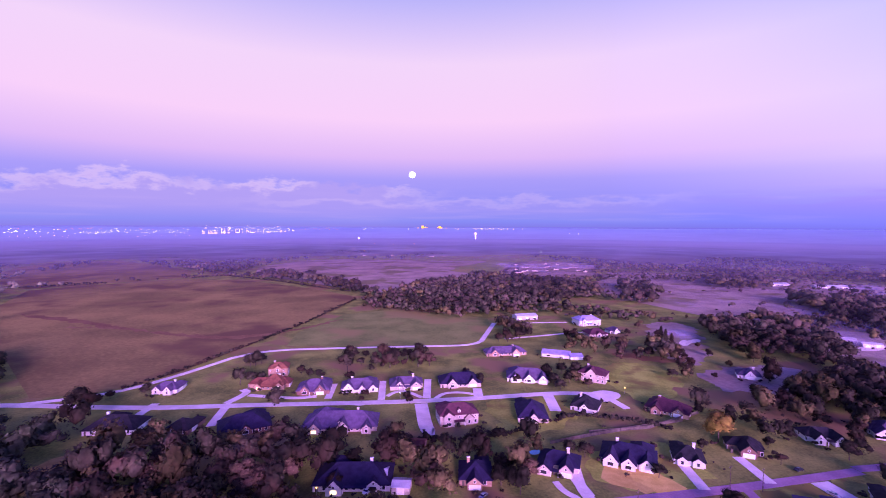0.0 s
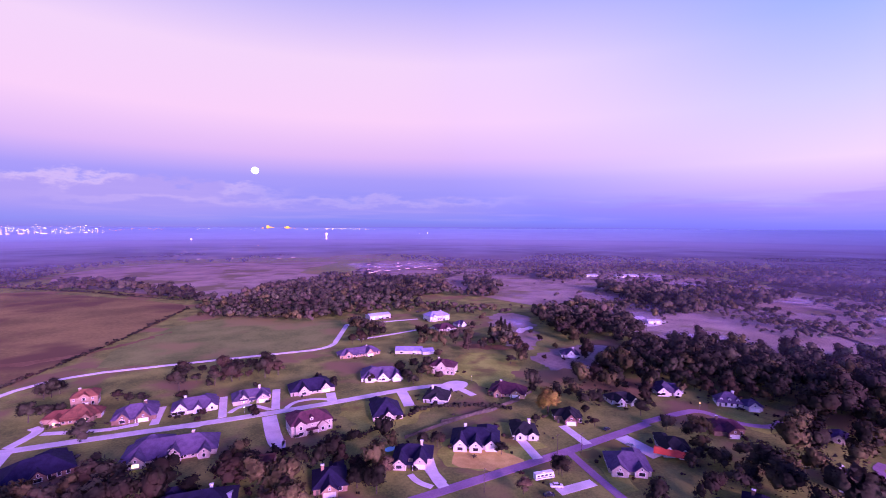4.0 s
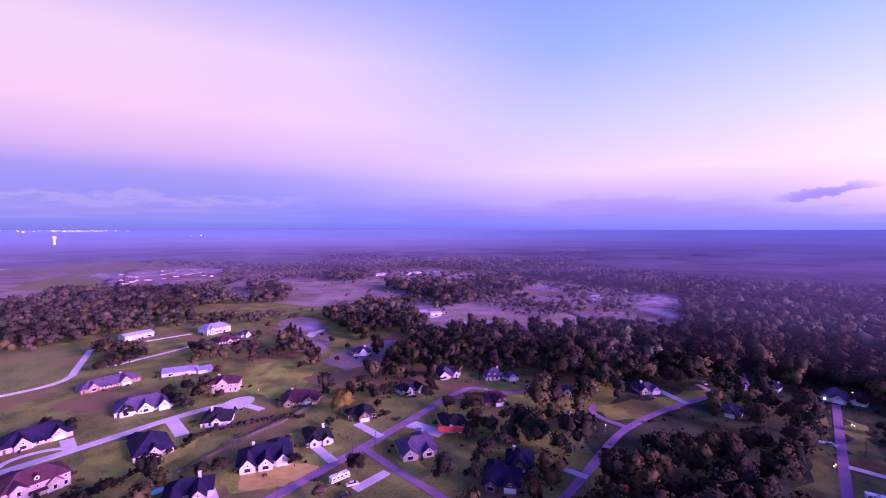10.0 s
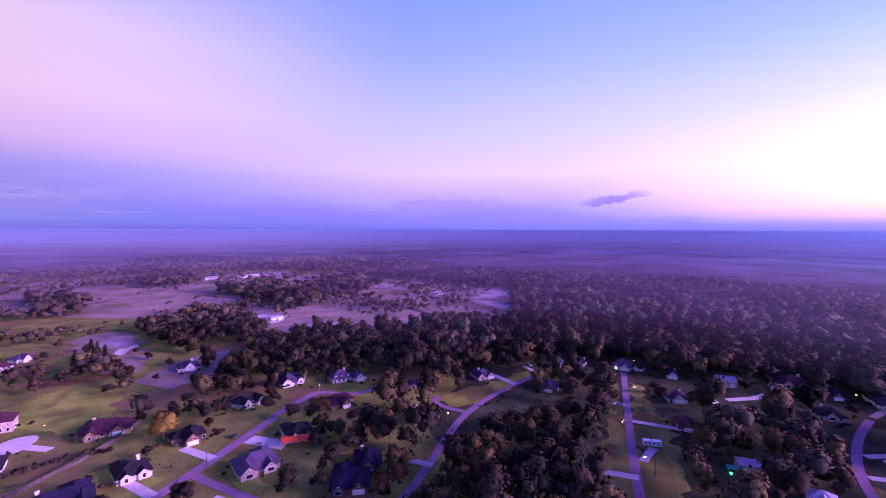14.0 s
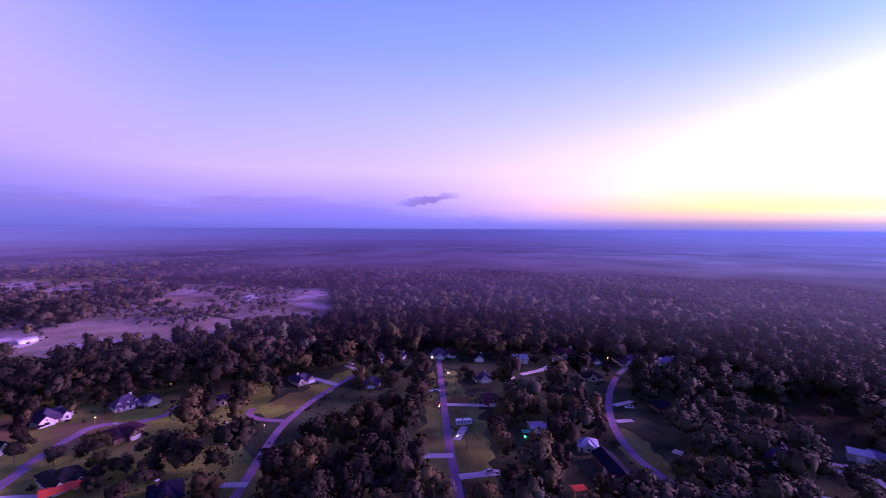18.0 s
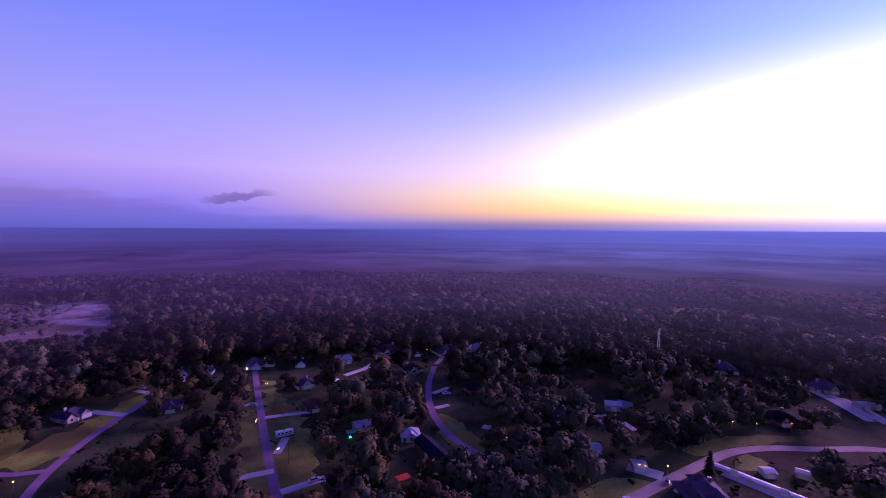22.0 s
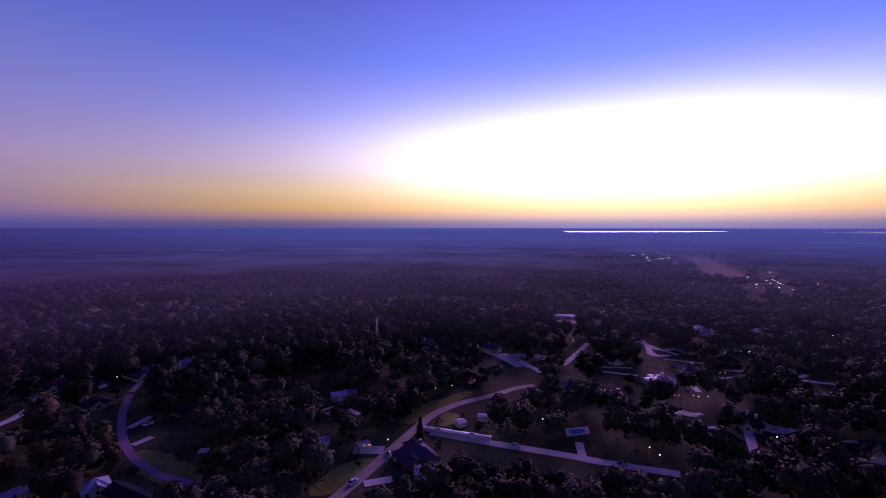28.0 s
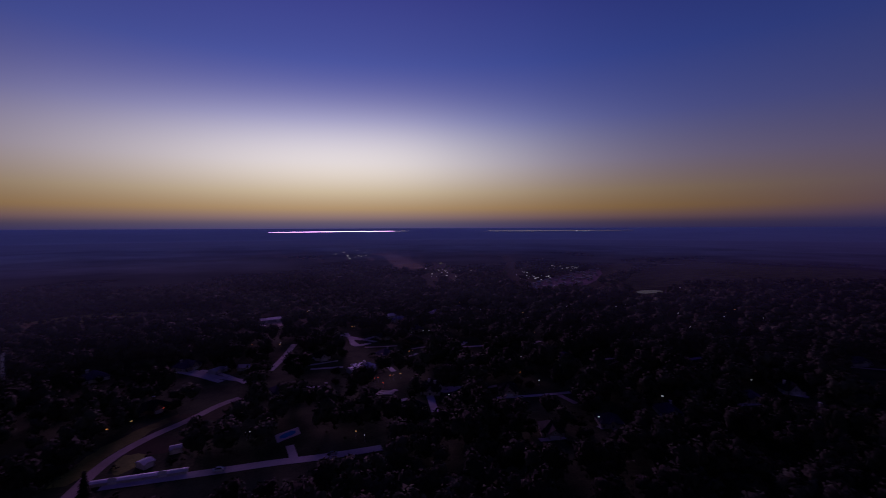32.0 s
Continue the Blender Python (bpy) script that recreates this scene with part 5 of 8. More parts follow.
HOMES.append(house(59.6, -344, -186.7, 12.3, 12.0, 1, 1, "lavender", "white", "dim single-storey house among dark trees"))
HOMES.append(house(53.7, -526.8, -190.9, 13.8, 12.0, 1, 1, "lavender", "white", "dim single-storey house among dark trees"))
patch("bare_soil", [(227.3, 430.1), (239.2, 441.8), (240.4, 436), (252.7, 445.9), (255, 438.3), (244.7, 427.1), (240.3, 430.2), (228.2, 415.4), (224.8, 420.3)], CONCRETE, "pale sandy bank beside a pond", "bare soil", 0.08, 1, "structure")
patch("lake", [(1512.8, -3760.8), (1163.4, -3933.8), (645.9, -4116.3), (262.8, -4165.4), (360.9, -4113.8), (801.4, -4001.7), (1412.7, -3773.3)], WATER, "thin bright lake at the horizon", "lake", 4, 1, "structure")
patch("lake", [(-150.9, -4099.5), (-930.0, -3990.4), (-924.2, -3965.4), (-493.7, -4040.1)], WATER, "thin bright lake at the horizon", "lake", 4, 1, "structure")
patch("lake", [(-391.4, -4181.8), (-1544.9, -3921.6), (-1661.7, -3851.1), (-1485.8, -3895.1), (-439.7, -4143.1)], WATER, "thin bright lake at the horizon", "lake", 4, 1, "structure")
patch("pool", [(42.5, 217.1), (48.4, 219.2), (47.9, 214.1), (43, 212.8)], POOL, "small blue swimming pool", "pool", 0.14, 2, "structure")
patch("pool", [(183.9, 60.9), (188.7, 57), (183.6, 54.2), (178.7, 58.4)], POOL, "small blue swimming pool", "pool", 0.14, 2, "structure")
patch("pool_deck", [(90.2, -234.4), (80.9, -244.7), (76.9, -236.2), (85.6, -225.7)], CONCRETE, "pale concrete deck round a pool", "deck", 0.1, 0, "structure")
OPEN.append([(93.9, -236.6), (77.7, -251.4), (65.7, -221.7), (80.9, -207.7)])
patch("pool", [(87.8, -233.8), (81.8, -241.2), (79.3, -236.5), (85.2, -229.3)], POOL, "small blue swimming pool in a yard", "pool", 0.14, 1, "structure")
patch("pool", [(-19.3, -288), (-22.6, -293.4), (-22.9, -284.3), (-19.1, -279.2)], POOL, "small blue swimming pool in a yard", "pool", 0.14, 1, "structure")
WOODS.append([(-110.6, 610.9), (-81.7, 776.5), (7.7, 919.4), (147.9, 986.5), (251.3, 914.7), (246, 730.2), (227, 587.2), (217.4, 505.4), (209.7, 454.8), (190.8, 508.3), (149.7, 541), (83.2, 549.5), (11.9, 540.7), (-30.7, 561)])
WOODS.append([(241.1, 450.7), (318.4, 536.7), (382.8, 532.8), (388.9, 438.7), (334.1, 362.9), (277.8, 349), (244.1, 376.5)])
WOODS.append([(240.3, 294.4), (301.3, 327), (359.4, 325.4), (406.5, 261.8), (515.7, 188.3), (342.3, 123.5), (299.3, 144.9), (289, 192.5), (269.5, 233.3), (239.8, 259.8)])
WOODS.append([(-836.7, 1224.2), (-1038.7, 1710), (-821.7, 1799), (-488.4, 1279.1), (-492.1, 1019.5), (-689.1, 1133)])
WOODS.append([(-919, 931.4), (-1110.5, 1440.1), (-1028.9, 1351.7), (-864.1, 875.5)])
WOODS.append([(-453.2, 963.6), (-415.4, 1087.6), (-144, 796), (-128.7, 711.2), (-238.7, 847.7)])
WOODS.append([(271.7, 672.6), (307.9, 644.2), (325.4, 676.5), (290.0, 705.2)])
WOODS.append([(169.0, 559.5), (207.3, 532.2), (244.1, 527.7), (262, 560), (223.3, 580), (182.8, 598)])
WOODS.append([(185.7, 431.6), (231.2, 510.6), (238.2, 452), (192.9, 371.7), (170.3, 376.1)])
WOODS.append([(495.9, 539.8), (593.4, 563.2), (523, 446.1), (432.8, 419.3)])
WOODS.append([(80.4, 599.1), (130.3, 637.5), (93, 457.1), (61.9, 463.8), (63.6, 519.1)])
WOODS.append([(-599.2, 2133.2), (-59.3, 1982.6), (354.9, 2384), (279.4, 1874.6), (-50.1, 1678.3), (-405.2, 1755.6)])
OPEN.append([(185.3, -237.2), (180.6, -240.7), (157.8, -211), (162.6, -207.5)])
OPEN.append([(206.6, -106.1), (202.9, -108.2), (185.1, -98.7), (188.9, -96.5)])
OPEN.append([(161.8, -153.7), (158, -156.2), (143, -141.5), (146.9, -139)])
OPEN.append([(172.6, -266.2), (167.7, -270.2), (145.6, -235.4), (150.5, -231.5)])
OPEN.append([(158.3, -416.8), (151.9, -422.7), (126.3, -353.3), (132.3, -347.8)])
OPEN.append([(52, -318), (48.1, -322.1), (42.1, -285.5), (46, -281.4)])
OPEN.append([(42.2, -324.6), (38.3, -328.8), (33.4, -291.7), (37.3, -287.6)])
OPEN.append([(33.3, -389.9), (28.8, -394.8), (24.5, -344.6), (29, -339.8)])
OPEN.append([(48.7, -233.1), (45.5, -236.3), (41, -215.1), (44.3, -211.8)])
OPEN.append([(106.3, -231.4), (102.5, -234.7), (91.4, -210.3), (95.3, -206.9)])
OPEN.append([(1.7, -1107), (-10.6, -1119.2), (-9.2, -813), (0.9, -802.9)])
OPEN.append([(186.2, -590.3), (177.7, -598.6), (139.5, -473.2), (147.2, -465.9)])
OPEN.append([(106, -493.6), (99.4, -500.3), (81.7, -414.8), (87.8, -408.6)])
OPEN.append([(24.9, -470.4), (19.6, -476.2), (16, -407), (21.2, -401.4)])
OPEN.append([(44.4, -1017.8), (33.1, -1030.9), (22.9, -756.8), (32.3, -746.3)])
OPEN.append([(103, -237.1), (98.3, -236.6), (88.5, -213.2), (93.4, -213.6)])
OPEN.append([(43.8, -230.2), (39.2, -230), (35.3, -207.3), (39.9, -207.6)])
OPEN.append([(46, -311.8), (39.9, -311.6), (34.7, -271.7), (40.6, -272)])
OPEN.append([(24.4, -380.9), (17, -381.1), (14, -323.4), (21.3, -323.3)])
OPEN.append([(178.4, -248.7), (173.4, -248), (156.4, -223.4), (161.4, -224)])
OPEN.append([(-45.5, -308.2), (-51.7, -308.1), (-45.6, -269), (-39.3, -269.1)])
OPEN.append([(-85.7, -252.6), (-90.9, -252.6), (-81.6, -225.6), (-76.4, -225.6)])
OPEN.append([(-143.8, -234.1), (-148.5, -234), (-134.2, -210.6), (-129.4, -210.6)])
OPEN.append([(-136.9, -284.7), (-142.8, -284.6), (-126.4, -250.8), (-120.6, -251)])
OPEN.append([(-176.5, -189.3), (-180.5, -189.6), (-166.2, -173.9), (-161.9, -173.6)])
OPEN.append([(-93.7, -432.6), (-102.4, -432.4), (-85.9, -359.8), (-77.7, -359.9)])
OPEN.append([(-104.7, -432.5), (-113.4, -432.3), (-94.9, -359.8), (-86.7, -359.8)])
OPEN.append([(-234, -626), (-246.6, -625.8), (-192.1, -485.1), (-181.2, -485.3)])
OPEN.append([(-287.2, -639), (-299.9, -638.8), (-232.6, -493), (-221.4, -493.1)])
OPEN.append([(-294.7, -574.7), (-306.2, -574.5), (-242.8, -453.7), (-232.6, -453.8)])
OPEN.append([(-355.7, -573.7), (-367.1, -573.5), (-291.2, -453), (-281, -453.2)])
OPEN.append([(-337.2, -393.9), (-345.2, -393.8), (-292.6, -332.7), (-285.1, -332.7)])
OPEN.append([(-226.8, -318.2), (-233.2, -318.2), (-203.6, -276.8), (-197.3, -276.8)])
OPEN.append([(-0.3, -287.6), (-6.1, -287.5), (-5.8, -253.1), (0.1, -253.2)])
OPEN.append([(-61.1, -375.9), (-68.7, -375.9), (-58.9, -319.6), (-51.6, -319.6)])
OPEN.append([(186.9, -601.4), (176.7, -608.4), (137, -474.1), (145.9, -468.1)])
OPEN.append([(159.9, -423.8), (152.3, -428.6), (125.5, -355), (132.6, -350.5)])
OPEN.append([(104.4, -497), (96.4, -502.8), (78.2, -411.5), (85.6, -406.2)])
OPEN.append([(66.6, -548.5), (58.6, -554.6), (46.8, -450.5), (54.2, -445)])
OPEN.append([(30.9, -391.9), (25.1, -396.3), (21, -341.4), (26.6, -337.1)])
OPEN.append([(50.4, -320.4), (45.5, -323.9), (39.5, -284.2), (44.3, -280.7)])
OPEN.append([(39.7, -325.8), (35, -329.4), (30.2, -289.3), (35, -285.7)])
OPEN.append([(35, -329.4), (30.1, -333.1), (26, -292.5), (30.8, -288.9)])
OPEN.append([(36.6, -460.7), (29.9, -466), (24.4, -391.9), (30.8, -387)])
OPEN.append([(19.8, -473.9), (13.1, -479.3), (10.3, -403), (16.7, -398)])
OPEN.append([(-18.5, -655.5), (-27.6, -662.1), (-23.1, -530.8), (-14.9, -524.9)])
OPEN.append([(-78.9, -452.5), (-84.6, -456.7), (-74.1, -396), (-68.5, -392)])
OPEN.append([(-90.5, -459.5), (-96.1, -463.5), (-84, -402.2), (-78.6, -398.3)])
OPEN.append([(-51.2, -392.6), (-56.3, -396.2), (-50.1, -348.1), (-45.1, -344.5)])
OPEN.append([(-54.2, -331.4), (-58.3, -334.5), (-52.9, -300.3), (-48.6, -297.2)])
OPEN.append([(35.7, -1034.7), (21.2, -1046.9), (13.7, -743.7), (25.3, -734.3)])
OPEN.append([(23.7, -1034.1), (9.2, -1046.2), (5.3, -745.2), (16.8, -735.8)])
OPEN.append([(-4.5, -1125), (-20.3, -1136.2), (-15.7, -794.6), (-3.3, -785.7)])
OPEN.append([(-15.4, -1132.8), (-31.2, -1143.9), (-23.3, -800), (-10.9, -791.1)])
OPEN.append([(-176.1, -1592.2), (-196.6, -1606.3), (-127.9, -1030.2), (-113.2, -1019.7)])
OPEN.append([(-231.6, -1348.3), (-248, -1359.8), (-172.6, -937.2), (-159.8, -928.1)])
OPEN.append([(-352.2, -1655), (-371.6, -1668.5), (-244.2, -1088), (-229.9, -1077.8)])
OPEN.append([(-98.3, -575.1), (-105.5, -580.3), (-89.1, -485.9), (-82.4, -481.1)])
OPEN.append([(105.6, -233.6), (101.1, -236.2), (89.9, -210.9), (94.4, -208.3)])
OPEN.append([(-29.5, -643.7), (-42.5, -643.5), (-33.3, -495.7), (-22.1, -495.9)])
OPEN.append([(-43.9, -607.3), (-56.2, -607), (-44.4, -473.7), (-33.7, -473.9)])
OPEN.append([(-116.6, -555.3), (-127.8, -555.1), (-102.4, -441.4), (-92.3, -441.5)])
OPEN.append([(-167.6, -631.8), (-180.3, -631.6), (-140.3, -488.6), (-129.3, -488.7)])
OPEN.append([(-252, -639.6), (-264.8, -639.5), (-205.4, -493.3), (-194.1, -493.5)])
OPEN.append([(-281, -575), (-292.5, -574.7), (-232.1, -453.8), (-221.7, -453.9)])
OPEN.append([(-266.6, -492.6), (-276.4, -492.4), (-225.9, -400.7), (-216.8, -400.8)])
OPEN.append([(-339.4, -551.8), (-350.4, -551.6), (-280.2, -439.2), (-270.3, -439.3)])
OPEN.append([(-384.1, -601.4), (-396.1, -601.2), (-311.1, -470.3), (-300.4, -470.4)])
OPEN.append([(-380.4, -540.7), (-391.2, -540.6), (-314, -432.2), (-304.2, -432.2)])
OPEN.append([(-64.3, -316), (-70.7, -315.9), (-62, -275), (-55.6, -275)])
OPEN.append([(-169.8, -289.3), (-175.5, -289.3), (-155.2, -254.5), (-149.3, -254.6)])
OPEN.append([(-215.6, -317.1), (-221.9, -317), (-193.9, -275.8), (-187.6, -275.9)])
OPEN.append([(-846.7, -1010.9), (-866.4, -1010.2), (-593.8, -689.8), (-578.4, -690.1)])
OPEN.append([(-167.6, -1096.7), (-189.5, -1096), (-127.1, -728.6), (-110.6, -728.9)])
OPEN.append([(-228.6, -1660.9), (-261.6, -1659.3), (-150, -942.2), (-128.7, -942.8)])
OPEN.append([(-431.2, -834.6), (-447.8, -834.3), (-324.8, -602.4), (-311.2, -602.7)])
OPEN.append([(-562.6, 2439.1), (49.3, 2365.6), (33.4, 1591.1), (-283.8, 1571.7)])
patch("yard", [(-153.7, -875.5), (-423.7, -1228), (-356, -1001.9), (-210.8, -745.7), (-147.6, -734.3)], ASPHALT, "dull asphalt yard with rows of trailers", "yard", 0.2, 1, "structure")
patch("field", [(302.6, -1849.5), (213.7, -1901.5), (52.1, -1278.5), (62, -1204.5), (131.3, -1232.4)], FIELD, "long dry field beyond the wood", "field", 0.2, 1, "structure")
patch("field", [(-448.8, -1301.2), (-740.5, -1575.2), (-862.6, -1285.1), (-1101.1, -1120.4), (-878.3, -892.6), (-521.9, -893.1), (-276.1, -744.3)], GARDEN, "broad dim reddish field", "field", 0.2, 1, "structure")
OPEN.append([(-153.7, -875.5), (-423.7, -1228), (-740.5, -1575.2), (-862.6, -1285.1), (-1101.1, -1120.4), (-835.9, -849.4), (-496.6, -849.5), (-271.5, -731.8), (-145.1, -722.1)])
OPEN.append([(315.9, -1930.3), (223.1, -1985), (44.2, -1248.2), (64.9, -1141.5), (134, -1196.1)])
patch("field", [(510.3, -466.8), (471.5, -574.1), (380.3, -597.4), (355, -567.9), (421, -513.1), (465.6, -435.5)], GRASS, "thin dull clearing in the dark wood", "field", 0.2, 1, "structure")
OPEN.append([(529, -473.2), (486.1, -591.7), (388.4, -620.6), (340.6, -554.3), (404.8, -493.3), (449.5, -411.5)])
patch("pond", [(-332.9, -776.6), (-378.9, -782.6), (-366.3, -748.8), (-317.9, -737.1)], WATER, "small bright pond beyond the trees", "pond", 0.3, 1, "structure")
OPEN.append([(-337.3, -813.2), (-408.1, -811.5), (-319.2, -633.8), (-263.6, -634.8)])
patch("pond", [(28.9, -1445.4), (6.3, -1444.8), (3.4, -1353.1), (19.8, -1356.6)], WATER, "small bright pond beyond the trees", "pond", 0.3, 1, "structure")
OPEN.append([(39.4, -1500.9), (-6.6, -1539.7), (-5.6, -1176.4), (29.5, -1147.6)])
WOODS.append([(-1608.2, -2855.4), (-1586, -2667.2), (-530.5, -1158.1), (-301.3, -798.9), (-271.3, -799.7), (-500.7, -1191.2)])
THIN.append([(420.9, 1199.1), (574.3, 1061.2), (866.3, 913.8), (856.7, 551.1), (757.9, 229.2), (518.8, 159.6), (440.2, 185.4), (373, 281.7), (321.6, 340.8), (331.9, 578.6), (261.1, 732.5)])
patch("field", [(420.9, 1199.1), (574.3, 1061.2), (866.3, 913.8), (856.7, 551.1), (757.9, 229.2), (518.8, 159.6), (440.2, 185.4), (373, 281.7), (321.6, 340.8), (331.9, 578.6), (261.1, 732.5)], MEADOW, "pale misty meadow with scattered trees", "field", 0.04, 1, "structure", rag=26.0)
THIN.append([(304.5, 999.1), (591.6, 942.6), (743.4, 791.5), (802.6, 473.4), (891, 328.5), (602, 220.5), (460.8, 270.1), (315.7, 334.7), (307.6, 474.9), (252.5, 652.7)])
THIN.append([(228.1, 512.2), (320.9, 468.8), (301.3, 327), (234.5, 280.4), (166.4, 256.1), (164.8, 312.5), (167.5, 389.2)])
THIN.append([(122.4, 985.5), (222.7, 1491.6), (478.1, 1427.7), (321.2, 922.4)])
patch("field", [(122.4, 985.5), (222.7, 1491.6), (478.1, 1427.7), (321.2, 922.4)], MEADOW, "pale misty meadow with scattered trees", "field", 0.04, 1, "structure", rag=26.0)
OPEN.append([(-179, 177.5), (-187.4, 217.4), (-160.4, 214.8), (-152.5, 176.1)])
OPEN.append([(-34.3, 290.3), (26.3, 296.2), (82.6, 294), (67.1, 236.8), (-24, 227.7)])
ribbon("driveway", [(-34.2, -286.3), (-64.4, -291.1), (-84.3, -295.9)], 3.6, CONCRETE, "pale concrete drive between dark gardens", "driveway")
OPEN.append([(-34.8, -291.2), (-65.5, -296.1), (-85.9, -301.2), (-73.7, -258.2), (-56.4, -254.4), (-30, -250.8)])
ribbon("driveway", [(-84.8, -242.4), (-99.3, -249.6)], 4.6, CONCRETE, "pale concrete drive between dark gardens", "driveway")
OPEN.append([(-86, -246.1), (-100.7, -253.3), (-88.5, -221.9), (-75.8, -216.4)])
ribbon("driveway", [(-117.2, -254), (-140.8, -259.3)], 3.6, GRAVEL, "pale gravel drive between dark gardens", "driveway")
OPEN.append([(-119, -257.9), (-143, -263.3), (-125, -229.7), (-104.3, -225.5)])
ribbon("driveway", [(-180.6, -273.3), (-201.5, -276.7)], 3.6, CONCRETE, "pale concrete drive between dark gardens", "driveway")
OPEN.append([(-183.6, -277.8), (-204.9, -281.4), (-177.6, -243.3), (-159.5, -240.7)])
ribbon("driveway", [(-223.9, -293.9), (-235, -285.9)], 4.6, CONCRETE, "pale concrete drive between dark gardens", "driveway")
OPEN.append([(-227.8, -299.1), (-239, -290.7), (-206.3, -250.4), (-195.9, -256.6)])
ribbon("driveway", [(-314.3, -349.5), (-338, -340.5)], 3.6, GRAVEL, "pale gravel drive between dark gardens", "driveway")
OPEN.append([(-320.8, -356.7), (-344.7, -347.4), (-290.5, -292), (-268.9, -298.3)])
ribbon("driveway", [(-49.2, -228.3), (-63.2, -231.3)], 3.6, CONCRETE, "pale concrete drive between dark gardens", "driveway")
OPEN.append([(-49.8, -231.3), (-64.1, -234.5), (-56.8, -207.3), (-44.3, -204.8)])
ribbon("driveway", [(110.1, -461.9), (66.1, -430.9)], 4.6, CONCRETE, "pale concrete drive between dark gardens", "driveway")
OPEN.append([(113.1, -474.6), (67.7, -442), (54.8, -356), (95.2, -398.2)])
ribbon("driveway", [(72.9, -410.6), (43.9, -416)], 3.6, GRAVEL, "pale gravel drive between dark gardens", "driveway")
OPEN.append([(74.6, -420.7), (44.9, -426.3), (36.7, -345.6), (60.9, -342.1)])
ribbon("driveway", [(104.3, -346.7), (80.2, -352.4)], 3.6, CONCRETE, "pale concrete drive between dark gardens", "driveway")
OPEN.append([(106.3, -353.8), (81.7, -359.8), (68.6, -300.6), (89.6, -296.7)])
ribbon("driveway", [(-17.8, -410.6), (-39.1, -416.4)], 4.6, CONCRETE, "pale concrete drive between dark gardens", "driveway")
OPEN.append([(-18.2, -420.6), (-40.1, -426.7), (-32.5, -345.8), (-14.7, -341.7)])
ribbon("driveway", [(-75.5, -291), (-82.4, -276.7)], 3.6, GRAVEL, "pale gravel drive between dark gardens", "driveway")
OPEN.append([(-76.8, -296.1), (-83.8, -281.3), (-72.6, -243.3), (-66.1, -254.3)])
ribbon("driveway", [(-117.9, -365.7), (-144.6, -375)], 3.6, CONCRETE, "pale concrete drive between dark gardens", "driveway")
OPEN.append([(-120.4, -373.7), (-147.8, -383.5), (-122.4, -316.7), (-100.1, -309.9)])
ribbon("driveway", [(-191.7, -364.9), (-222.2, -377.6)], 4.6, CONCRETE, "pale concrete drive between dark gardens", "driveway")
OPEN.append([(-195.9, -372.9), (-227.1, -386.1), (-187.8, -318.5), (-162.9, -309.4)])
ribbon("driveway", [(-217.1, -248.8), (-232.1, -244.4)], 3.6, GRAVEL, "pale gravel drive between dark gardens", "driveway")
OPEN.append([(-220.3, -252.5), (-235.4, -247.9), (-207.5, -218), (-193.7, -221.4)])
ribbon("driveway", [(42.4, -272.9), (23.5, -285.3)], 3.6, CONCRETE, "pale concrete drive between dark gardens", "driveway")
OPEN.append([(43, -277.3), (23.8, -290.2), (20.7, -250), (37.4, -240.4)])
ribbon("driveway", [(9.5, -291.3), (5.4, -264.2)], 4.6, CONCRETE, "pale concrete drive between dark gardens", "driveway")
OPEN.append([(9.7, -296.4), (5.5, -268.4), (4.9, -233.5), (8.4, -254.6)])
ribbon("driveway", [(104, -305.4), (86.7, -308)], 3.2, CONCRETE, "pale concrete drive between dark gardens", "driveway")
OPEN.append([(105.9, -311), (88.2, -313.3), (78.4, -279.2), (93.8, -276.1)])
ribbon("driveway", [(102.3, -467.8), (82.1, -414.5), (70.1, -426.5)], 4, CONCRETE, "pale concrete drive between dark gardens", "driveway")
OPEN.append([(105, -479.6), (83.8, -423.6), (71.7, -435.9), (61.9, -377.9), (72.4, -367.2), (88.9, -407.6)])
ribbon("driveway", [(50.7, -295.7), (33.6, -295.3)], 4.8, CONCRETE, "pale concrete drive between dark gardens", "driveway")
OPEN.append([(51.5, -300.2), (34.1, -299.6), (30.8, -271.9), (46.2, -271)])
ribbon("driveway", [(31.4, -378.3), (23.2, -390.1)], 3.2, CONCRETE, "pale concrete drive between dark gardens", "driveway")
OPEN.append([(32, -385.2), (23.7, -397.2), (20.6, -352.3), (28.1, -341.9)])
ribbon("driveway", [(-5.3, -449.2), (-10.9, -423.1)], 4, CONCRETE, "pale concrete drive between dark gardens", "driveway")
OPEN.append([(-5.3, -457.9), (-11, -430.7), (-10.2, -382.3), (-5.1, -402.9)])
ribbon("driveway", [(3.9, -302.9), (-6.7, -305.7)], 4.8, CONCRETE, "pale concrete drive between dark gardens", "driveway")
OPEN.append([(3.9, -307), (-6.8, -309.7), (-6.5, -283.6), (3.4, -280.4)])
ribbon("driveway", [(112.4, -354.7), (88, -369)], 3.2, CONCRETE, "pale concrete drive between dark gardens", "driveway")
OPEN.append([(114.8, -362.1), (89.8, -376.5), (78.4, -329.9), (100.1, -316.5)])
ribbon("driveway", [(43.5, -351.3), (38.6, -340.7)], 4, CONCRETE, "pale concrete drive between dark gardens", "driveway")
OPEN.append([(44.2, -357.5), (39.3, -346.4), (34.8, -310), (39.2, -318.5)])
ribbon("driveway", [(225.6, -103.1), (222.4, -106.6)], 4.8, CONCRETE, "pale concrete drive between dark gardens", "driveway")
OPEN.append([(228.4, -104.5), (225.2, -108.1), (207.1, -99.1), (210.2, -96)])
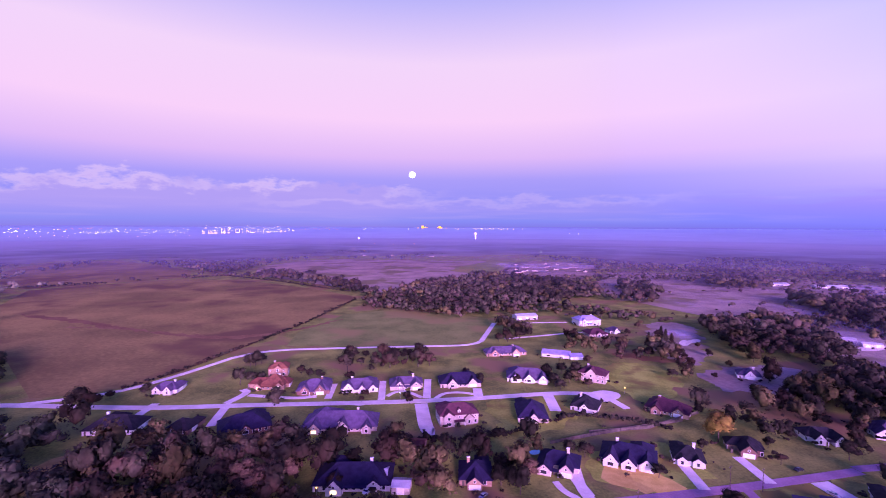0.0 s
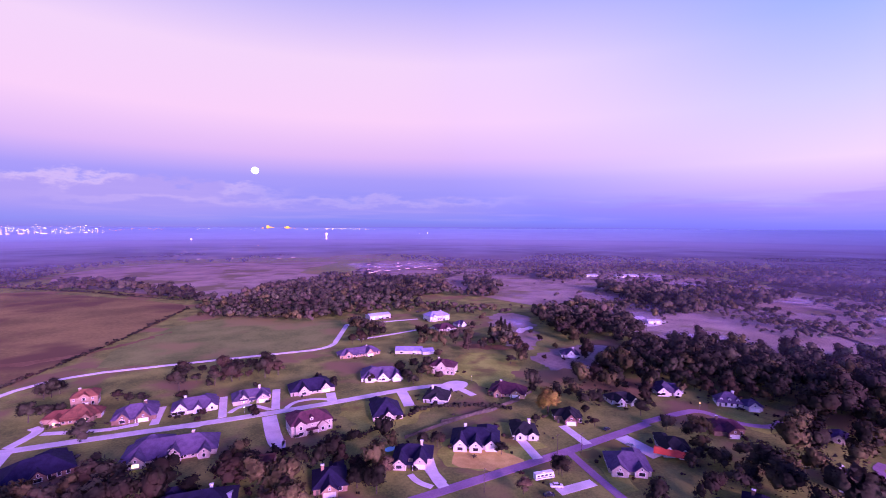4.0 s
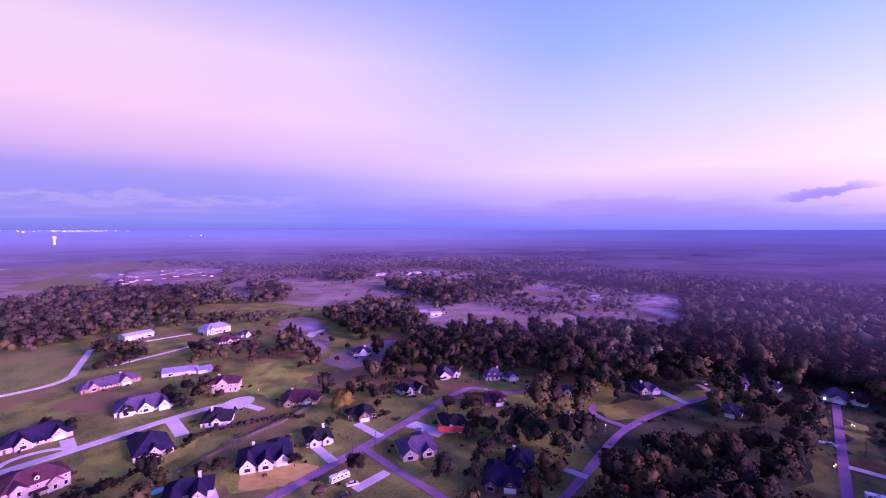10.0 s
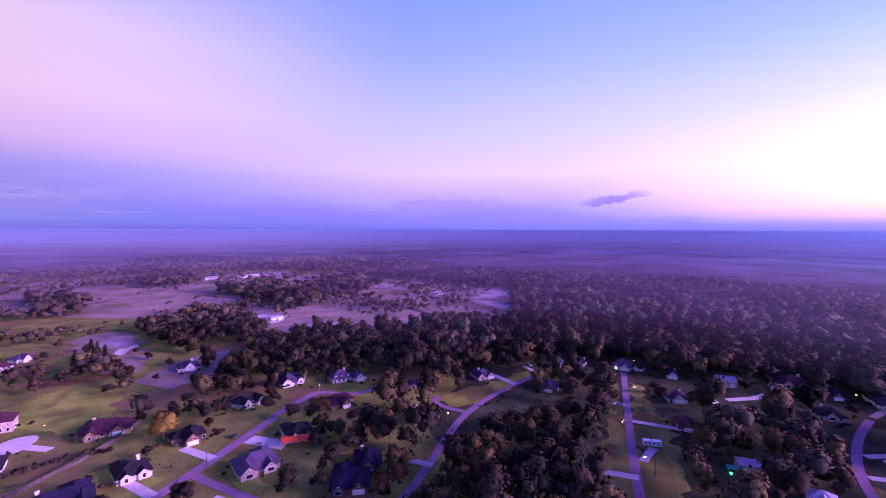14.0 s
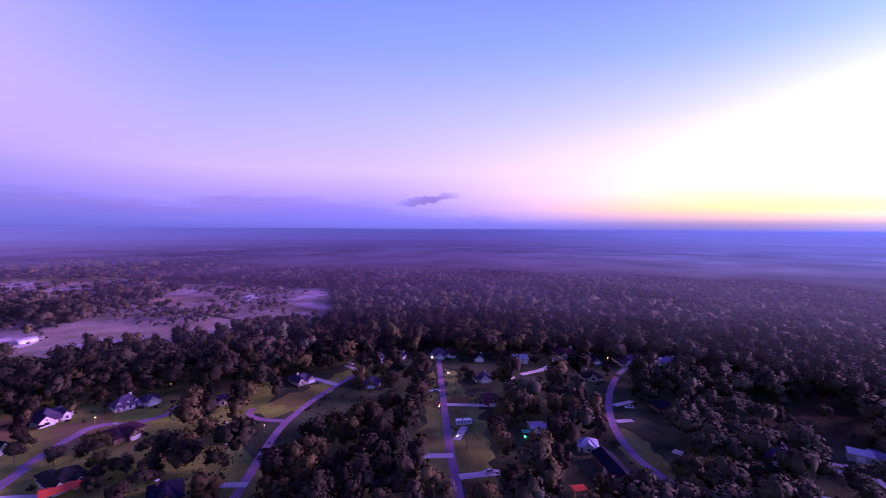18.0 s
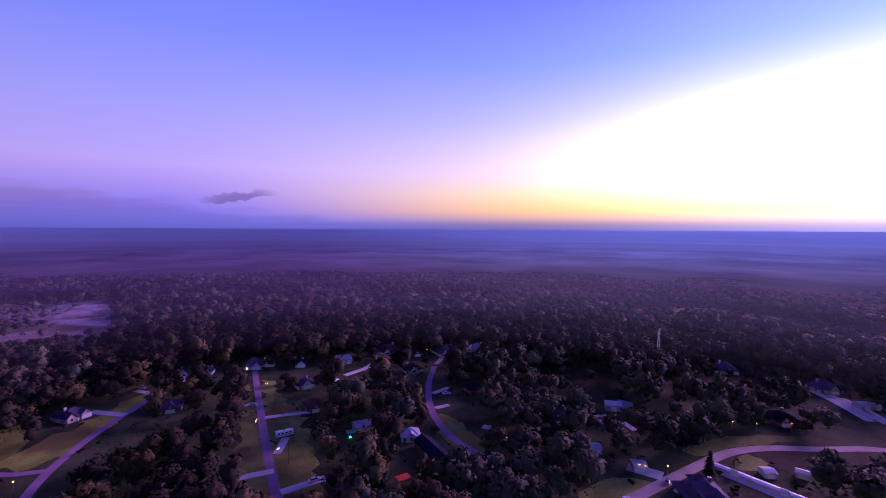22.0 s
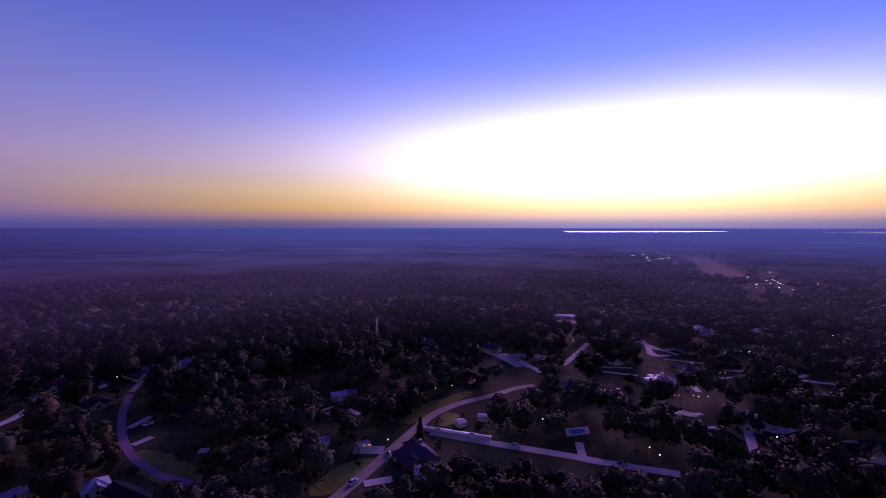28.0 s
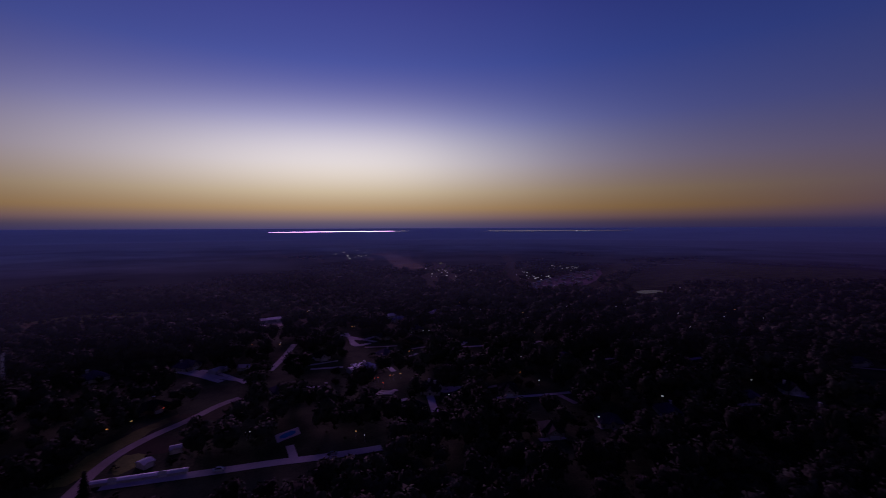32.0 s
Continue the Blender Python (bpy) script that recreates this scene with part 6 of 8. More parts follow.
ribbon("driveway", [(188.7, -345), (167, -335.5), (141.3, -315.7)], 3.6, CONCRETE, "pale concrete drive between dark gardens", "driveway")
OPEN.append([(193.2, -353), (170.7, -343), (144.2, -322.2), (120.7, -269.9), (141.1, -283.3), (158.2, -289.1)])
ribbon("driveway", [(94.3, -446.9), (81.1, -436.6), (69.9, -452.1)], 4.6, CONCRETE, "pale concrete drive between dark gardens", "driveway")
OPEN.append([(96.7, -458.5), (83.1, -447.4), (71.7, -463.5), (57.7, -374.9), (67.2, -363), (77.7, -369.2)])
ribbon("driveway", [(214.9, -535.3), (188.7, -534.5)], 3.6, GRAVEL, "pale gravel drive between dark gardens", "driveway")
OPEN.append([(222.2, -553.6), (195, -552.4), (157.9, -447.8), (179.2, -446.6)])
ribbon("driveway", [(48.9, -293.6), (41.4, -292.9), (32.2, -301.8)], 3.6, CONCRETE, "pale concrete drive between dark gardens", "driveway")
OPEN.append([(49.7, -298.5), (42.1, -297.7), (32.8, -306.7), (28.2, -266), (36.3, -258.3), (42.8, -258.5)])
ribbon("driveway", [(3, -299.1), (-3.4, -297.7), (-10.9, -307.6)], 4.6, CONCRETE, "pale concrete drive between dark gardens", "driveway")
OPEN.append([(3.1, -303.7), (-3.5, -302.1), (-11, -312.2), (-10, -273.7), (-3.3, -265.5), (2.4, -266)])
ribbon("driveway", [(-26.7, -304), (-39.3, -310)], 3.6, GRAVEL, "pale gravel drive between dark gardens", "driveway")
OPEN.append([(-27.1, -308.3), (-39.7, -314.4), (-35.5, -277.8), (-24.3, -272.1)])
ribbon("driveway", [(-73.7, -412.7), (-93.3, -432.1)], 3.6, CONCRETE, "pale concrete drive between dark gardens", "driveway")
OPEN.append([(-74.9, -420), (-95, -439.9), (-81.7, -376.1), (-64.7, -359.8)])
ribbon("driveway", [(-11.7, -433.2), (-14.4, -415.1), (-21, -429.7)], 4.6, CONCRETE, "pale concrete drive between dark gardens", "driveway")
OPEN.append([(-11.8, -442.3), (-14.7, -423.4), (-21.4, -438.4), (-18.3, -367.4), (-12.8, -356.1), (-10.3, -369)])
ribbon("driveway", [(231.3, -170.4), (216.2, -171.1), (214.9, -181.1)], 3.6, GRAVEL, "pale gravel drive between dark gardens", "driveway")
OPEN.append([(234.8, -173), (219.4, -173.6), (218.1, -183.9), (190.8, -160.5), (192.8, -152.2), (205.8, -151.2)])
ribbon("driveway", [(211.9, -182.4), (194.3, -180.2)], 3.6, CONCRETE, "pale concrete drive between dark gardens", "driveway")
OPEN.append([(215.1, -185.2), (197.1, -183), (173.1, -160.4), (188.1, -161.7)])
ribbon("driveway", [(378.8, -156), (367.5, -166.2)], 4.6, CONCRETE, "pale concrete drive between dark gardens", "driveway")
OPEN.append([(385.2, -158.7), (373.9, -169.2), (320.8, -144.6), (331.6, -136.1)])
ribbon("driveway", [(29.6, -405), (14.7, -413.2)], 3.6, GRAVEL, "pale gravel drive between dark gardens", "driveway")
OPEN.append([(30.3, -413.6), (15, -421.8), (12.2, -352), (24.9, -344.7)])
HOMES.append(barn(66.5, -349.8, -147.3, 11.0, 8.0, 2.6, "metal", "white", "pale-roofed low house by a drive", doors=1))
HOMES.append(barn(152.7, -347.4, -173.1, 14.8, 9.0, 2.6, "metal", "sheet", "shed with a striped pale roof by a drive", doors=1))
HOMES.append(house(373.2, -164.5, -141.4, 14.0, 12.0, 1, 2, "lavender", "white", "dim house with a pale metal roof in dark trees"))
HOMES.append(barn(222.6, -197.7, -153.8, 8.2, 7.0, 2.6, "lavender", "white", "small shed with a lavender metal roof", doors=1))
patch("weeds", [(-529.4, 556.1), (-447.9, 534.1), (-347.2, 487.2), (-271.1, 452.3), (-331.2, 468.7), (-429.4, 512), (-506, 538.4)], WEEDS, "strip of reddish weeds across the pasture", "weeds", 0.09, 1, "structure", rag=6.0)
patch("yard", [(219.8, -532.3), (199.4, -558.6), (182.8, -538.4), (182.6, -498.6), (200.3, -499)], GRAVEL, "pale gravel yard before a long building", "yard", 0.1, 1, "structure", rag=6.0)
OPEN.append([(231.4, -552.8), (192.4, -577.6), (154.8, -465.3), (185.3, -445.9)])
GLADES.append([(267, 525.5), (312.5, 547.7), (261.7, 437.4), (249.5, 365.4), (308.8, 379.5), (279.5, 340.5), (218.7, 311.9), (185.3, 267.4), (158, 267.5), (189.9, 350.6)])
OPEN.append([(267, 525.5), (312.5, 547.7), (261.7, 437.4), (249.5, 365.4), (308.8, 379.5), (279.5, 340.5), (218.7, 311.9), (185.3, 267.4), (158, 267.5), (189.9, 350.6)])
GLADES.append([(422.2, 488), (442.1, 469.6), (385.3, 408.5), (367.8, 418.6)])
patch("bare_soil", [(394.9, 447.1), (414.3, 457.6), (418.8, 448.8), (400, 433.4), (383.3, 431)], CONCRETE, "pale sandy bank beside a pond", "bare soil", 0.08, 2, "structure")
OPEN.append([(152, -186.4), (124.1, -195.8), (81.3, -208.8), (40.2, -220), (29.7, -223.7), (33.7, -206), (57.2, -197.7), (83.9, -189.1), (114.6, -180.9), (141.9, -171.8)])
OPEN.append([(142.7, -134.7), (156.7, -180.7), (166.9, -229.5), (151.9, -275.6), (137.7, -257.4), (149, -210.5), (140.4, -165.8), (131.9, -134.2)])
ribbon("driveway", [(-4, 285.3), (0.7, 294.1), (10.7, 296.1), (20.9, 293.1), (24.9, 286.3)], 3, CONCRETE, "pale concrete driveway beside a house", "driveway")
ribbon("driveway", [(-35.7, 288.1), (-32.2, 295.8), (-24.6, 298.3), (-13, 286.2)], 3, CONCRETE, "pale concrete driveway beside a house", "driveway")
ribbon("driveway", [(49.2, 190.3), (50.6, 183.4), (55.6, 177.8)], 3, CONCRETE, "pale concrete driveway beside a house", "driveway")
HOMES.append(barn(-14.6, 221.4, -8.8, 12.6, 8.0, 2.4, "tile", "brick", "low shed with a terracotta sheet roof", doors=1))
HOMES.append(barn(202.9, -67.2, -170.6, 27.9, 9.0, 3, "blue", "brick", "long low house with a navy roof", doors=1, slope=0.5, category='house'))
OPEN.append([(347.7, 34.5), (353.6, 10.7), (301.4, -0.3), (245.5, -10.6), (202.3, -15), (189.3, -14.3), (180.3, 19.1), (218.1, 22.1), (258.5, 24.1)])
HOMES.append(barn(134.4, -193.1, -162.7, 38, 3.0, 1.3, "metal", "white", "long narrow building with a bright metal roof beside the road", doors=2, slope=0.2))
OPEN.append([(151.1, -188.1), (120.4, -198.4), (110.9, -190.3), (112.3, -180.5), (142, -174.6)])
OPEN.append([(-86.9, 261), (-28.3, 245.1), (-25.1, 205), (-49.6, 207.8), (-76.2, 230.8)])
OPEN.append([(-120.9, 252.3), (-94.9, 261), (-82, 233), (-108.3, 228.9)])
OPEN.append([(152, -186.4), (124.1, -195.8), (81.3, -208.8), (40.2, -220), (29.7, -223.7), (27.3, -214.1), (54.2, -187.5), (78.6, -177.3), (106, -167.3), (132, -161.9)])
WOODS.append([(517.1, 669.6), (644.2, 680.1), (576.4, 553.7), (465.7, 515.9)])
WOODS.append([(722.2, 630.6), (822.5, 620.6), (743.6, 478.4), (627.1, 449.9), (620, 528.9)])
WOODS.append([(506.3, 382.2), (582, 343.9), (543.6, 286), (476.6, 306.5)])
WOODS.append([(554, 962.6), (660.1, 947.6), (586.5, 792.4), (490.4, 801.9)])
WOODS.append([(323.2, 868.7), (371.3, 848.4), (359.9, 726), (306.8, 716.5)])
OPEN.append([(369.3, 4.2), (371.3, -121.6), (331, -109.6), (322.4, -61.9), (325.9, -21.6), (332.1, 3.7)])
OPEN.append([(375.7, 67.7), (371.9, 34.6), (349.2, 32.4), (352.9, 63.7)])


# ---- trees ----
PHI = (1 + 5 ** 0.5) / 2
ICO_V = np.array([(-1, PHI, 0), (1, PHI, 0), (-1, -PHI, 0), (1, -PHI, 0), (0, -1, PHI), (0, 1, PHI), (0, -1, -PHI), (0, 1, -PHI), (PHI, 0, -1), (PHI, 0, 1), (-PHI, 0, -1), (-PHI, 0, 1)]) / math.sqrt(1 + PHI * PHI)
ICO_F = np.array([(i, j, k2) for i in range(12) for j in range(i + 1, 12) for k2 in range(j + 1, 12)
                  if all(abs(np.linalg.norm(ICO_V[a] - ICO_V[b]) - 1.0515) < 0.01 for a, b in ((i, j), (j, k2), (i, k2)))])
flip = np.einsum("ij,ij->i", np.cross(ICO_V[ICO_F[:, 1]] - ICO_V[ICO_F[:, 0]], ICO_V[ICO_F[:, 2]] - ICO_V[ICO_F[:, 0]]), ICO_V[ICO_F].mean(1)) < 0
ICO_F[flip] = ICO_F[flip][:, ::-1]


def finer(v, f):
    """Each triangle in four, on the sphere."""
    v, f, seen = [tuple(a) for a in v], [], {}
    src = FINE_SRC[0]

    def mid(a, b):
        key = (min(a, b), max(a, b))
        if key not in seen:
            m = np.array(v[a]) + np.array(v[b])
            v.append(tuple(m / np.linalg.norm(m)))
            seen[key] = len(v) - 1
        return seen[key]
    for a, b, c in src:
        ab, bc, ca = mid(a, b), mid(b, c), mid(c, a)
        f += [(a, ab, ca), (b, bc, ab), (c, ca, bc), (ab, bc, ca)]
    return np.array(v), np.array(f)


FINE_SRC = [ICO_F]
BALL_V, BALL_F = finer(ICO_V, ICO_F)


def crown(rng, lobes, leaves, leaf, fine=True, tall=1.0, spread=1.0):
    """A crown about 1 m wide and high, its middle at 0: lobes of leaf clumps round small dark cores. Returns vertices, triangles and the soft normals that a mass of small leaves shows."""
    bv, bf = (BALL_V, BALL_F) if fine else (ICO_V, ICO_F)
    vs, fs, ns, n = [], [], [], 0
    flat_by = np.array([1, 1, 0.85 * tall])
    for i in range(lobes):
        a, b = i * 2.4 + rng.uniform(-0.5, 0.5), rng.uniform(-0.7, 0.95)
        r = 0.34 * math.sqrt(max(0.0, 1 - 0.7 * b * b)) * rng.uniform(0.6, 1.1) * spread if i else 0.0
        c = np.array([r * math.cos(a), r * math.sin(a), b * 0.27 * tall if i else 0.05])
        size = rng.uniform(0.14, 0.25) if i else 0.28
        v = bv * size * (0.74 if fine else 0.78 if lobes == 6 else 0.96) * (1 + rng.uniform(-0.22, 0.22, (len(bv), 1))) * flat_by + c
        vs.append(v)
        ns.append(bv * 0.55 + v * 1.5)
        fs.append(bf + n)
        n += len(v)
        m = max(1, int(leaves / lobes * (1.8 if i == 0 else 1)))
        d = rng.normal(size=(m, 3))
        d[:, 2] = np.abs(d[:, 2]) * np.where(rng.uniform(size=m) < 0.25, -1, 1)
        d /= np.linalg.norm(d, axis=1)[:, None]
        p = c + d * size * rng.uniform(0.78, 1.3, (m, 1)) * flat_by
        w = d + 0.42 * rng.normal(size=(m, 3))
        w /= np.linalg.norm(w, axis=1)[:, None]
        u = np.cross(w, rng.normal(size=(m, 3)))
        u /= np.linalg.norm(u, axis=1)[:, None]
        t = np.cross(w, u)
        s1 = leaf * rng.uniform(0.6, 1.5, (m, 1))
        vs.append(np.stack([p - u * s1 - t * s1 * 0.5, p + u * s1 * 0.9 - t * s1 * 0.6, p + t * s1 * 1.1], 1).reshape(-1, 3))
        ns.append(np.repeat(d * 0.55 + p * 1.5 + 0.12 * w, 3, 0))
        fs.append(n + 3 * np.arange(m)[:, None] + np.array([0, 1, 2]))
        n += 3 * m
    ns = np.concatenate(ns) + np.array([0, 0, 0.12])
    return np.concatenate(vs), np.concatenate(fs), ns / np.linalg.norm(ns, axis=1)[:, None]


def tri_mesh(name, v, f, mat, soft=None):
    d = bpy.data.meshes.new(name)
    d.vertices.add(len(v))
    d.vertices.foreach_set("co", np.ascontiguousarray(v, np.float32).ravel())
    d.loops.add(3 * len(f))
    d.loops.foreach_set("vertex_index", np.ascontiguousarray(f, np.int32).ravel())
    d.polygons.add(len(f))
    d.polygons.foreach_set("loop_start", np.arange(0, 3 * len(f), 3, dtype=np.int32))
    d.update(calc_edges=True)
    d.shade_smooth()
    if soft is not None:
        d.normals_split_custom_set_from_vertices(soft)
    d.materials.append(mat)
    return d


rng = np.random.default_rng(5)
NEAR = [crown(rng, 11, 1250, 0.028, True, t, 1.0) for t in (0.9, 1.0, 1.15, 1.0, 0.85, 1.3)]
MID = [crown(rng, 6, 200, 0.046, False, t) for t in (0.9, 1.1, 1.3, 1.6, 1.0, 1.2)]
FAR = [crown(rng, 3, 26, 0.075, False, t, 1.15) for t in (0.8, 0.9, 1.0, 1.2, 1.4)]
VERY_FAR = [crown(rng, 2, 8, 0.12, False, t, 1.2) for t in (0.8, 0.9, 1.1)]


def trunk(seed):
    r = random.Random(seed)
    s = Shape()
    lean = (r.uniform(-0.03, 0.03), r.uniform(-0.03, 0.03), 0.36)
    s.tube((0, 0, -0.02), lean, 0.028, 0.018, 7)
    for i in range(4):
        a = i * 1.6 + r.uniform(-0.4, 0.4)
        s.tube(lean, (lean[0] + 0.2 * math.cos(a), lean[1] + 0.2 * math.sin(a), 0.36 + r.uniform(0.15, 0.3)), 0.013, 0.005, 5)
    return s.data("trunk", BARK)


TRUNKS = [trunk(i) for i in range(4)]
CROWNS = [tri_mesh("crown", v + np.array([0, 0, 0.62]), f, LEAF, s1) for v, f, s1 in NEAR]
def pine_crown():
    """Whorls of drooping boughs, narrowing upwards."""
    g = np.random.default_rng(9)
    vs, fs, n = [], [], 0
    for i in range(420):
        h = g.uniform(0.25, 1.0)
        a, r = g.uniform(0, 6.28), (1.05 - h) * 0.30 * g.uniform(0.3, 1.0)
        c = np.array([r * math.cos(a), r * math.sin(a), h - r * 0.25])
        u = np.array([math.cos(a), math.sin(a), -0.4]) * 0.06
        w = np.array([-math.sin(a), math.cos(a), g.uniform(-0.4, 0.4)]) * 0.045
        vs += [c - u - w * 0.4, c + u * 1.2, c - u + w, c - u * 0.2 - w]
        fs += [(n, n + 1, n + 2), (n, n + 3, n + 1)]
        n += 4
    return tri_mesh("crown", np.array(vs), np.array(fs), LEAF)


PINE = pine_crown()
AUTUMN = tri_mesh("crown", NEAR[1][0] + np.array([0, 0, 0.6]), NEAR[1][1], LEAF_AUTUMN, NEAR[1][2])
OLIVE = tri_mesh("crown", NEAR[2][0] + np.array([0, 0, 0.6]), NEAR[2][1], LEAF_OLIVE, NEAR[2][2])
BROWN = [tri_mesh("crown", NEAR[i][0] + np.array([0, 0, 0.6]), NEAR[i][1], LEAF_BROWN, NEAR[i][2]) for i in (0, 3)]
count = [0]


def tree(x, y, size, crown_mesh=None, label="dark green broadleaf tree with a dense uneven crown"):
    count[0] += 1
    r = random.Random(count[0])
    t = thing("tree", pose(x, y, 0, 0, 0, r.uniform(0, 360)) @ Matrix.Diagonal((size, size, size * r.uniform(0.85, 1.15), 1)), label, "tree", "trees between the houses")
    part("trunk", r.choice(TRUNKS), t)
    part("crown", crown_mesh or r.choice(CROWNS), t)
    return t


def scatter(step, r0, r1, seed):
    """Points on a shaken grid within a ring round the middle."""
    g = np.random.default_rng(seed)
    a = np.arange(-r1, r1, step)
    x, y = [q.ravel() + g.uniform(-0.48, 0.48, len(a) ** 2) * step for q in np.meshgrid(a, a)]
    r = np.hypot(x, y)
    ok = (r > r0) & (r < r1) & ~((np.degrees(np.arctan2(x, y)) % 360 > 235) & (np.degrees(np.arctan2(x, y)) % 360 < 307))
    return x[ok], y[ok], g


def free(x, y, gap, spare=9.5, reach=(1.0, 1.06, 1.12)):
    """True where no road or house is, nor one that a tree there would hide from on high."""
    ok = np.ones(len(x), bool)
    for pts, half in ROADS:
        for far in ((1.0, 1.05, 1.1, 1.15) if half > 2.4 else (1.0, 1.05, 1.1) if half > 2 else (1.0,)):
            for a, b in zip(pts, pts[1:]):
                d = b - a
                q = np.clip(((x * far - a.x) * d.x + (y * far - a.y) * d.y) / max(d.length_squared, 1e-6), 0, 1)
                ok &= np.hypot(x * far - a.x - q * d.x, y * far - a.y - q * d.y) > half + (gap if far == 1 else 2.6)
    for h in HOMES:
        c = h.matrix_basis.translation
        for far in reach:
            ok &= np.hypot(x * far - c.x, y * far - c.y) > spare + gap
    return ok


def opened(x, y):
    hit = np.zeros(len(x), bool)
    for poly in OPEN:
        hit |= inside(x, y, poly)
    return hit


def wooded(x, y):
    hit = np.zeros(len(x), bool)
    for poly in WOODS:
        hit |= inside(x, y, poly)
    return hit


def glade(x, y):
    hit = np.zeros(len(x), bool)
    for poly in GLADES:
        hit |= inside(x, y, poly)
    return hit


def thinned(x, y):
    hit = np.zeros(len(x), bool)
    for poly in THIN:
        hit |= inside(x, y, poly)
    return hit


def clumps(x, y, scale, seed):
    g = np.random.default_rng(seed)
    f = np.zeros(len(x))
    for i in range(6):
        a = g.uniform(0, 6.28)
        f += np.sin((x * math.cos(a) + y * math.sin(a)) / scale * g.uniform(0.6, 1.8) + g.uniform(0, 6.28))
    return f / 6 ** 0.5


def grove(name, x, y, sizes, kinds, mat, seed, label, base=0.62):
    """Many trees joined into one mesh."""
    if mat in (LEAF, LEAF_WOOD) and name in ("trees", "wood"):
        # towards the south foliage takes lighter, greener copies that stand for the light there
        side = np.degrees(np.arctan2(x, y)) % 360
        southern = (side > (92 if mat is LEAF else 55) + (22 if mat is LEAF else 50) * np.random.default_rng(seed + 50).uniform(0, 1, len(x))) & (side < 320)
        if southern.any():
            grove(name, x[southern], y[southern], sizes[southern], kinds, LEAF_SOUTH if mat is LEAF else LEAF_WOOD_SOUTH, seed + 2, "dense trees in the grey-green foliage copy toned for the southern light", base)
            x, y, sizes = x[~southern], y[~southern], sizes[~southern]
        if not len(x):
            return
        pale = np.random.default_rng(seed + 90).uniform(0, 1, len(x)) < (0.30 if name == "trees" else 0.16) + 0.1 * clumps(x, y, 50, seed)
        grove(name, x[pale], y[pale], sizes[pale], kinds, LEAF_OLIVE, seed + 1, "olive-brown broadleaf trees among the darker ones", base)
        x, y, sizes = x[~pale], y[~pale], sizes[~pale]
    g = np.random.default_rng(seed)
    which = g.integers(0, len(kinds), len(x))
    turn = g.uniform(0, 6.28, len(x))
    z = height(np.hypot(x, y))
    sizes = sizes * (1 - z / 110)  # the land is foreshortened where it rises
    vs, fs, ns, n = [], [], [], 0
    for i, (v, f, s1) in enumerate(kinds):
        m = np.nonzero(which == i)[0]
        if not len(m):
            continue
        c, s2 = np.cos(turn[m])[:, None], np.sin(turn[m])[:, None]
        sz = sizes[m][:, None]
        tall = g.uniform(0.85, 1.2, (len(m), 1))
        p = np.stack([(v[:, 0] * c - v[:, 1] * s2) * sz + x[m][:, None], (v[:, 0] * s2 + v[:, 1] * c) * sz + y[m][:, None], (v[:, 2] + base) * sz * tall + z[m][:, None]], 2)
        fs.append((f[None] + (n + len(v) * np.arange(len(m)))[:, None, None]).reshape(-1, 3))
        vs.append(p.reshape(-1, 3))
        ns.append(np.stack([s1[:, 0] * c - s1[:, 1] * s2, s1[:, 0] * s2 + s1[:, 1] * c, s1[:, 2] + 0 * c], 2).reshape(-1, 3))
        n += len(v) * len(m)
    return tagged(new(name, tri_mesh(name, np.concatenate(vs), np.concatenate(fs), mat, np.concatenate(ns))), label, "trees", "", "stuff")


# trees round the houses
x, y, g = scatter(10.0, 130, 518, 11)
az = np.degrees(np.arctan2(x, y)) % 360
r = np.hypot(x, y)
dense = np.where((az > 55) & (az < 333), 0.80, 0.48)
dense = np.where((az > 104) & (az < 333), 0.93, dense)
dense = np.where((az > 40) & (az < 66) & (r < 372), 0.62, dense)
dense = np.where((az > 333) & (r < 243), 0.62, dense)
dense = np.where((az < 55) & (r < 215), 0.5, dense)
dense = dense + 0.25 * clumps(x, y, 35, 3)
deep = wooded(x, y)
dim = (az > 104) & (az < 333)
ok = np.where(dim, free(x, y, 3.0, 5.0, (1.0, 1.05, 1.1)), np.where(az > 43, free(x, y, 3.0, 6.0, (1.0, 1.05, 1.1)), free(x, y, 4.0, 7.0))) & (deep | ~opened(x, y)) & ~glade(x, y) & (g.uniform(0, 1, len(x)) < np.where(deep, 0.95, dense))
x, y, r, az = x[ok], y[ok], r[ok], az[ok]
deep = deep[ok]
size = np.where(deep, g.uniform(11, 18, len(x)), g.uniform(9, 17, len(x)) * np.where(az < 55, 0.8, np.where(az < 114, 1.16, 1.15)))
near = np.argsort(r)[:130]
for i in near:
    u = g.uniform()
    if u < 0.16:
        tree(x[i], y[i], size[i] * 0.9, BROWN[i % 2], "brownish half-bare broadleaf tree")
    else:
        tree(x[i], y[i], size[i])
rest = np.argsort(r)[130:]
inner = rest[deep[rest]]
rest = rest[~deep[rest]]
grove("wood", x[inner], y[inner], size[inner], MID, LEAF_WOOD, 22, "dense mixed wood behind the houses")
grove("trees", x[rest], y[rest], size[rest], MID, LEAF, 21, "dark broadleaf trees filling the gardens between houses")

# scattered trees and bushes on the rough pasture
x, y, g = scatter(11.0, 150, 1000, 19)
hit = np.zeros(len(x), bool)
for poly in ROUGH:
    hit |= inside(x, y, poly)
ok = hit & free(x, y, 3.0, 6.0) & (g.uniform(0, 1, len(x)) < 0.66 + 0.3 * clumps(x, y, 30, 4))
grove("trees", x[ok], y[ok], g.uniform(4, 11, ok.sum()), MID, LEAF, 23, "scattered dark trees and bushes on rough pasture", 0.5)

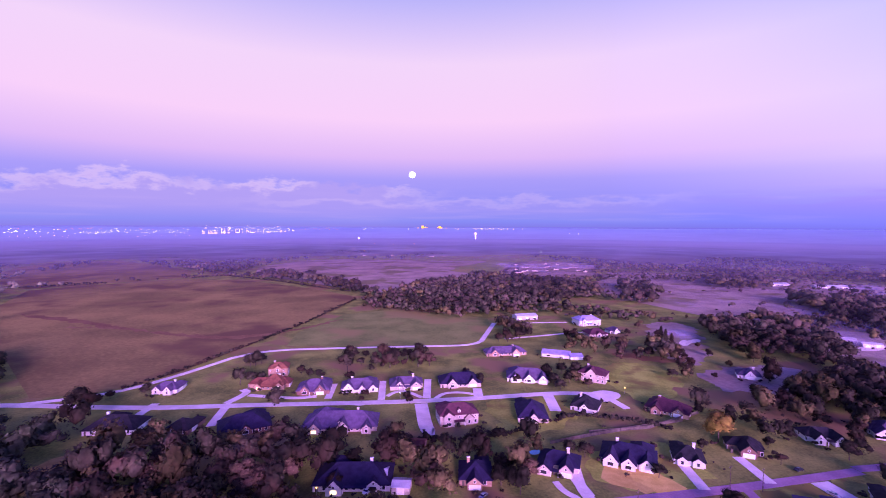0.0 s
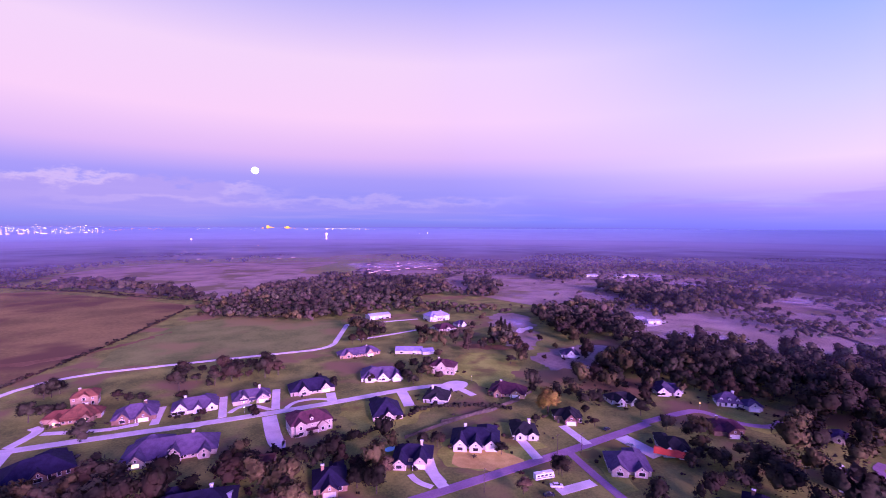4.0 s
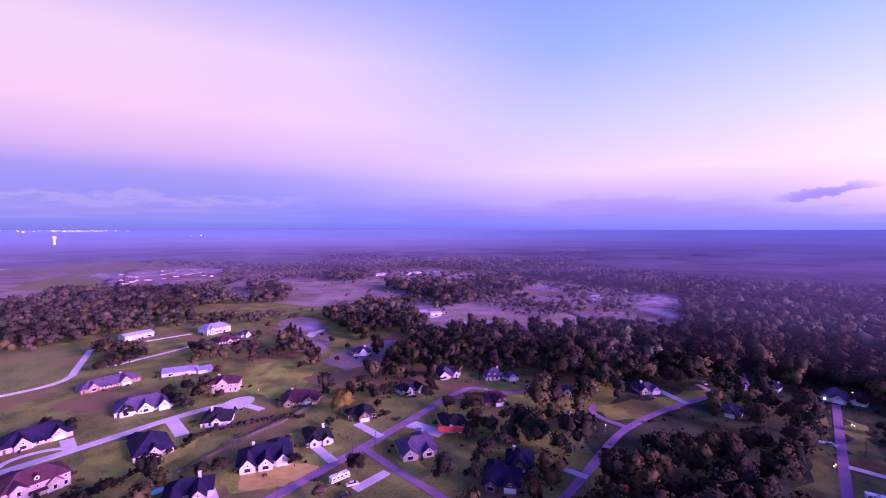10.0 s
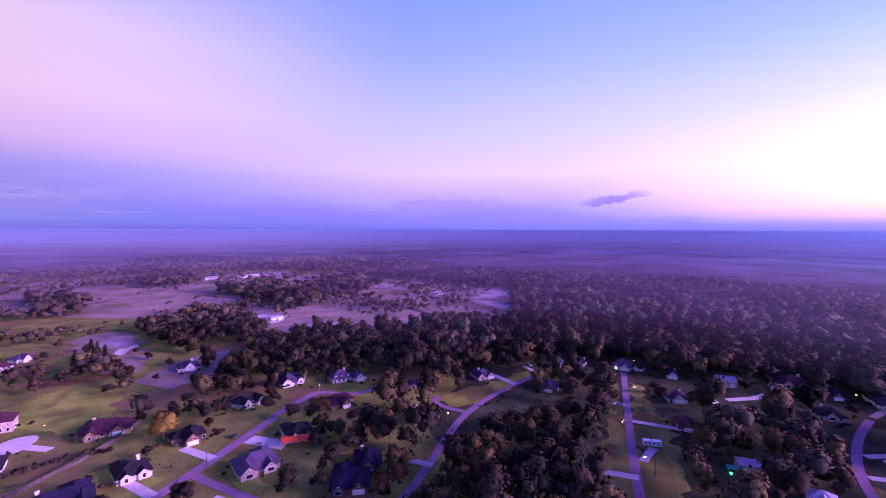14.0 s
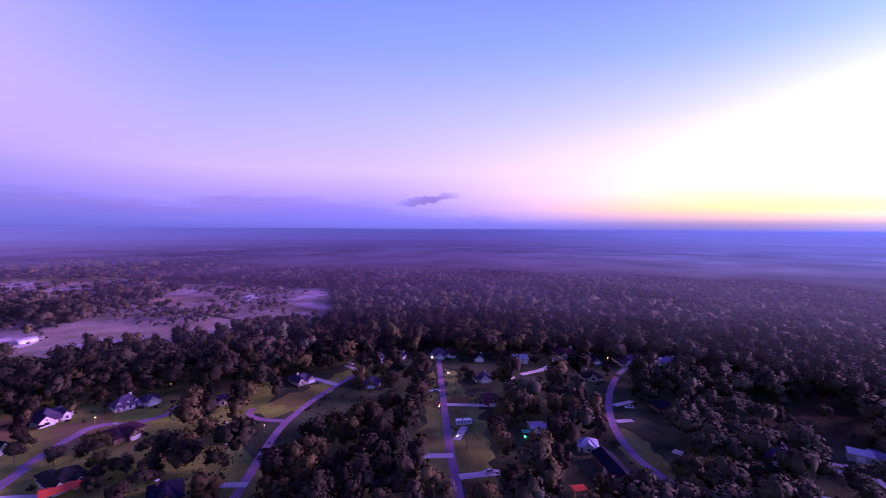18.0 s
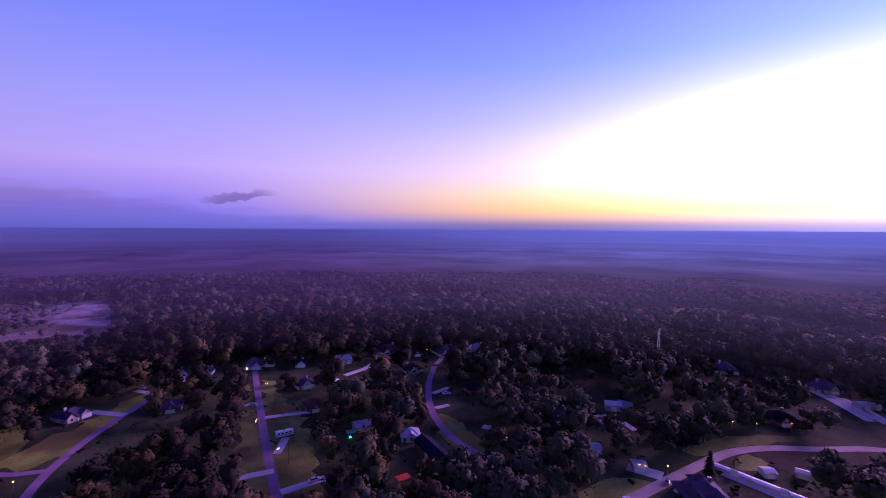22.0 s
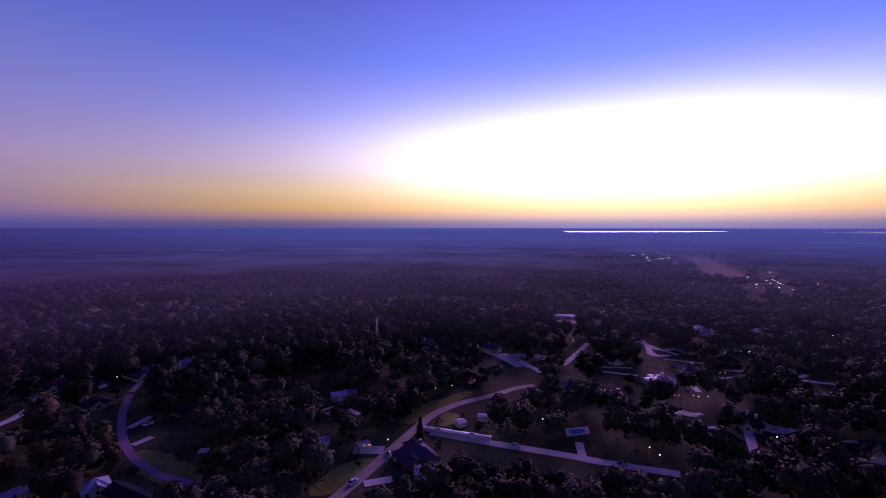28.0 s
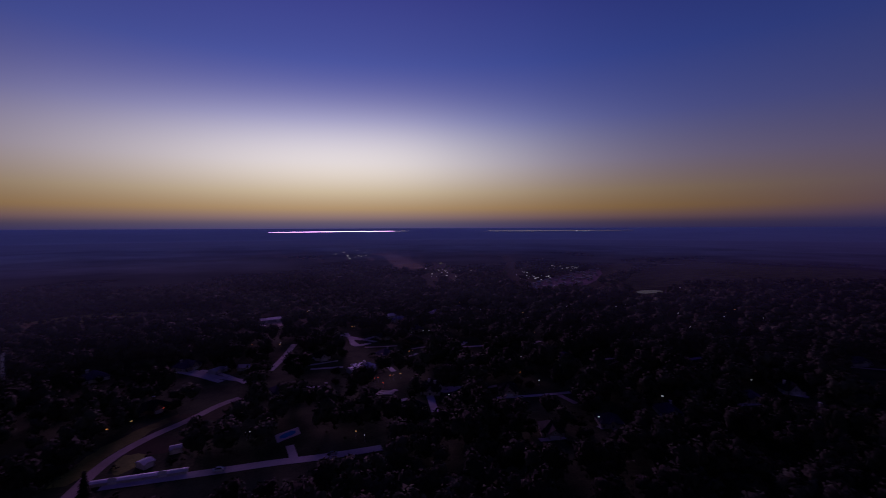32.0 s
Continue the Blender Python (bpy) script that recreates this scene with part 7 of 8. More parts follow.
# single trees and russet bushes on the misty meadows
x, y, g = scatter(17.0, 330, 1200, 71)
hit = np.zeros(len(x), bool)
for poly in THIN[:2]:
    hit |= inside(x, y, poly)
ok = hit & free(x, y, 3.0, 6.0) & ~glade(x, y) & (g.uniform(0, 1, len(x)) < 0.16 + 0.30 * clumps(x, y, 45, 9))
x, y, size = x[ok], y[ok], g.uniform(4, 10, ok.sum())
russet = g.uniform(0, 1, len(x)) < 0.3
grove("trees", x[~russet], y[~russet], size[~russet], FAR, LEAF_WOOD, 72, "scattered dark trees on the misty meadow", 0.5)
grove("bushes", x[russet], y[russet], size[russet] * 0.7, FAR, LEAF_BROWN, 73, "russet bushes on the misty meadow", 0.4)

# shrubs along the house walls and in the gardens
g = np.random.default_rng(31)
sx, sy = [], []
for h in HOMES:
    c = h.matrix_basis.translation
    for i in range(9):
        a, q = g.uniform(0, 6.28), g.uniform(9, 17)
        sx.append(c.x + q * math.cos(a))
        sy.append(c.y + q * math.sin(a))
x, y, g = scatter(13.8, 130, 530, 32)
ok = (clumps(x, y, 22, 6) > 0.7) & ~opened(x, y)
x, y = np.concatenate([x[ok], sx]), np.concatenate([y[ok], sy])
ok = np.ones(len(x), bool)
for pts, half in ROADS:
    for a, b in zip(pts, pts[1:]):
        d = b - a
        q = np.clip(((x - a.x) * d.x + (y - a.y) * d.y) / max(d.length_squared, 1e-6), 0, 1)
        ok &= np.hypot(x - a.x - q * d.x, y - a.y - q * d.y) > half + 1.6
for h in HOMES:
    c = h.matrix_basis.translation
    ok &= np.hypot(x - c.x, y - c.y) > 8.5
x, y = x[ok], y[ok]
grove("shrubs", x, y, g.uniform(1.6, 4.2, len(x)), VERY_FAR, LEAF, 33, "low dark shrubs in the gardens", 0.32)


# garden trees close to the houses
g = np.random.default_rng(57)
tx, ty = [], []
for h in HOMES:
    c = h.matrix_basis.translation
    if c.length < 485:
        for i in range(3):
            a, q = g.uniform(0, 6.28), g.uniform(11, 19)
            tx.append(c.x + q * math.cos(a))
            ty.append(c.y + q * math.sin(a))
tx, ty = np.array(tx), np.array(ty)
ok = free(tx, ty, 2.5, 7.5) & (g.uniform(0, 1, len(tx)) < 0.8)
for i in np.flatnonzero(ok):
    tree(tx[i], ty[i], float(g.uniform(4.5, 8.5)))

# a row of dark trees between the lane and the back gardens
for i, (tx, ty) in enumerate(((-74.4, 363.2), (-73.1, 376.4), (-64.5, 353.8), (-54.2, 339.2), (-55.4, 367.4), (-46.6, 348.0), (-43.8, 364.0), (-36.4, 348.5), (-30.6, 354.9), (-24.4, 361.7), (-17.1, 353.0), (-11.1, 357.5), (-64.3, 374.4), (-83.1, 363.3))):
    tree(tx, ty, 4.6 + 2.6 * ((i * 7) % 5) / 4)


def hedge(points, lo, hi):
    """A line of shrubs along a field's edge."""
    g = np.random.default_rng(int(abs(points[0][0])))
    xs, ys = [], []
    for a, b in zip(points, points[1:]):
        n = int(math.hypot(b[0] - a[0], b[1] - a[1]) / (hi * 0.55)) + 1
        t = np.arange(n) / n
        xs.append(a[0] + (b[0] - a[0]) * t + g.normal(0, 0.5, n))
        ys.append(a[1] + (b[1] - a[1]) * t + g.normal(0, 0.5, n))
    x, y = np.concatenate(xs), np.concatenate(ys)
    ok = clumps(x, y, 40, 8) > -0.9
    x, y = x[ok], y[ok]
    grove("hedge", x, y, g.uniform(lo, hi, len(x)), VERY_FAR, LEAF, 41, "dark overgrown hedge along the field", 0.34)


hedge([(-214.4, 296.4), (-196.2, 340.9), (-178.5, 410.4), (-158.2, 493.8), (-130.4, 682.9)], 2.5, 6)
hedge([(-758.5, 767.9), (-705.7, 807.7), (-646.5, 850.3), (-580.5, 897.7)], 5, 11)
hedge([(-580.5, 897.7), (-480.9, 996.2), (-317.4, 888.7), (-155.4, 753.9)], 3, 7)
hedge([(-25.1, 227.1), (-1.7, 226.4), (32.4, 231.8), (45.7, 239.1)], 3, 7)
hedge([(57.4, 248.3), (81.5, 258.2), (112.7, 248), (127.3, 238.2)], 3, 6.5)

# woods
def grow(name, step, r0, r1, seed, dense, lo, hi, kinds, mat, label, base, gap, sparse, edge):
    x, y, g = scatter(step, r0, r1, seed)
    az = np.degrees(np.arctan2(x, y)) % 360
    fill = np.where((az > 55) & (az < 304), dense, np.where((az > 14) & (az < 62), edge, sparse)) + 0.22 * clumps(x, y, r0 / 5, seed)
    deep = wooded(x, y)
    thin = thinned(x, y)
    fill = np.where(thin, 0.46 + 0.40 * clumps(x, y, 38, seed + 7), fill)
    ok = free(x, y, gap) & (deep | ~opened(x, y)) & ~glade(x, y) & (g.uniform(0, 1, len(x)) < np.where(deep, 1.0, fill))
    x, y = x[ok], y[ok]
    grove(name, x, y, g.uniform(lo, hi, len(x)) * (1 + 0.25 * clumps(x, y, 60, seed)).clip(0.6, 1.4) * np.where(thin[ok] & ~deep[ok], 0.7, 1.0), kinds, mat, seed, label, base)


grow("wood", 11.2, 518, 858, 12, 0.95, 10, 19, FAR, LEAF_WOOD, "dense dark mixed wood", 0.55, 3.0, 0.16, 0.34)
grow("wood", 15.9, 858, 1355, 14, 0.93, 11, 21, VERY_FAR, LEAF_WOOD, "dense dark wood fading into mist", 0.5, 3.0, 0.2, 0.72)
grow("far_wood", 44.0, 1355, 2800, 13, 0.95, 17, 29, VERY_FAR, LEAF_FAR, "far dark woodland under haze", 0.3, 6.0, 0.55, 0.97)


# ---- lamps, vehicles and small works ----
POST = Shape().tube((0, 0, 0), (0, 0, 3.6), 0.07, 0.05).data("post", STEEL)
CAP = Shape().solid([(-0.3, -0.3, 4.25), (0.3, -0.3, 4.25), (0.3, 0.3, 4.25), (-0.3, 0.3, 4.25), (0, 0, 4.55)], [(3, 2, 1, 0), (0, 1, 4), (1, 2, 4), (2, 3, 4), (3, 0, 4)]).data("cap", STEEL)
BULBS = {}


def lantern(x, y, mat):
    """A garden or porch lantern on a post."""
    if mat.name not in BULBS:
        BULBS[mat.name] = Shape().box(-0.16, -0.16, 3.6, 0.16, 0.16, 4.25, -0.2).data("bulb", mat)
    tone = {"warm_bulb": "warm yellow", "white_bulb": "white", "orange_bulb": "amber", "red_bulb": "red"}[mat.name]
    lamp = thing("post_lamp", pose(x, y, 0), "lit post lantern with %s light" % tone, "lamp", "lanterns by the houses")
    part("post", POST, lamp)
    part("bulb", BULBS[mat.name], lamp)
    part("cap", CAP, lamp)


def light_field(a, b, many, size, mat, label, tall):
    """Far lights on masts, strewn between two places."""
    g = random.Random(int(a[0] * 3 + b[1]))
    s = Shape()
    for i in range(many):
        t, k2 = g.random(), g.random()
        ax, rr = math.atan2(a[0], a[1]) % math.tau * (1 - t) + math.atan2(b[0], b[1]) % math.tau * t if a[1] < 0 else math.atan2(a[0], a[1]) * (1 - t) + math.atan2(b[0], b[1]) * t, math.hypot(*a) * (1 - k2) + math.hypot(*b) * k2
        x, y = rr * math.sin(ax), rr * math.cos(ax)
        z = float(height(np.array(rr))) + tall * g.uniform(0.4, 1.6)
        q = size * g.uniform(0.25, 0.9) / 2
        s.box(x - q, y - q, z, x + q, y + q, z + q * 1.4)
    tagged(new("town_lights", s.data("town_lights", mat)), label, "lights", "", "stuff")


def refinery(a, b):
    """Far stacks, columns and tanks."""
    g = random.Random(8)
    site = thing("refinery", pose(0, 0, 0), "far refinery with pale stacks, columns and round tanks", "refinery")
    for i in range(34):
        t = g.random()
        x, y = a[0] + (b[0] - a[0]) * t, a[1] + (b[1] - a[1]) * t
        z = float(height(np.array(math.hypot(x, y)))) - 1
        if i < 22:
            part("stack", Shape().tube((x, y, z), (x, y, z + g.uniform(12, 42)), 1.6, 1.0, 8).data("stack", STEEL), site)
        else:
            q = g.uniform(7, 12)
            part("tank", Shape().tube((x, y, z), (x, y, z + 7), q, q, 14).tube((x, y, z + 7), (x, y, z + 9), q, 2, 14).data("tank", TRIM), site)


def village(poly, many, label, seed, roof="grey", long=(8, 18)):
    """Small far buildings, each a gabled box."""
    g = random.Random(seed)
    xs, ys = [p[0] for p in poly], [p[1] for p in poly]
    s, top = Shape(), Shape()
    made = 0
    while made < many:
        x, y = g.uniform(min(xs), max(xs)), g.uniform(min(ys), max(ys))
        if not inside(np.array([x]), np.array([y]), poly)[0]:
            continue
        made += 1
        z, w, d, h, a = float(height(np.array(math.hypot(x, y)))), g.uniform(*long), g.uniform(5, 9), g.uniform(2.4, 3.4), seed * 0.7 + g.choice((0, 1.57)) + g.uniform(-0.1, 0.1)
        m = Matrix.Translation((x, y, z)) @ Matrix.Rotation(a, 4, "Z")
        for shape, (v, f) in ((s, gable_walls(d, w, h, 0.4)), (top, gable(d, w, h + 0.1, 0.4))):
            shape.solid([tuple(m @ Vector(q)) for q in v], f)
    tagged(new("far_houses", s.data("far_houses", WALLS["cream"])), label, "houses", "", "stuff")
    tagged(new("far_roofs", top.data("far_roofs", ROOFS[roof])), label, "roofs", "", "stuff")


def vehicle(paint, label, size):
    """A car built from a lofted body, a glazed cabin and four wheels."""
    l, w, h = size
    ob = thing("car", pose(0, 0, -500), label, "car", "parked cars")
    prof = [(-0.5, 0.30), (-0.49, 0.62), (-0.30, 0.68), (0.22, 0.68), (0.47, 0.55), (0.5, 0.32), (0.46, 0.22), (-0.46, 0.22)]
    rows = []
    for sy in (-0.5, -0.42, 0.42, 0.5):
        k3 = 1.0 if abs(sy) < 0.45 else 0.93
        rows.append([(px * l * k3, sy * w, 0.22 * h + (pz - 0.22) * h * (1.0 if abs(sy) < 0.45 else 0.9)) for px, pz in prof])
    v = [q for r0 in rows for q in r0]
    n = len(prof)
    f = [(r0 * n + i, r0 * n + (i + 1) % n, (r0 + 1) * n + (i + 1) % n, (r0 + 1) * n + i) for r0 in range(3) for i in range(n)] + [tuple(range(n))[::-1], tuple(range(3 * n, 4 * n))]
    part("body", mesh("body", v, f, paint), ob)
    cab = part("cabin", Shape().solid([(-0.32 * l, -0.44 * w, 0.67 * h), (0.26 * l, -0.44 * w, 0.67 * h), (0.26 * l, 0.44 * w, 0.67 * h), (-0.32 * l, 0.44 * w, 0.67 * h), (-0.22 * l, -0.36 * w, 0.97 * h), (0.10 * l, -0.36 * w, 0.97 * h), (0.10 * l, 0.36 * w, 0.97 * h), (-0.22 * l, 0.36 * w, 0.97 * h)],
                                      [(0, 1, 5, 4), (1, 2, 6, 5), (2, 3, 7, 6), (3, 0, 4, 7), (4, 5, 6, 7)]).data("cabin", GLASS), ob, label="dark tinted glass")
    part("roof", Shape().box(-0.23 * l, -0.37 * w, 0.97 * h, 0.11 * l, 0.37 * w, 1.0 * h, 0.1).data("roof", paint), cab)
    for sx in (-0.31, 0.31):
        for sy in (-0.44, 0.44):
            wh = part("wheel", Shape().tube((sx * l, sy * w - 0.1, 0.33), (sx * l, sy * w + 0.1, 0.33), 0.33, 0.33, 14).data("wheel", RUBBER), ob)
            part("rim", Shape().tube((sx * l, sy * w - 0.11, 0.33), (sx * l, sy * w + 0.11, 0.33), 0.19, 0.19, 10).data("rim", STEEL), wh)
    return ob


CARS = [vehicle(PAINTS[0], "white pickup-sized car parked on concrete", (5.6, 2.1, 1.9)), vehicle(PAINTS[1], "silver saloon car parked by a house", (4.8, 1.9, 1.5)), vehicle(PAINTS[2], "dark saloon car parked by a house", (4.8, 1.9, 1.55))]


def car0(x, y, turn):
    copy_thing(CARS[0], pose(x, y, 0.14, 0, 0, turn))


def car1(x, y, turn):
    copy_thing(CARS[1], pose(x, y, 0.14, 0, 0, turn))


def car2(x, y, turn):
    copy_thing(CARS[2], pose(x, y, 0.14, 0, 0, turn))


def camper(x, y, turn):
    """A long white motor home."""
    c = thing("motor_home", pose(x, y, 0.1, 0, 0, turn), "long white motor home parked on a driveway", "motor home")
    part("body", Shape().solid([(-4.6, -1.2, 0.6), (4.6, -1.2, 0.6), (4.6, 1.2, 0.6), (-4.6, 1.2, 0.6), (-4.6, -1.2, 3.2), (4.2, -1.2, 3.2), (4.2, 1.2, 3.2), (-4.6, 1.2, 3.2)],
                               [(3, 2, 1, 0), (4, 5, 6, 7), (0, 1, 5, 4), (1, 2, 6, 5), (2, 3, 7, 6), (3, 0, 4, 7)]).data("body", PAINTS[0]), c)
    for u in (-3.2, -1.4, 0.6, 2.6):
        for sy in (-1, 1):
            part("window", Shape().box(u - 0.6, sy * 1.21 - 0.02, 1.9, u + 0.6, sy * 1.21 + 0.02, 2.6).data("window", GLASS), c)
    part("windscreen", Shape().solid([(4.62, -1.0, 1.7), (4.62, 1.0, 1.7), (4.3, 1.0, 2.9), (4.3, -1.0, 2.9), (4.5, -1.0, 1.7), (4.5, 1.0, 1.7), (4.2, 1.0, 2.9), (4.2, -1.0, 2.9)], [(0, 1, 2, 3), (7, 6, 5, 4), (0, 4, 5, 1), (2, 6, 7, 3), (1, 5, 6, 2), (3, 7, 4, 0)]).data("windscreen", GLASS), c)
    part("stripe", Shape().box(-4.5, -1.215, 1.2, 4.4, -1.2, 1.45).data("stripe", PAINTS[2]), c)
    part("roof_unit", Shape().box(-1.0, -0.5, 3.2, 0.2, 0.5, 3.5, 0.2).data("roof_unit", PAINTS[1]), c)
    for u in (-2.9, 3.0):
        for sy in (-1, 1):
            part("wheel", Shape().tube((u, sy * 1.02 - 0.12, 0.45), (u, sy * 1.02 + 0.12, 0.45), 0.45, 0.45, 14).data("wheel", RUBBER), c)


def water_tower(x, y, s2=1.0):
    z = float(height(np.array(math.hypot(x, y))))
    w = thing("water_tower", pose(x, y, z) @ Matrix.Diagonal((s2, s2, s2, 1)), "white water tower rising over the far woods", "water tower")
    part("column", Shape().tube((0, 0, 0), (0, 0, 42), 5.0, 4.0, 14).data("column", TRIM), w)
    s = Shape()
    s.tube((0, 0, 40), (0, 0, 46), 4.0, 9, 18)
    part("tank", s.tube((0, 0, 46), (0, 0, 54), 9, 9, 18).data("tank", TRIM), w)
    part("dome", Shape().tube((0, 0, 54), (0, 0, 58), 9, 3, 18).data("dome", TRIM), w)


def mast(x, y):
    """A pale lattice mast among the trees."""
    w = thing("lattice_mast", pose(x, y, 0), "pale steel lattice mast above dark trees", "mast")
    for i in range(3):
        a = i * 2.094
        part("leg", Shape().tube((1.6 * math.cos(a), 1.6 * math.sin(a), 0), (0.5 * math.cos(a), 0.5 * math.sin(a), 27), 0.16, 0.12, 6).data("leg", TRIM), w)
    for j in range(12):
        r0, r1, z = 1.6 - 1.1 * j / 12, 1.6 - 1.1 * (j + 1) / 12, 27 * j / 12
        for i in range(3):
            a, b = i * 2.094, (i + 1) * 2.094
            part("brace", Shape().tube((r0 * math.cos(a), r0 * math.sin(a), z), (r1 * math.cos(b), r1 * math.sin(b), z + 2.25), 0.09, 0.09, 5).data("brace", TRIM), w)
    for i, z in enumerate((25.5, 22.5, 18.5)):
        part("antenna", Shape().box(-1.3 + i * 0.4, -0.9, z, -0.3 + i * 0.4, -0.3, z + 2.2).data("antenna", TRIM), w)


PANEL = Shape().box(-1.2, -0.03, 0.06, 1.2, 0.03, 1.85).data("fence_panel", WOOD)
FENCE_POST = Shape().box(-0.07, -0.07, 0, 0.07, 0.07, 2.0).data("post", WOOD)


def fence(points):
    """A board fence along back gardens."""
    ob = thing("fence", pose(points[0][0], points[0][1], 0), "weathered wooden board fence between back gardens", "fence")
    o = Vector(points[0])
    for a, b in zip(points, points[1:]):
        a, b = Vector(a) - o, Vector(b) - o
        n = max(1, int((b - a).length / 2.45))
        t = math.degrees(math.atan2(b.y - a.y, b.x - a.x))
        for i in range(n):
            c = a + (b - a) * (i + 0.5) / n
            part("fence_panel", PANEL, ob, pose(c.x, c.y, 0, 0, 0, t))
            c = a + (b - a) * i / n
            part("post", FENCE_POST, ob, pose(c.x, c.y, 0, 0, 0, t))


POLE = Shape().tube((0, 0, 0), (0, 0, 10.5), 0.17, 0.12, 9).data("pole", BARK)
ARM = Shape().box(-1.2, -0.07, 9.6, 1.2, 0.07, 9.75).data("crossarm", BARK)


def utility_pole(x, y):
    p = thing("utility_pole", pose(x, y, 0, 0, 0, 30), "brown wooden utility pole by the road", "pole", "utility poles")
    part("pole", POLE, p)
    part("crossarm", ARM, p)
    for u in (-1.0, 0.0, 1.0):
        part("insulator", Shape().tube((u, 0, 9.75), (u, 0, 10.0), 0.06, 0.04, 6).data("insulator", STEEL), p)


lantern(-106.6, 287.5, WARM)
lantern(-27.1, 284.6, WHITE)
lantern(-51.1, 178.7, WARM)
lantern(-28.2, 293.8, WARM)
lantern(219.8, 136.5, WARM)
lantern(121.5, 295.5, WARM)
lantern(291.5, 200.4, WARM)
lantern(392.8, 111.1, WHITE)
lantern(397, 44.5, WARM)
lantern(392.5, 16.8, WARM)
lantern(326.5, 12.6, WARM)
lantern(266.3, 15.9, ORANGE)
lantern(227.5, 3.8, WARM)
lantern(232, 108, WARM)
lantern(277.2, 179.9, WARM)
lantern(273.1, 221.3, WARM)
lantern(235.6, 206.2, WARM)
lantern(374.7, -116.6, WARM)
lantern(205.5, -97.1, WARM)
lantern(199.6, -99.6, WARM)
lantern(184.6, -231.4, ORANGE)
lantern(173.8, -266.8, REDLIT)
lantern(174.1, -189.1, WARM)
lantern(153.9, -161.8, WARM)
lantern(159.1, -150.6, WARM)
lantern(117.4, -233, WARM)
lantern(176.6, -408.8, ORANGE)
lantern(179.1, -234, ORANGE)
lantern(201.9, -105.6, WARM)
lantern(157.5, -152.5, WARM)
lantern(166.5, -262.4, REDLIT)
lantern(150.5, -407.7, WARM)
lantern(49, -314, REDLIT)
lantern(39.4, -320.6, ORANGE)
lantern(30.3, -384, ORANGE)
lantern(46.4, -231.2, WARM)
lantern(102.6, -229, WHITE)
lantern(-4.4, -1053.5, WARM)
lantern(174.9, -571.7, WARM)
lantern(99.6, -482, ORANGE)
lantern(21.7, -461.4, WHITE)
lantern(36.6, -971.6, WHITE)
lantern(99.1, -233.1, WHITE)
lantern(40.9, -226.4, WHITE)
lantern(42.1, -305, REDLIT)
lantern(20.2, -371.1, WARM)
lantern(173.1, -244.3, WARM)
lantern(-47.5, -301.6, WARM)
lantern(-86.7, -248.2, WHITE)
lantern(-143.8, -230.3, WHITE)
lantern(-137.2, -279, WHITE)
lantern(-176.2, -186.9, WARM)
lantern(-95.3, -419.8, WHITE)
lantern(-105.9, -419.6, WHITE)
lantern(-230.4, -599.8, WHITE)
lantern(-281.2, -611.8, WHITE)
lantern(-289, -552.6, WHITE)
lantern(-347.7, -551.7, WARM)
lantern(-332.2, -383.3, WHITE)
lantern(-225, -311.2, WHITE)
lantern(-3.2, -281.9, WHITE)
lantern(-63.3, -366.2, WHITE)
lantern(174.4, -580.1, WHITE)
lantern(151.3, -413.3, WHITE)
lantern(97.1, -483.7, WARM)
lantern(60.4, -533, WHITE)
lantern(27.3, -384.8, ORANGE)
lantern(46.9, -315.5, REDLIT)
lantern(36.6, -320.9, WARM)
lantern(31.8, -324.4, WARM)
lantern(32.3, -450.5, WHITE)
lantern(15.9, -463.4, WHITE)
lantern(-22.3, -635.1, WARM)
lantern(-80, -444.4, WARM)
lantern(-91.3, -451.1, WARM)
lantern(-52.7, -386.4, WHITE)
lantern(-55.3, -327.3, ORANGE)
lantern(26.7, -980.8, WHITE)
lantern(15.4, -980.7, WHITE)
lantern(-11.9, -1062.1, WARM)
lantern(-22, -1069.3, WARM)
lantern(-172.2, -1475.3, WHITE)
lantern(-224.8, -1268.2, WHITE)
lantern(-335.3, -1538.6, WHITE)
lantern(-99, -561.2, WARM)
lantern(101.5, -230.7, WHITE)
lantern(-34.5, -616.1, WHITE)
lantern(-48, -582.7, WHITE)
lantern(-117.7, -534.6, WHITE)
lantern(-166.8, -605.2, WHITE)
lantern(-247.4, -612.4, WHITE)
lantern(-275.9, -552.8, WHITE)
lantern(-262.6, -476.1, WHITE)
lantern(-332.3, -531.3, WHITE)
lantern(-374.6, -577.2, WARM)
lantern(-371.9, -521.1, WHITE)
lantern(-66, -309.1, WHITE)
lantern(-169.3, -283.4, WHITE)
lantern(-214.1, -310.1, WHITE)
lantern(-801, -944.9, WHITE)
lantern(-166.1, -1019.4, WHITE)
lantern(-220.1, -1490.2, WHITE)
lantern(-415.6, -789, WHITE)
light_field((-2913.4, 2967), (-1806.8, 3212.1), 95, 4.6, FAR_WHITE, "scattered white lights of a far town", 8)
light_field((-2972.3, 3066.5), (-2048.4, 3602.7), 50, 4.6, FAR_AMBER, "scattered amber lights of a far town", 8)
light_field((-2714.2, 2763.3), (-1635.4, 2939.3), 30, 3.6, FAR_WARM, "scattered warm lights before a far town", 8)
light_field((-2000.1, 3723.1), (-1150.5, 3479), 110, 3.4, FAR_WHITE, "crowded white lights of a far refinery", 16)
light_field((-2043.6, 3804.4), (-1211.8, 3664.9), 90, 3.4, FAR_WARM, "crowded yellow lights of a far refinery", 22)
light_field((-1370.9, 4147.5), (-919.6, 3991.2), 34, 5, FAR_AMBER, "warm lights of a far town", 8)
light_field((-284.4, 4454.5), (109.9, 4496.6), 16, 26, FAR_AMBER, "row of large amber floodlights on the horizon", 12)
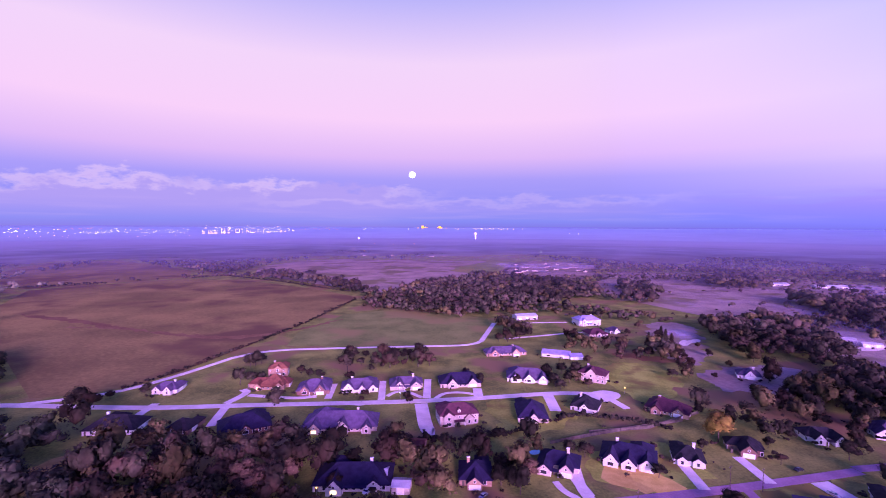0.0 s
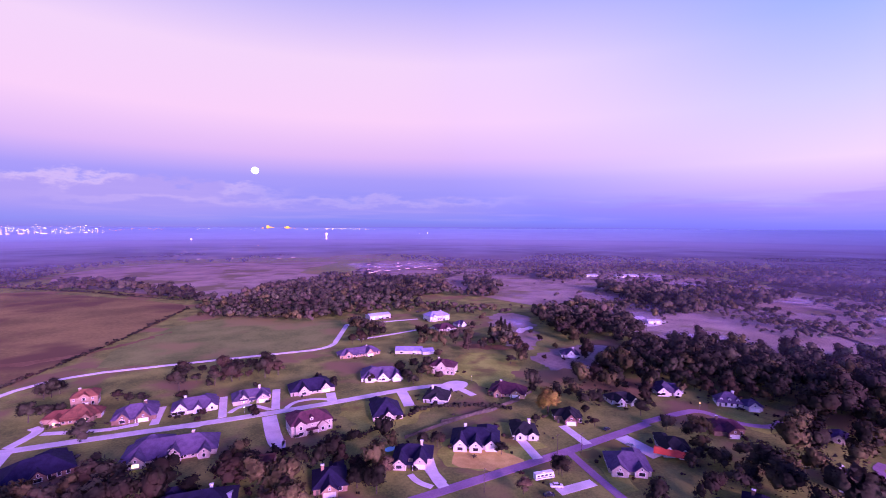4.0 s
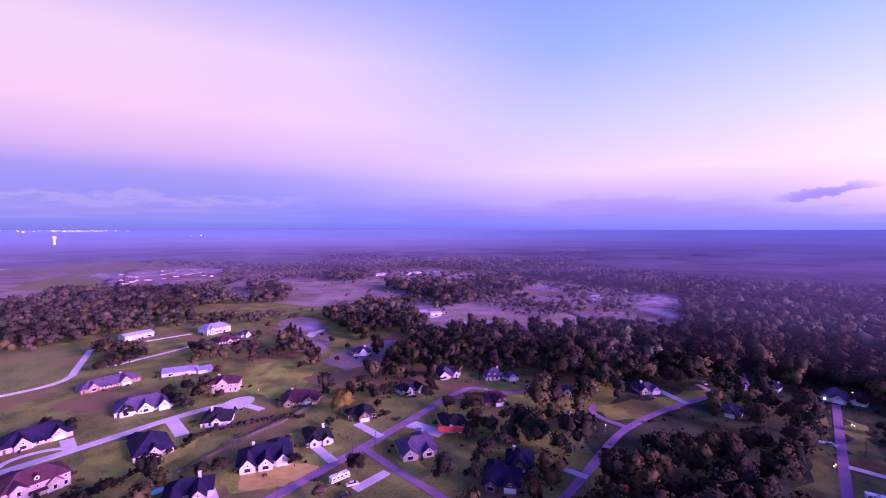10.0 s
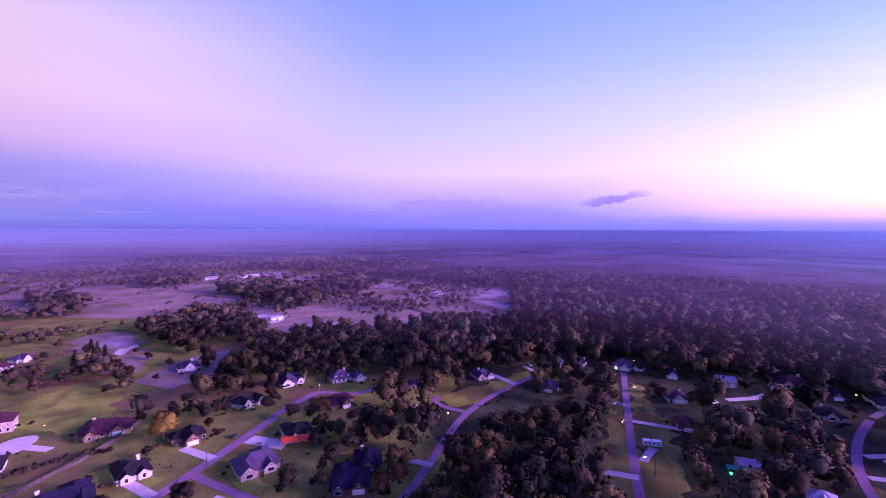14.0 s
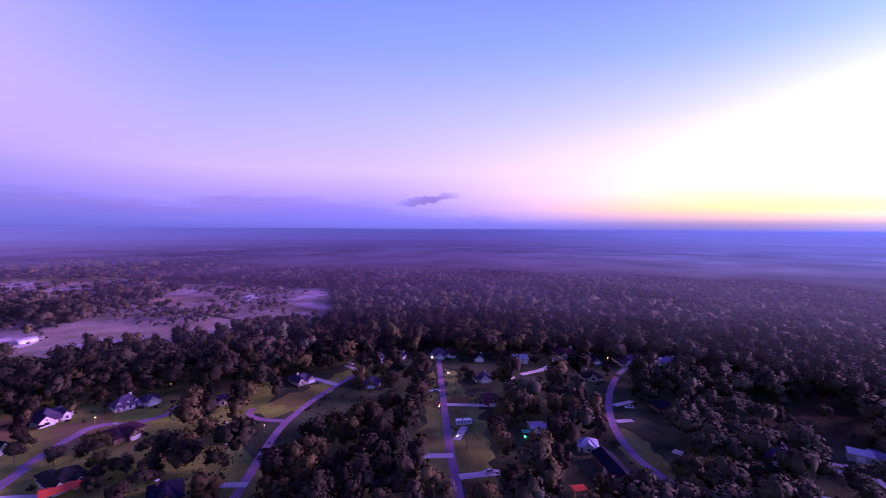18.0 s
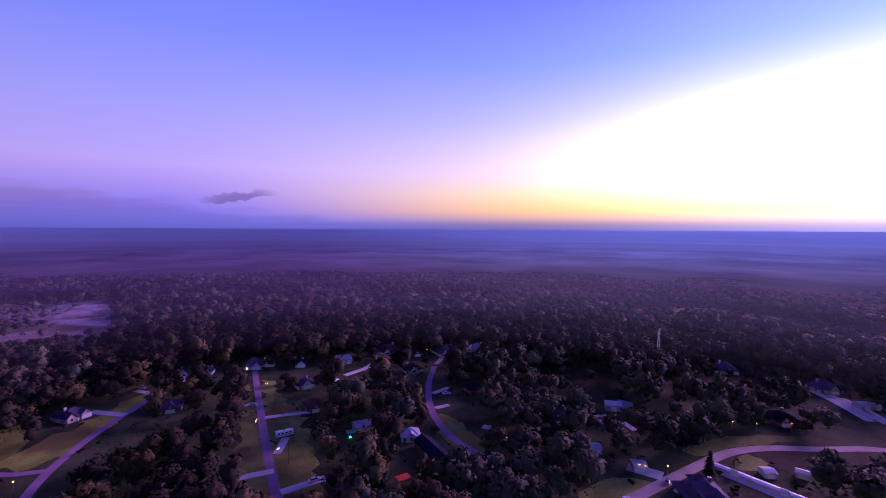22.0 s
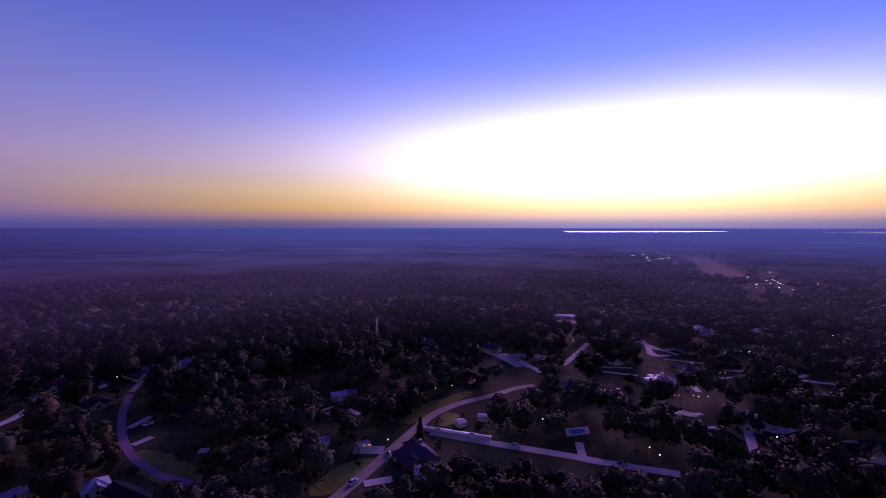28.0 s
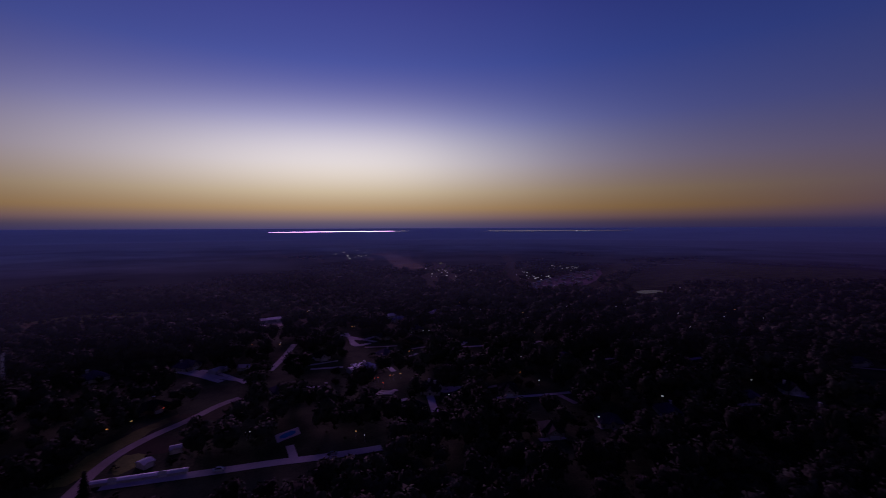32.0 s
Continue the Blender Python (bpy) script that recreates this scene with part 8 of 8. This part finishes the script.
light_field((107.9, 4416.8), (764, 4252.2), 44, 6, FAR_WARM, "row of warm lights on the horizon", 8)
light_field((-783.7, 4347.2), (-278.6, 4122.2), 20, 3.4, FAR_WHITE, "few white lights on the horizon", 8)
refinery((-1761, 3299.8), (-1233.9, 3731.8))
water_tower(-524, 2806.9, 0.6)
light_field((953.5, 3582.7), (1081.1, 3572.2), 3, 7, FAR_WHITE, "three white lights in the far woods", 8)
light_field((311.3, 2003.7), (483.6, 1896.9), 6, 4, FAR_WHITE, "white lights along a far road", 8)
light_field((-398.1, 2206), (-50.1, 1678.3), 40, 3.2, FAR_WARM, "warm lights of a far housing estate", 20)
light_field((-907.4, 2461.6), (-353.7, 1959.1), 26, 3, FAR_WHITE, "white lights of a far housing estate", 8)
light_field((1829.3, -2422.5), (1683.8, -2350.7), 4, 7, FAR_WHITE, "few white lights in the far woods", 8)
light_field((573.2, -2287.2), (250.1, -1529.5), 34, 5, FAR_WHITE, "white lights of a far village", 8)
light_field((-183.7, -1088.4), (-213.4, -886.2), 44, 2.2, FAR_WHITE, "white lights of a storage yard", 8)
light_field((-279.4, -1164.7), (-328.6, -1095.1), 30, 2.2, FAR_WHITE, "white lights of a storage yard", 8)
light_field((-1134.2, -3936), (-1228, -3789.5), 6, 9, FAR_WHITE, "white lights by the far lake", 8)
light_field((57.4, -1117.4), (-61.6, -972.8), 18, 2.4, FAR_WHITE, "white lights of scattered farms", 8)
light_field((-398.1, 2206), (-50.1, 1678.3), 40, 4.2, FAR_AMBER, "amber lights of a far housing estate", 20)
village([(-702.7, 2502.3), (49.3, 2365.6), (35.3, 1683), (-299.9, 1661.4)], 60, "rows of small far houses in the haze", 1)
village([(196.8, 1441.5), (449.2, 1341.1), (346.9, 1052.7), (162.5, 1084.6)], 26, "scattered pale farm sheds in the mist", 2, "grey", (7, 15))
village([(615.2, -2333.4), (358, -2353.4), (226.5, -1385.5), (374.6, -1353.9)], 34, "far village roofs in the haze", 3)
village([(-159.2, -875.3), (-412.1, -1194.4), (-360.4, -1025.6), (-208.6, -772.4), (-154.7, -746.9)], 80, "rows of pale trailers in a storage yard", 4, "metal", (3, 6))
camper(248.5, 1.2, -77.1)
car0(199, -10.9, -73.2)
car1(298.6, 20.1, -91.9)
car0(354, 93.1, -125.2)
car0(105.9, 161.4, -19.7)
car2(99.4, 157, -9.7)
car0(102.2, -199.6, 197.6)
car1(54.4, -214.2, 197.1)
car0(143.5, -129, -85.6)
car1(144.8, -157.7, -79.4)
car0(141.6, -155.4, -77.4)
car0(-167.2, 196.5, 60)
car1(17, 179.2, 52.6)
car2(-97.8, 253.1, -99.8)
car1(148.5, -156.3, -53.5)
car0(222.4, -200.4, -111.5)
car0(278.5, -100.5, -88.4)
car1(318.4, -36.2, -38.7)
car0(328.2, -33.4, -33.8)
car0(44.9, -207.7, 195.4)
car1(169, 530.8, -65.6)
car2(155.4, 561.9, 3.4)
car1(161.6, 180.9, -62.7)
car0(-30.9, 182, 70.1)
car2(162.3, 200.1, 19.9)
tree(142.5, 227.4, 15, AUTUMN, "broad tree with golden autumn leaves")
tree(78.1, 302.8, 5)
tree(-72.3, 338.5, 13)
tree(-41, 347.3, 14)
tree(-19.2, 350.3, 14)
tree(-51.4, 342.9, 11)
tree(-10.3, 353.4, 11)
tree(-140.4, 308.1, 12)
tree(-133.5, 310.5, 9)
tree(-50.7, 278.7, 4)
tree(-20.3, 275.4, 5)
tree(62.6, 429.2, 12)
tree(75.3, 438.3, 14)
tree(86.4, 447.8, 11)
tree(54.1, 428.9, 9)
tree(-215.8, 263, 14)
tree(-204.7, 257.4, 13)
tree(-211.7, 282.5, 6)
tree(124.1, 446.4, 5)
tree(89.6, 335, 9)
tree(98.8, 330.8, 10)
tree(90.5, 315.9, 9)
tree(101, 305.9, 7)
tree(238.7, 323.4, 14)
tree(188.7, 408.4, 17, PINE, "tall dark pine beside the meadow")
tree(193.3, 401.9, 17, PINE, "tall dark pine beside the meadow")
tree(207.1, 414.2, 17, PINE, "tall dark pine beside the meadow")
tree(205.2, 399.9, 17, PINE, "tall dark pine beside the meadow")
tree(210.3, 429.8, 17, PINE, "tall dark pine beside the meadow")
tree(-83, 183.3, 14, BROWN[0], "brownish half-bare broadleaf tree")
tree(-67.5, 185.9, 14, BROWN[0], "brownish half-bare broadleaf tree")
tree(-74.1, 178.5, 13, BROWN[0], "brownish half-bare broadleaf tree")
tree(-119.6, 181.3, 12, BROWN[0], "brownish half-bare broadleaf tree")
tree(-129.3, 185.4, 11, BROWN[0], "brownish half-bare broadleaf tree")
tree(-65.9, 195.5, 12, BROWN[0], "brownish half-bare broadleaf tree")
tree(214.5, 491.7, 7)
tree(217.6, 528.6, 6)
tree(198.4, 566.1, 8)
tree(174.4, 376.9, 8)
tree(199, 365.3, 7)
tree(195.9, 351.5, 8)
tree(169.6, 429.3, 6)
tree(142.2, -173.1, 13, PINE, "tall dark pine beside the meadow")
tree(90.2, 161.5, 7, BROWN[0], "brownish half-bare broadleaf tree")
tree(113, 168.1, 8)
tree(112.2, 169.5, 9)
tree(194.1, 209.7, 9)
tree(193.1, 189.9, 9)
tree(158.1, 205.3, 6)
tree(76.4, 327.7, 9)
tree(78.4, 311.6, 9)
tree(80.4, 301.5, 8)
tree(161.1, 271.1, 7)
tree(152, 263.1, 6)
water_tower(217.1, 3013.3)
mast(294.2, -295.3)
fence([(55.1, 224.5), (76.6, 232.5), (104, 241.9), (137.1, 252)])
fence([(78.8, 236.6), (113.5, 242.5), (152.4, 263.1)])
utility_pole(74.9, 167.3)
utility_pole(134, 183.2)
utility_pole(121.7, 185.3)
utility_pole(293.6, 6.9)
utility_pole(217.7, -0.4)
utility_pole(166.7, -186.7)
HOMES.append(thing("garden_lamp", pose(235.1, -31.3, 0), "bright green garden light under the canopy", "lamp"))
part("bulb", Shape().box(-0.5, -0.5, 0.3, 0.5, 0.5, 1.1, 0.3).data("bulb", GREENLIT), HOMES[-1])
tree(-4.1, 199.4, 7)
tree(-10.5, 190.2, 8, BROWN[0], "brownish half-bare broadleaf tree")
tree(25.3, 187.5, 10)
tree(32.4, 181.1, 11)
tree(38.2, 191.5, 9, BROWN[0], "brownish half-bare broadleaf tree")
tree(29.7, 196.7, 8)
tree(-16.9, 209.9, 8)
tree(-27.8, 206.3, 9)
lantern(327.3, 13.7, WHITE)
lantern(263.8, 16.3, WHITE)
lantern(226.6, 4.5, WHITE)
lantern(408.5, -19.8, WARM)
lantern(308.8, -61.4, WARM)
tree(256.7, 366.9, 11, OLIVE, "pale olive broadleaf tree at the wood edge")
tree(237.3, 289, 13, OLIVE, "pale olive broadleaf tree at the wood edge")
tree(235.2, 298.8, 10, OLIVE, "pale olive broadleaf tree at the wood edge")
tree(310.3, 291.9, 12, OLIVE, "pale olive broadleaf tree at the wood edge")
tree(337.5, 273.7, 12, OLIVE, "pale olive broadleaf tree at the wood edge")
tree(167, 412.9, 11, OLIVE, "pale olive broadleaf tree at the wood edge")
tree(241.2, 280.7, 12, OLIVE, "pale olive broadleaf tree at the wood edge")
tree(300.5, 225.3, 11, OLIVE, "pale olive broadleaf tree at the wood edge")
tree(311.4, 175, 13, OLIVE, "pale olive broadleaf tree at the wood edge")
tree(336.7, 140, 12, OLIVE, "pale olive broadleaf tree at the wood edge")
tree(260.7, 232.7, 10, OLIVE, "pale olive broadleaf tree at the wood edge")
tree(-16.9, 572.5, 12, OLIVE, "pale olive broadleaf tree at the wood edge")
tree(26.6, 554.9, 11, OLIVE, "pale olive broadleaf tree at the wood edge")
tree(84.2, 556.6, 12, OLIVE, "pale olive broadleaf tree at the wood edge")
tree(-69.6, 590.9, 10, OLIVE, "pale olive broadleaf tree at the wood edge")
tree(-146.9, 350.1, 11)
tree(-149.8, 347.3, 10)
tree(-144.8, 356.2, 9)
tree(-95.6, 321.5, 7)
tree(-88.6, 320.7, 8)
tree(-104.7, 330.5, 7)
tree(-76.6, 368.6, 12)
tree(-48.8, 368.8, 13)
tree(-39.4, 368.2, 12)
tree(-28.8, 367, 12)
tree(-18.1, 370.2, 14)
tree(-50, 287.3, 5)
tree(-22.2, 280.1, 6)
tree(74.2, 465.7, 9)
tree(65.1, 453.4, 8)
tree(82.2, 476.7, 8)
camper(104.1, 168.7, -1.9)
tree(237.6, 563, 5)
tree(224.9, 507.7, 6.6, OLIVE, "pale olive broadleaf tree at the wood edge")
tree(219.2, 454.3, 8.2)
tree(210.1, 412.6, 5.8)
tree(204.8, 381.6, 7.4)
tree(235.2, 411.1, 5, OLIVE, "pale olive broadleaf tree at the wood edge")
tree(229.2, 383.5, 6.6)
tree(177.7, 382.8, 8.2)
tree(166.9, 384.9, 5.8)
tree(181.1, 326.4, 7.4, OLIVE, "pale olive broadleaf tree at the wood edge")
tree(198.5, 324, 5)
tree(189.5, 457.9, 6.6)
tree(168.2, 325.6, 8.2)
tree(226.3, 351.3, 5.8, OLIVE, "pale olive broadleaf tree at the wood edge")
for ob in CARS:
    for c in (ob, *ob.children_recursive):
        bpy.data.objects.remove(c)

# ---- moon ----
a, e = radians(-3.9), radians(6.58)
moon = new("moon", tri_mesh("moon", BALL_V * 36, BALL_F, glowing("moonlight", (1.0, 0.95, 1.0), 0.85)))
moon.matrix_basis = pose(4700 * math.sin(a), 4700 * math.cos(a), 110 + 4700 * math.tan(e))
tagged(moon, "pale full moon low over the clouds", "moon", "", "structure")

# ---- haze and mist ----
# distance haze painted on a translucent sheet, in its opacity and colour
m = bpy.data.materials.new("painted_haze")
m.use_nodes = True
n = Nodes(m.node_tree)
pos = n.add("NewGeometry").outputs["Position"]
vec = n.add("VectorMath", operation="LENGTH")
n.put(vec.inputs[0], n.scaled(pos, 1, 1, 0))
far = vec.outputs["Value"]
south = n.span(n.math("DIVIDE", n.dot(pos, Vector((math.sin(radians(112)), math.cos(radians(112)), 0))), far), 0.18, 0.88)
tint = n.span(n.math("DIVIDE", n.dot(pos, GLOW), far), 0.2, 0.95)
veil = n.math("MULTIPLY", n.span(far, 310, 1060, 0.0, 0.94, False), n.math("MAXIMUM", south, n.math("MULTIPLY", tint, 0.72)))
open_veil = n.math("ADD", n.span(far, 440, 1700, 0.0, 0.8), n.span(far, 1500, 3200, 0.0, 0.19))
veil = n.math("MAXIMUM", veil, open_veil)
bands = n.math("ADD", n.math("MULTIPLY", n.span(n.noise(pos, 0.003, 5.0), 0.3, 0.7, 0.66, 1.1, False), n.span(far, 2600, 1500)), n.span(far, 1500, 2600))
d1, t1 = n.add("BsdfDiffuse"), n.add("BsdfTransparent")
# haze colours by distance and bearing, paler towards the glow for its scattered light
near_haze = n.mix(tint, n.mix(south, (0.25, 0.19, 0.30), (0.18, 0.155, 0.225)), (0.24, 0.27, 0.26))
mid_haze = n.mix(tint, n.mix(south, (0.29, 0.31, 0.41), (0.16, 0.165, 0.28)), (0.27, 0.44, 0.56))
far_haze = n.mix(tint, n.mix(south, (0.26, 0.39, 0.53), (0.17, 0.27, 0.42)), (0.36, 0.64, 0.84))
haze = n.mix(n.span(far, 2000, 4900), n.mix(n.span(far, 650, 1900), near_haze, mid_haze), far_haze)
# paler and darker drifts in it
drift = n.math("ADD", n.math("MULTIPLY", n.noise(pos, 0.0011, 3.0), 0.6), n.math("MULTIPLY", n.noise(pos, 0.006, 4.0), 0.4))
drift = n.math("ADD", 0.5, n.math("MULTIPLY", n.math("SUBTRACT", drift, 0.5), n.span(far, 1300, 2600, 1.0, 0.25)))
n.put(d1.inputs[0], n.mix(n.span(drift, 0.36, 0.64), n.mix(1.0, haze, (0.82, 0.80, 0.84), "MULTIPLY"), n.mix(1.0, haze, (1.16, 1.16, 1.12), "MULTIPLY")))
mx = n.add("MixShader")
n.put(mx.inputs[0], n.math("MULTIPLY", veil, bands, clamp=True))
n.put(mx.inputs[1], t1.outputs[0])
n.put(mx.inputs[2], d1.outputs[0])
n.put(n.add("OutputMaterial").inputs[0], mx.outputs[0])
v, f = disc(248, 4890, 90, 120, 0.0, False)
haze_sheet = ([(x, y, z + 30 - 28 * min(1, max(0, (math.hypot(x, y) - 2740) / 500))) for x, y, z in v], f)
mist = tagged(new("mist", mesh("mist", *haze_sheet, m)), "translucent sheet painted with the blue haze over the far woods", "mist", "", "stuff")
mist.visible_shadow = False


# low mist on the meadows
m = bpy.data.materials.new("meadow_mist")
m.use_nodes = True
n = Nodes(m.node_tree)
pos = n.add("NewGeometry").outputs["Position"]
d1, t1 = n.add("BsdfDiffuse"), n.add("BsdfTransparent")
d1.inputs[0].default_value = (0.52, 0.43, 0.62, 1)
mx = n.add("MixShader")
n.put(mx.inputs[0], n.span(n.noise(pos, 0.012, 4.0), 0.36, 0.66, 0.0, 0.14))
n.put(mx.inputs[1], t1.outputs[0])
n.put(mx.inputs[2], d1.outputs[0])
n.put(n.add("OutputMaterial").inputs[0], mx.outputs[0])
patch("meadow_mist", [(420.9, 1199.1), (574.3, 1061.2), (866.3, 913.8), (856.7, 551.1), (757.9, 229.2), (518.8, 159.6), (440.2, 185.4), (373, 281.7), (321.6, 340.8), (331.9, 578.6), (261.1, 732.5)], m, "thin pale mist lying on the meadow", "mist", 5.0, 2, "stuff", rag=30.0).visible_shadow = False
patch("meadow_mist", [(109.7, 984.8), (203.4, 1490.7), (496.1, 1429.6), (344.5, 924.8)], m, "thin pale mist lying on the meadow", "mist", 5.0, 2, "stuff", rag=30.0).visible_shadow = False


# white pools of mist in the hollows
m = bpy.data.materials.new("hollow_mist")
m.use_nodes = True
n = Nodes(m.node_tree)
pos = n.add("NewGeometry").outputs["Position"]
local = n.add("TexCoord").outputs["Generated"]
off = n.add("VectorMath", operation="DISTANCE")
n.put(off.inputs[0], n.scaled(local, 1, 1, 0))
off.inputs[1].default_value = (0.5, 0.5, 0)
d1, t1 = n.add("BsdfDiffuse"), n.add("BsdfTransparent")
d1.inputs[0].default_value = (0.62, 0.54, 0.74, 1)
mx = n.add("MixShader")
n.put(mx.inputs[0], n.math("MULTIPLY", n.span(off.outputs["Value"], 0.5, 0.1, 0.0, 0.5), n.span(n.noise(pos, 0.02, 3.0), 0.3, 0.62)))
n.put(mx.inputs[1], t1.outputs[0])
n.put(mx.inputs[2], d1.outputs[0])
n.put(n.add("OutputMaterial").inputs[0], mx.outputs[0])
RING = [(math.cos(q * math.pi / 14), math.sin(q * math.pi / 14), 0.0) for q in range(28)]
POOL_MIST = mesh("mist_pool", RING, [tuple(range(28))], m)


def mist_pool(x, y, w, d, turn):
    ob = tagged(new("mist_pool", POOL_MIST), "white pool of mist lying in a hollow", "mist", "", "stuff")
    ob.matrix_basis = pose(x, y, 7 + layer(), 0, 0, turn) @ Matrix.Diagonal((w, d, 1, 1))
    ob.visible_shadow = False


mist_pool(632, 300, 30, 49, -38)
mist_pool(594, 212, 25, 95, -38)
mist_pool(727, 756, 41, 130, -38)
mist_pool(787, 595, 35, 130, -38)
mist_pool(226, 430, 19, 55, -38)
mist_pool(382, 1239, 142, 130, -37)
mist_pool(684, 440, 55, 69, -38)
mist_pool(375, 426, 36, 45, -38)
mist_pool(381, 320, 58, 20, -38)
mist_pool(642, 652, 47, 130, -85)
mist_pool(678, 249, 43, 105, -85)
mist_pool(652, 215, 36, 127, -54)
mist_pool(190, 1191, 70, 60, -20)
mist_pool(242, 1250, 60, 70, -20)
mist_pool(272, 1160, 80, 50, -20)
mist_pool(323, 1203, 60, 60, -20)
mist_pool(233, 1074, 50, 40, -20)
mist_pool(169, 1274, 60, 60, -20)
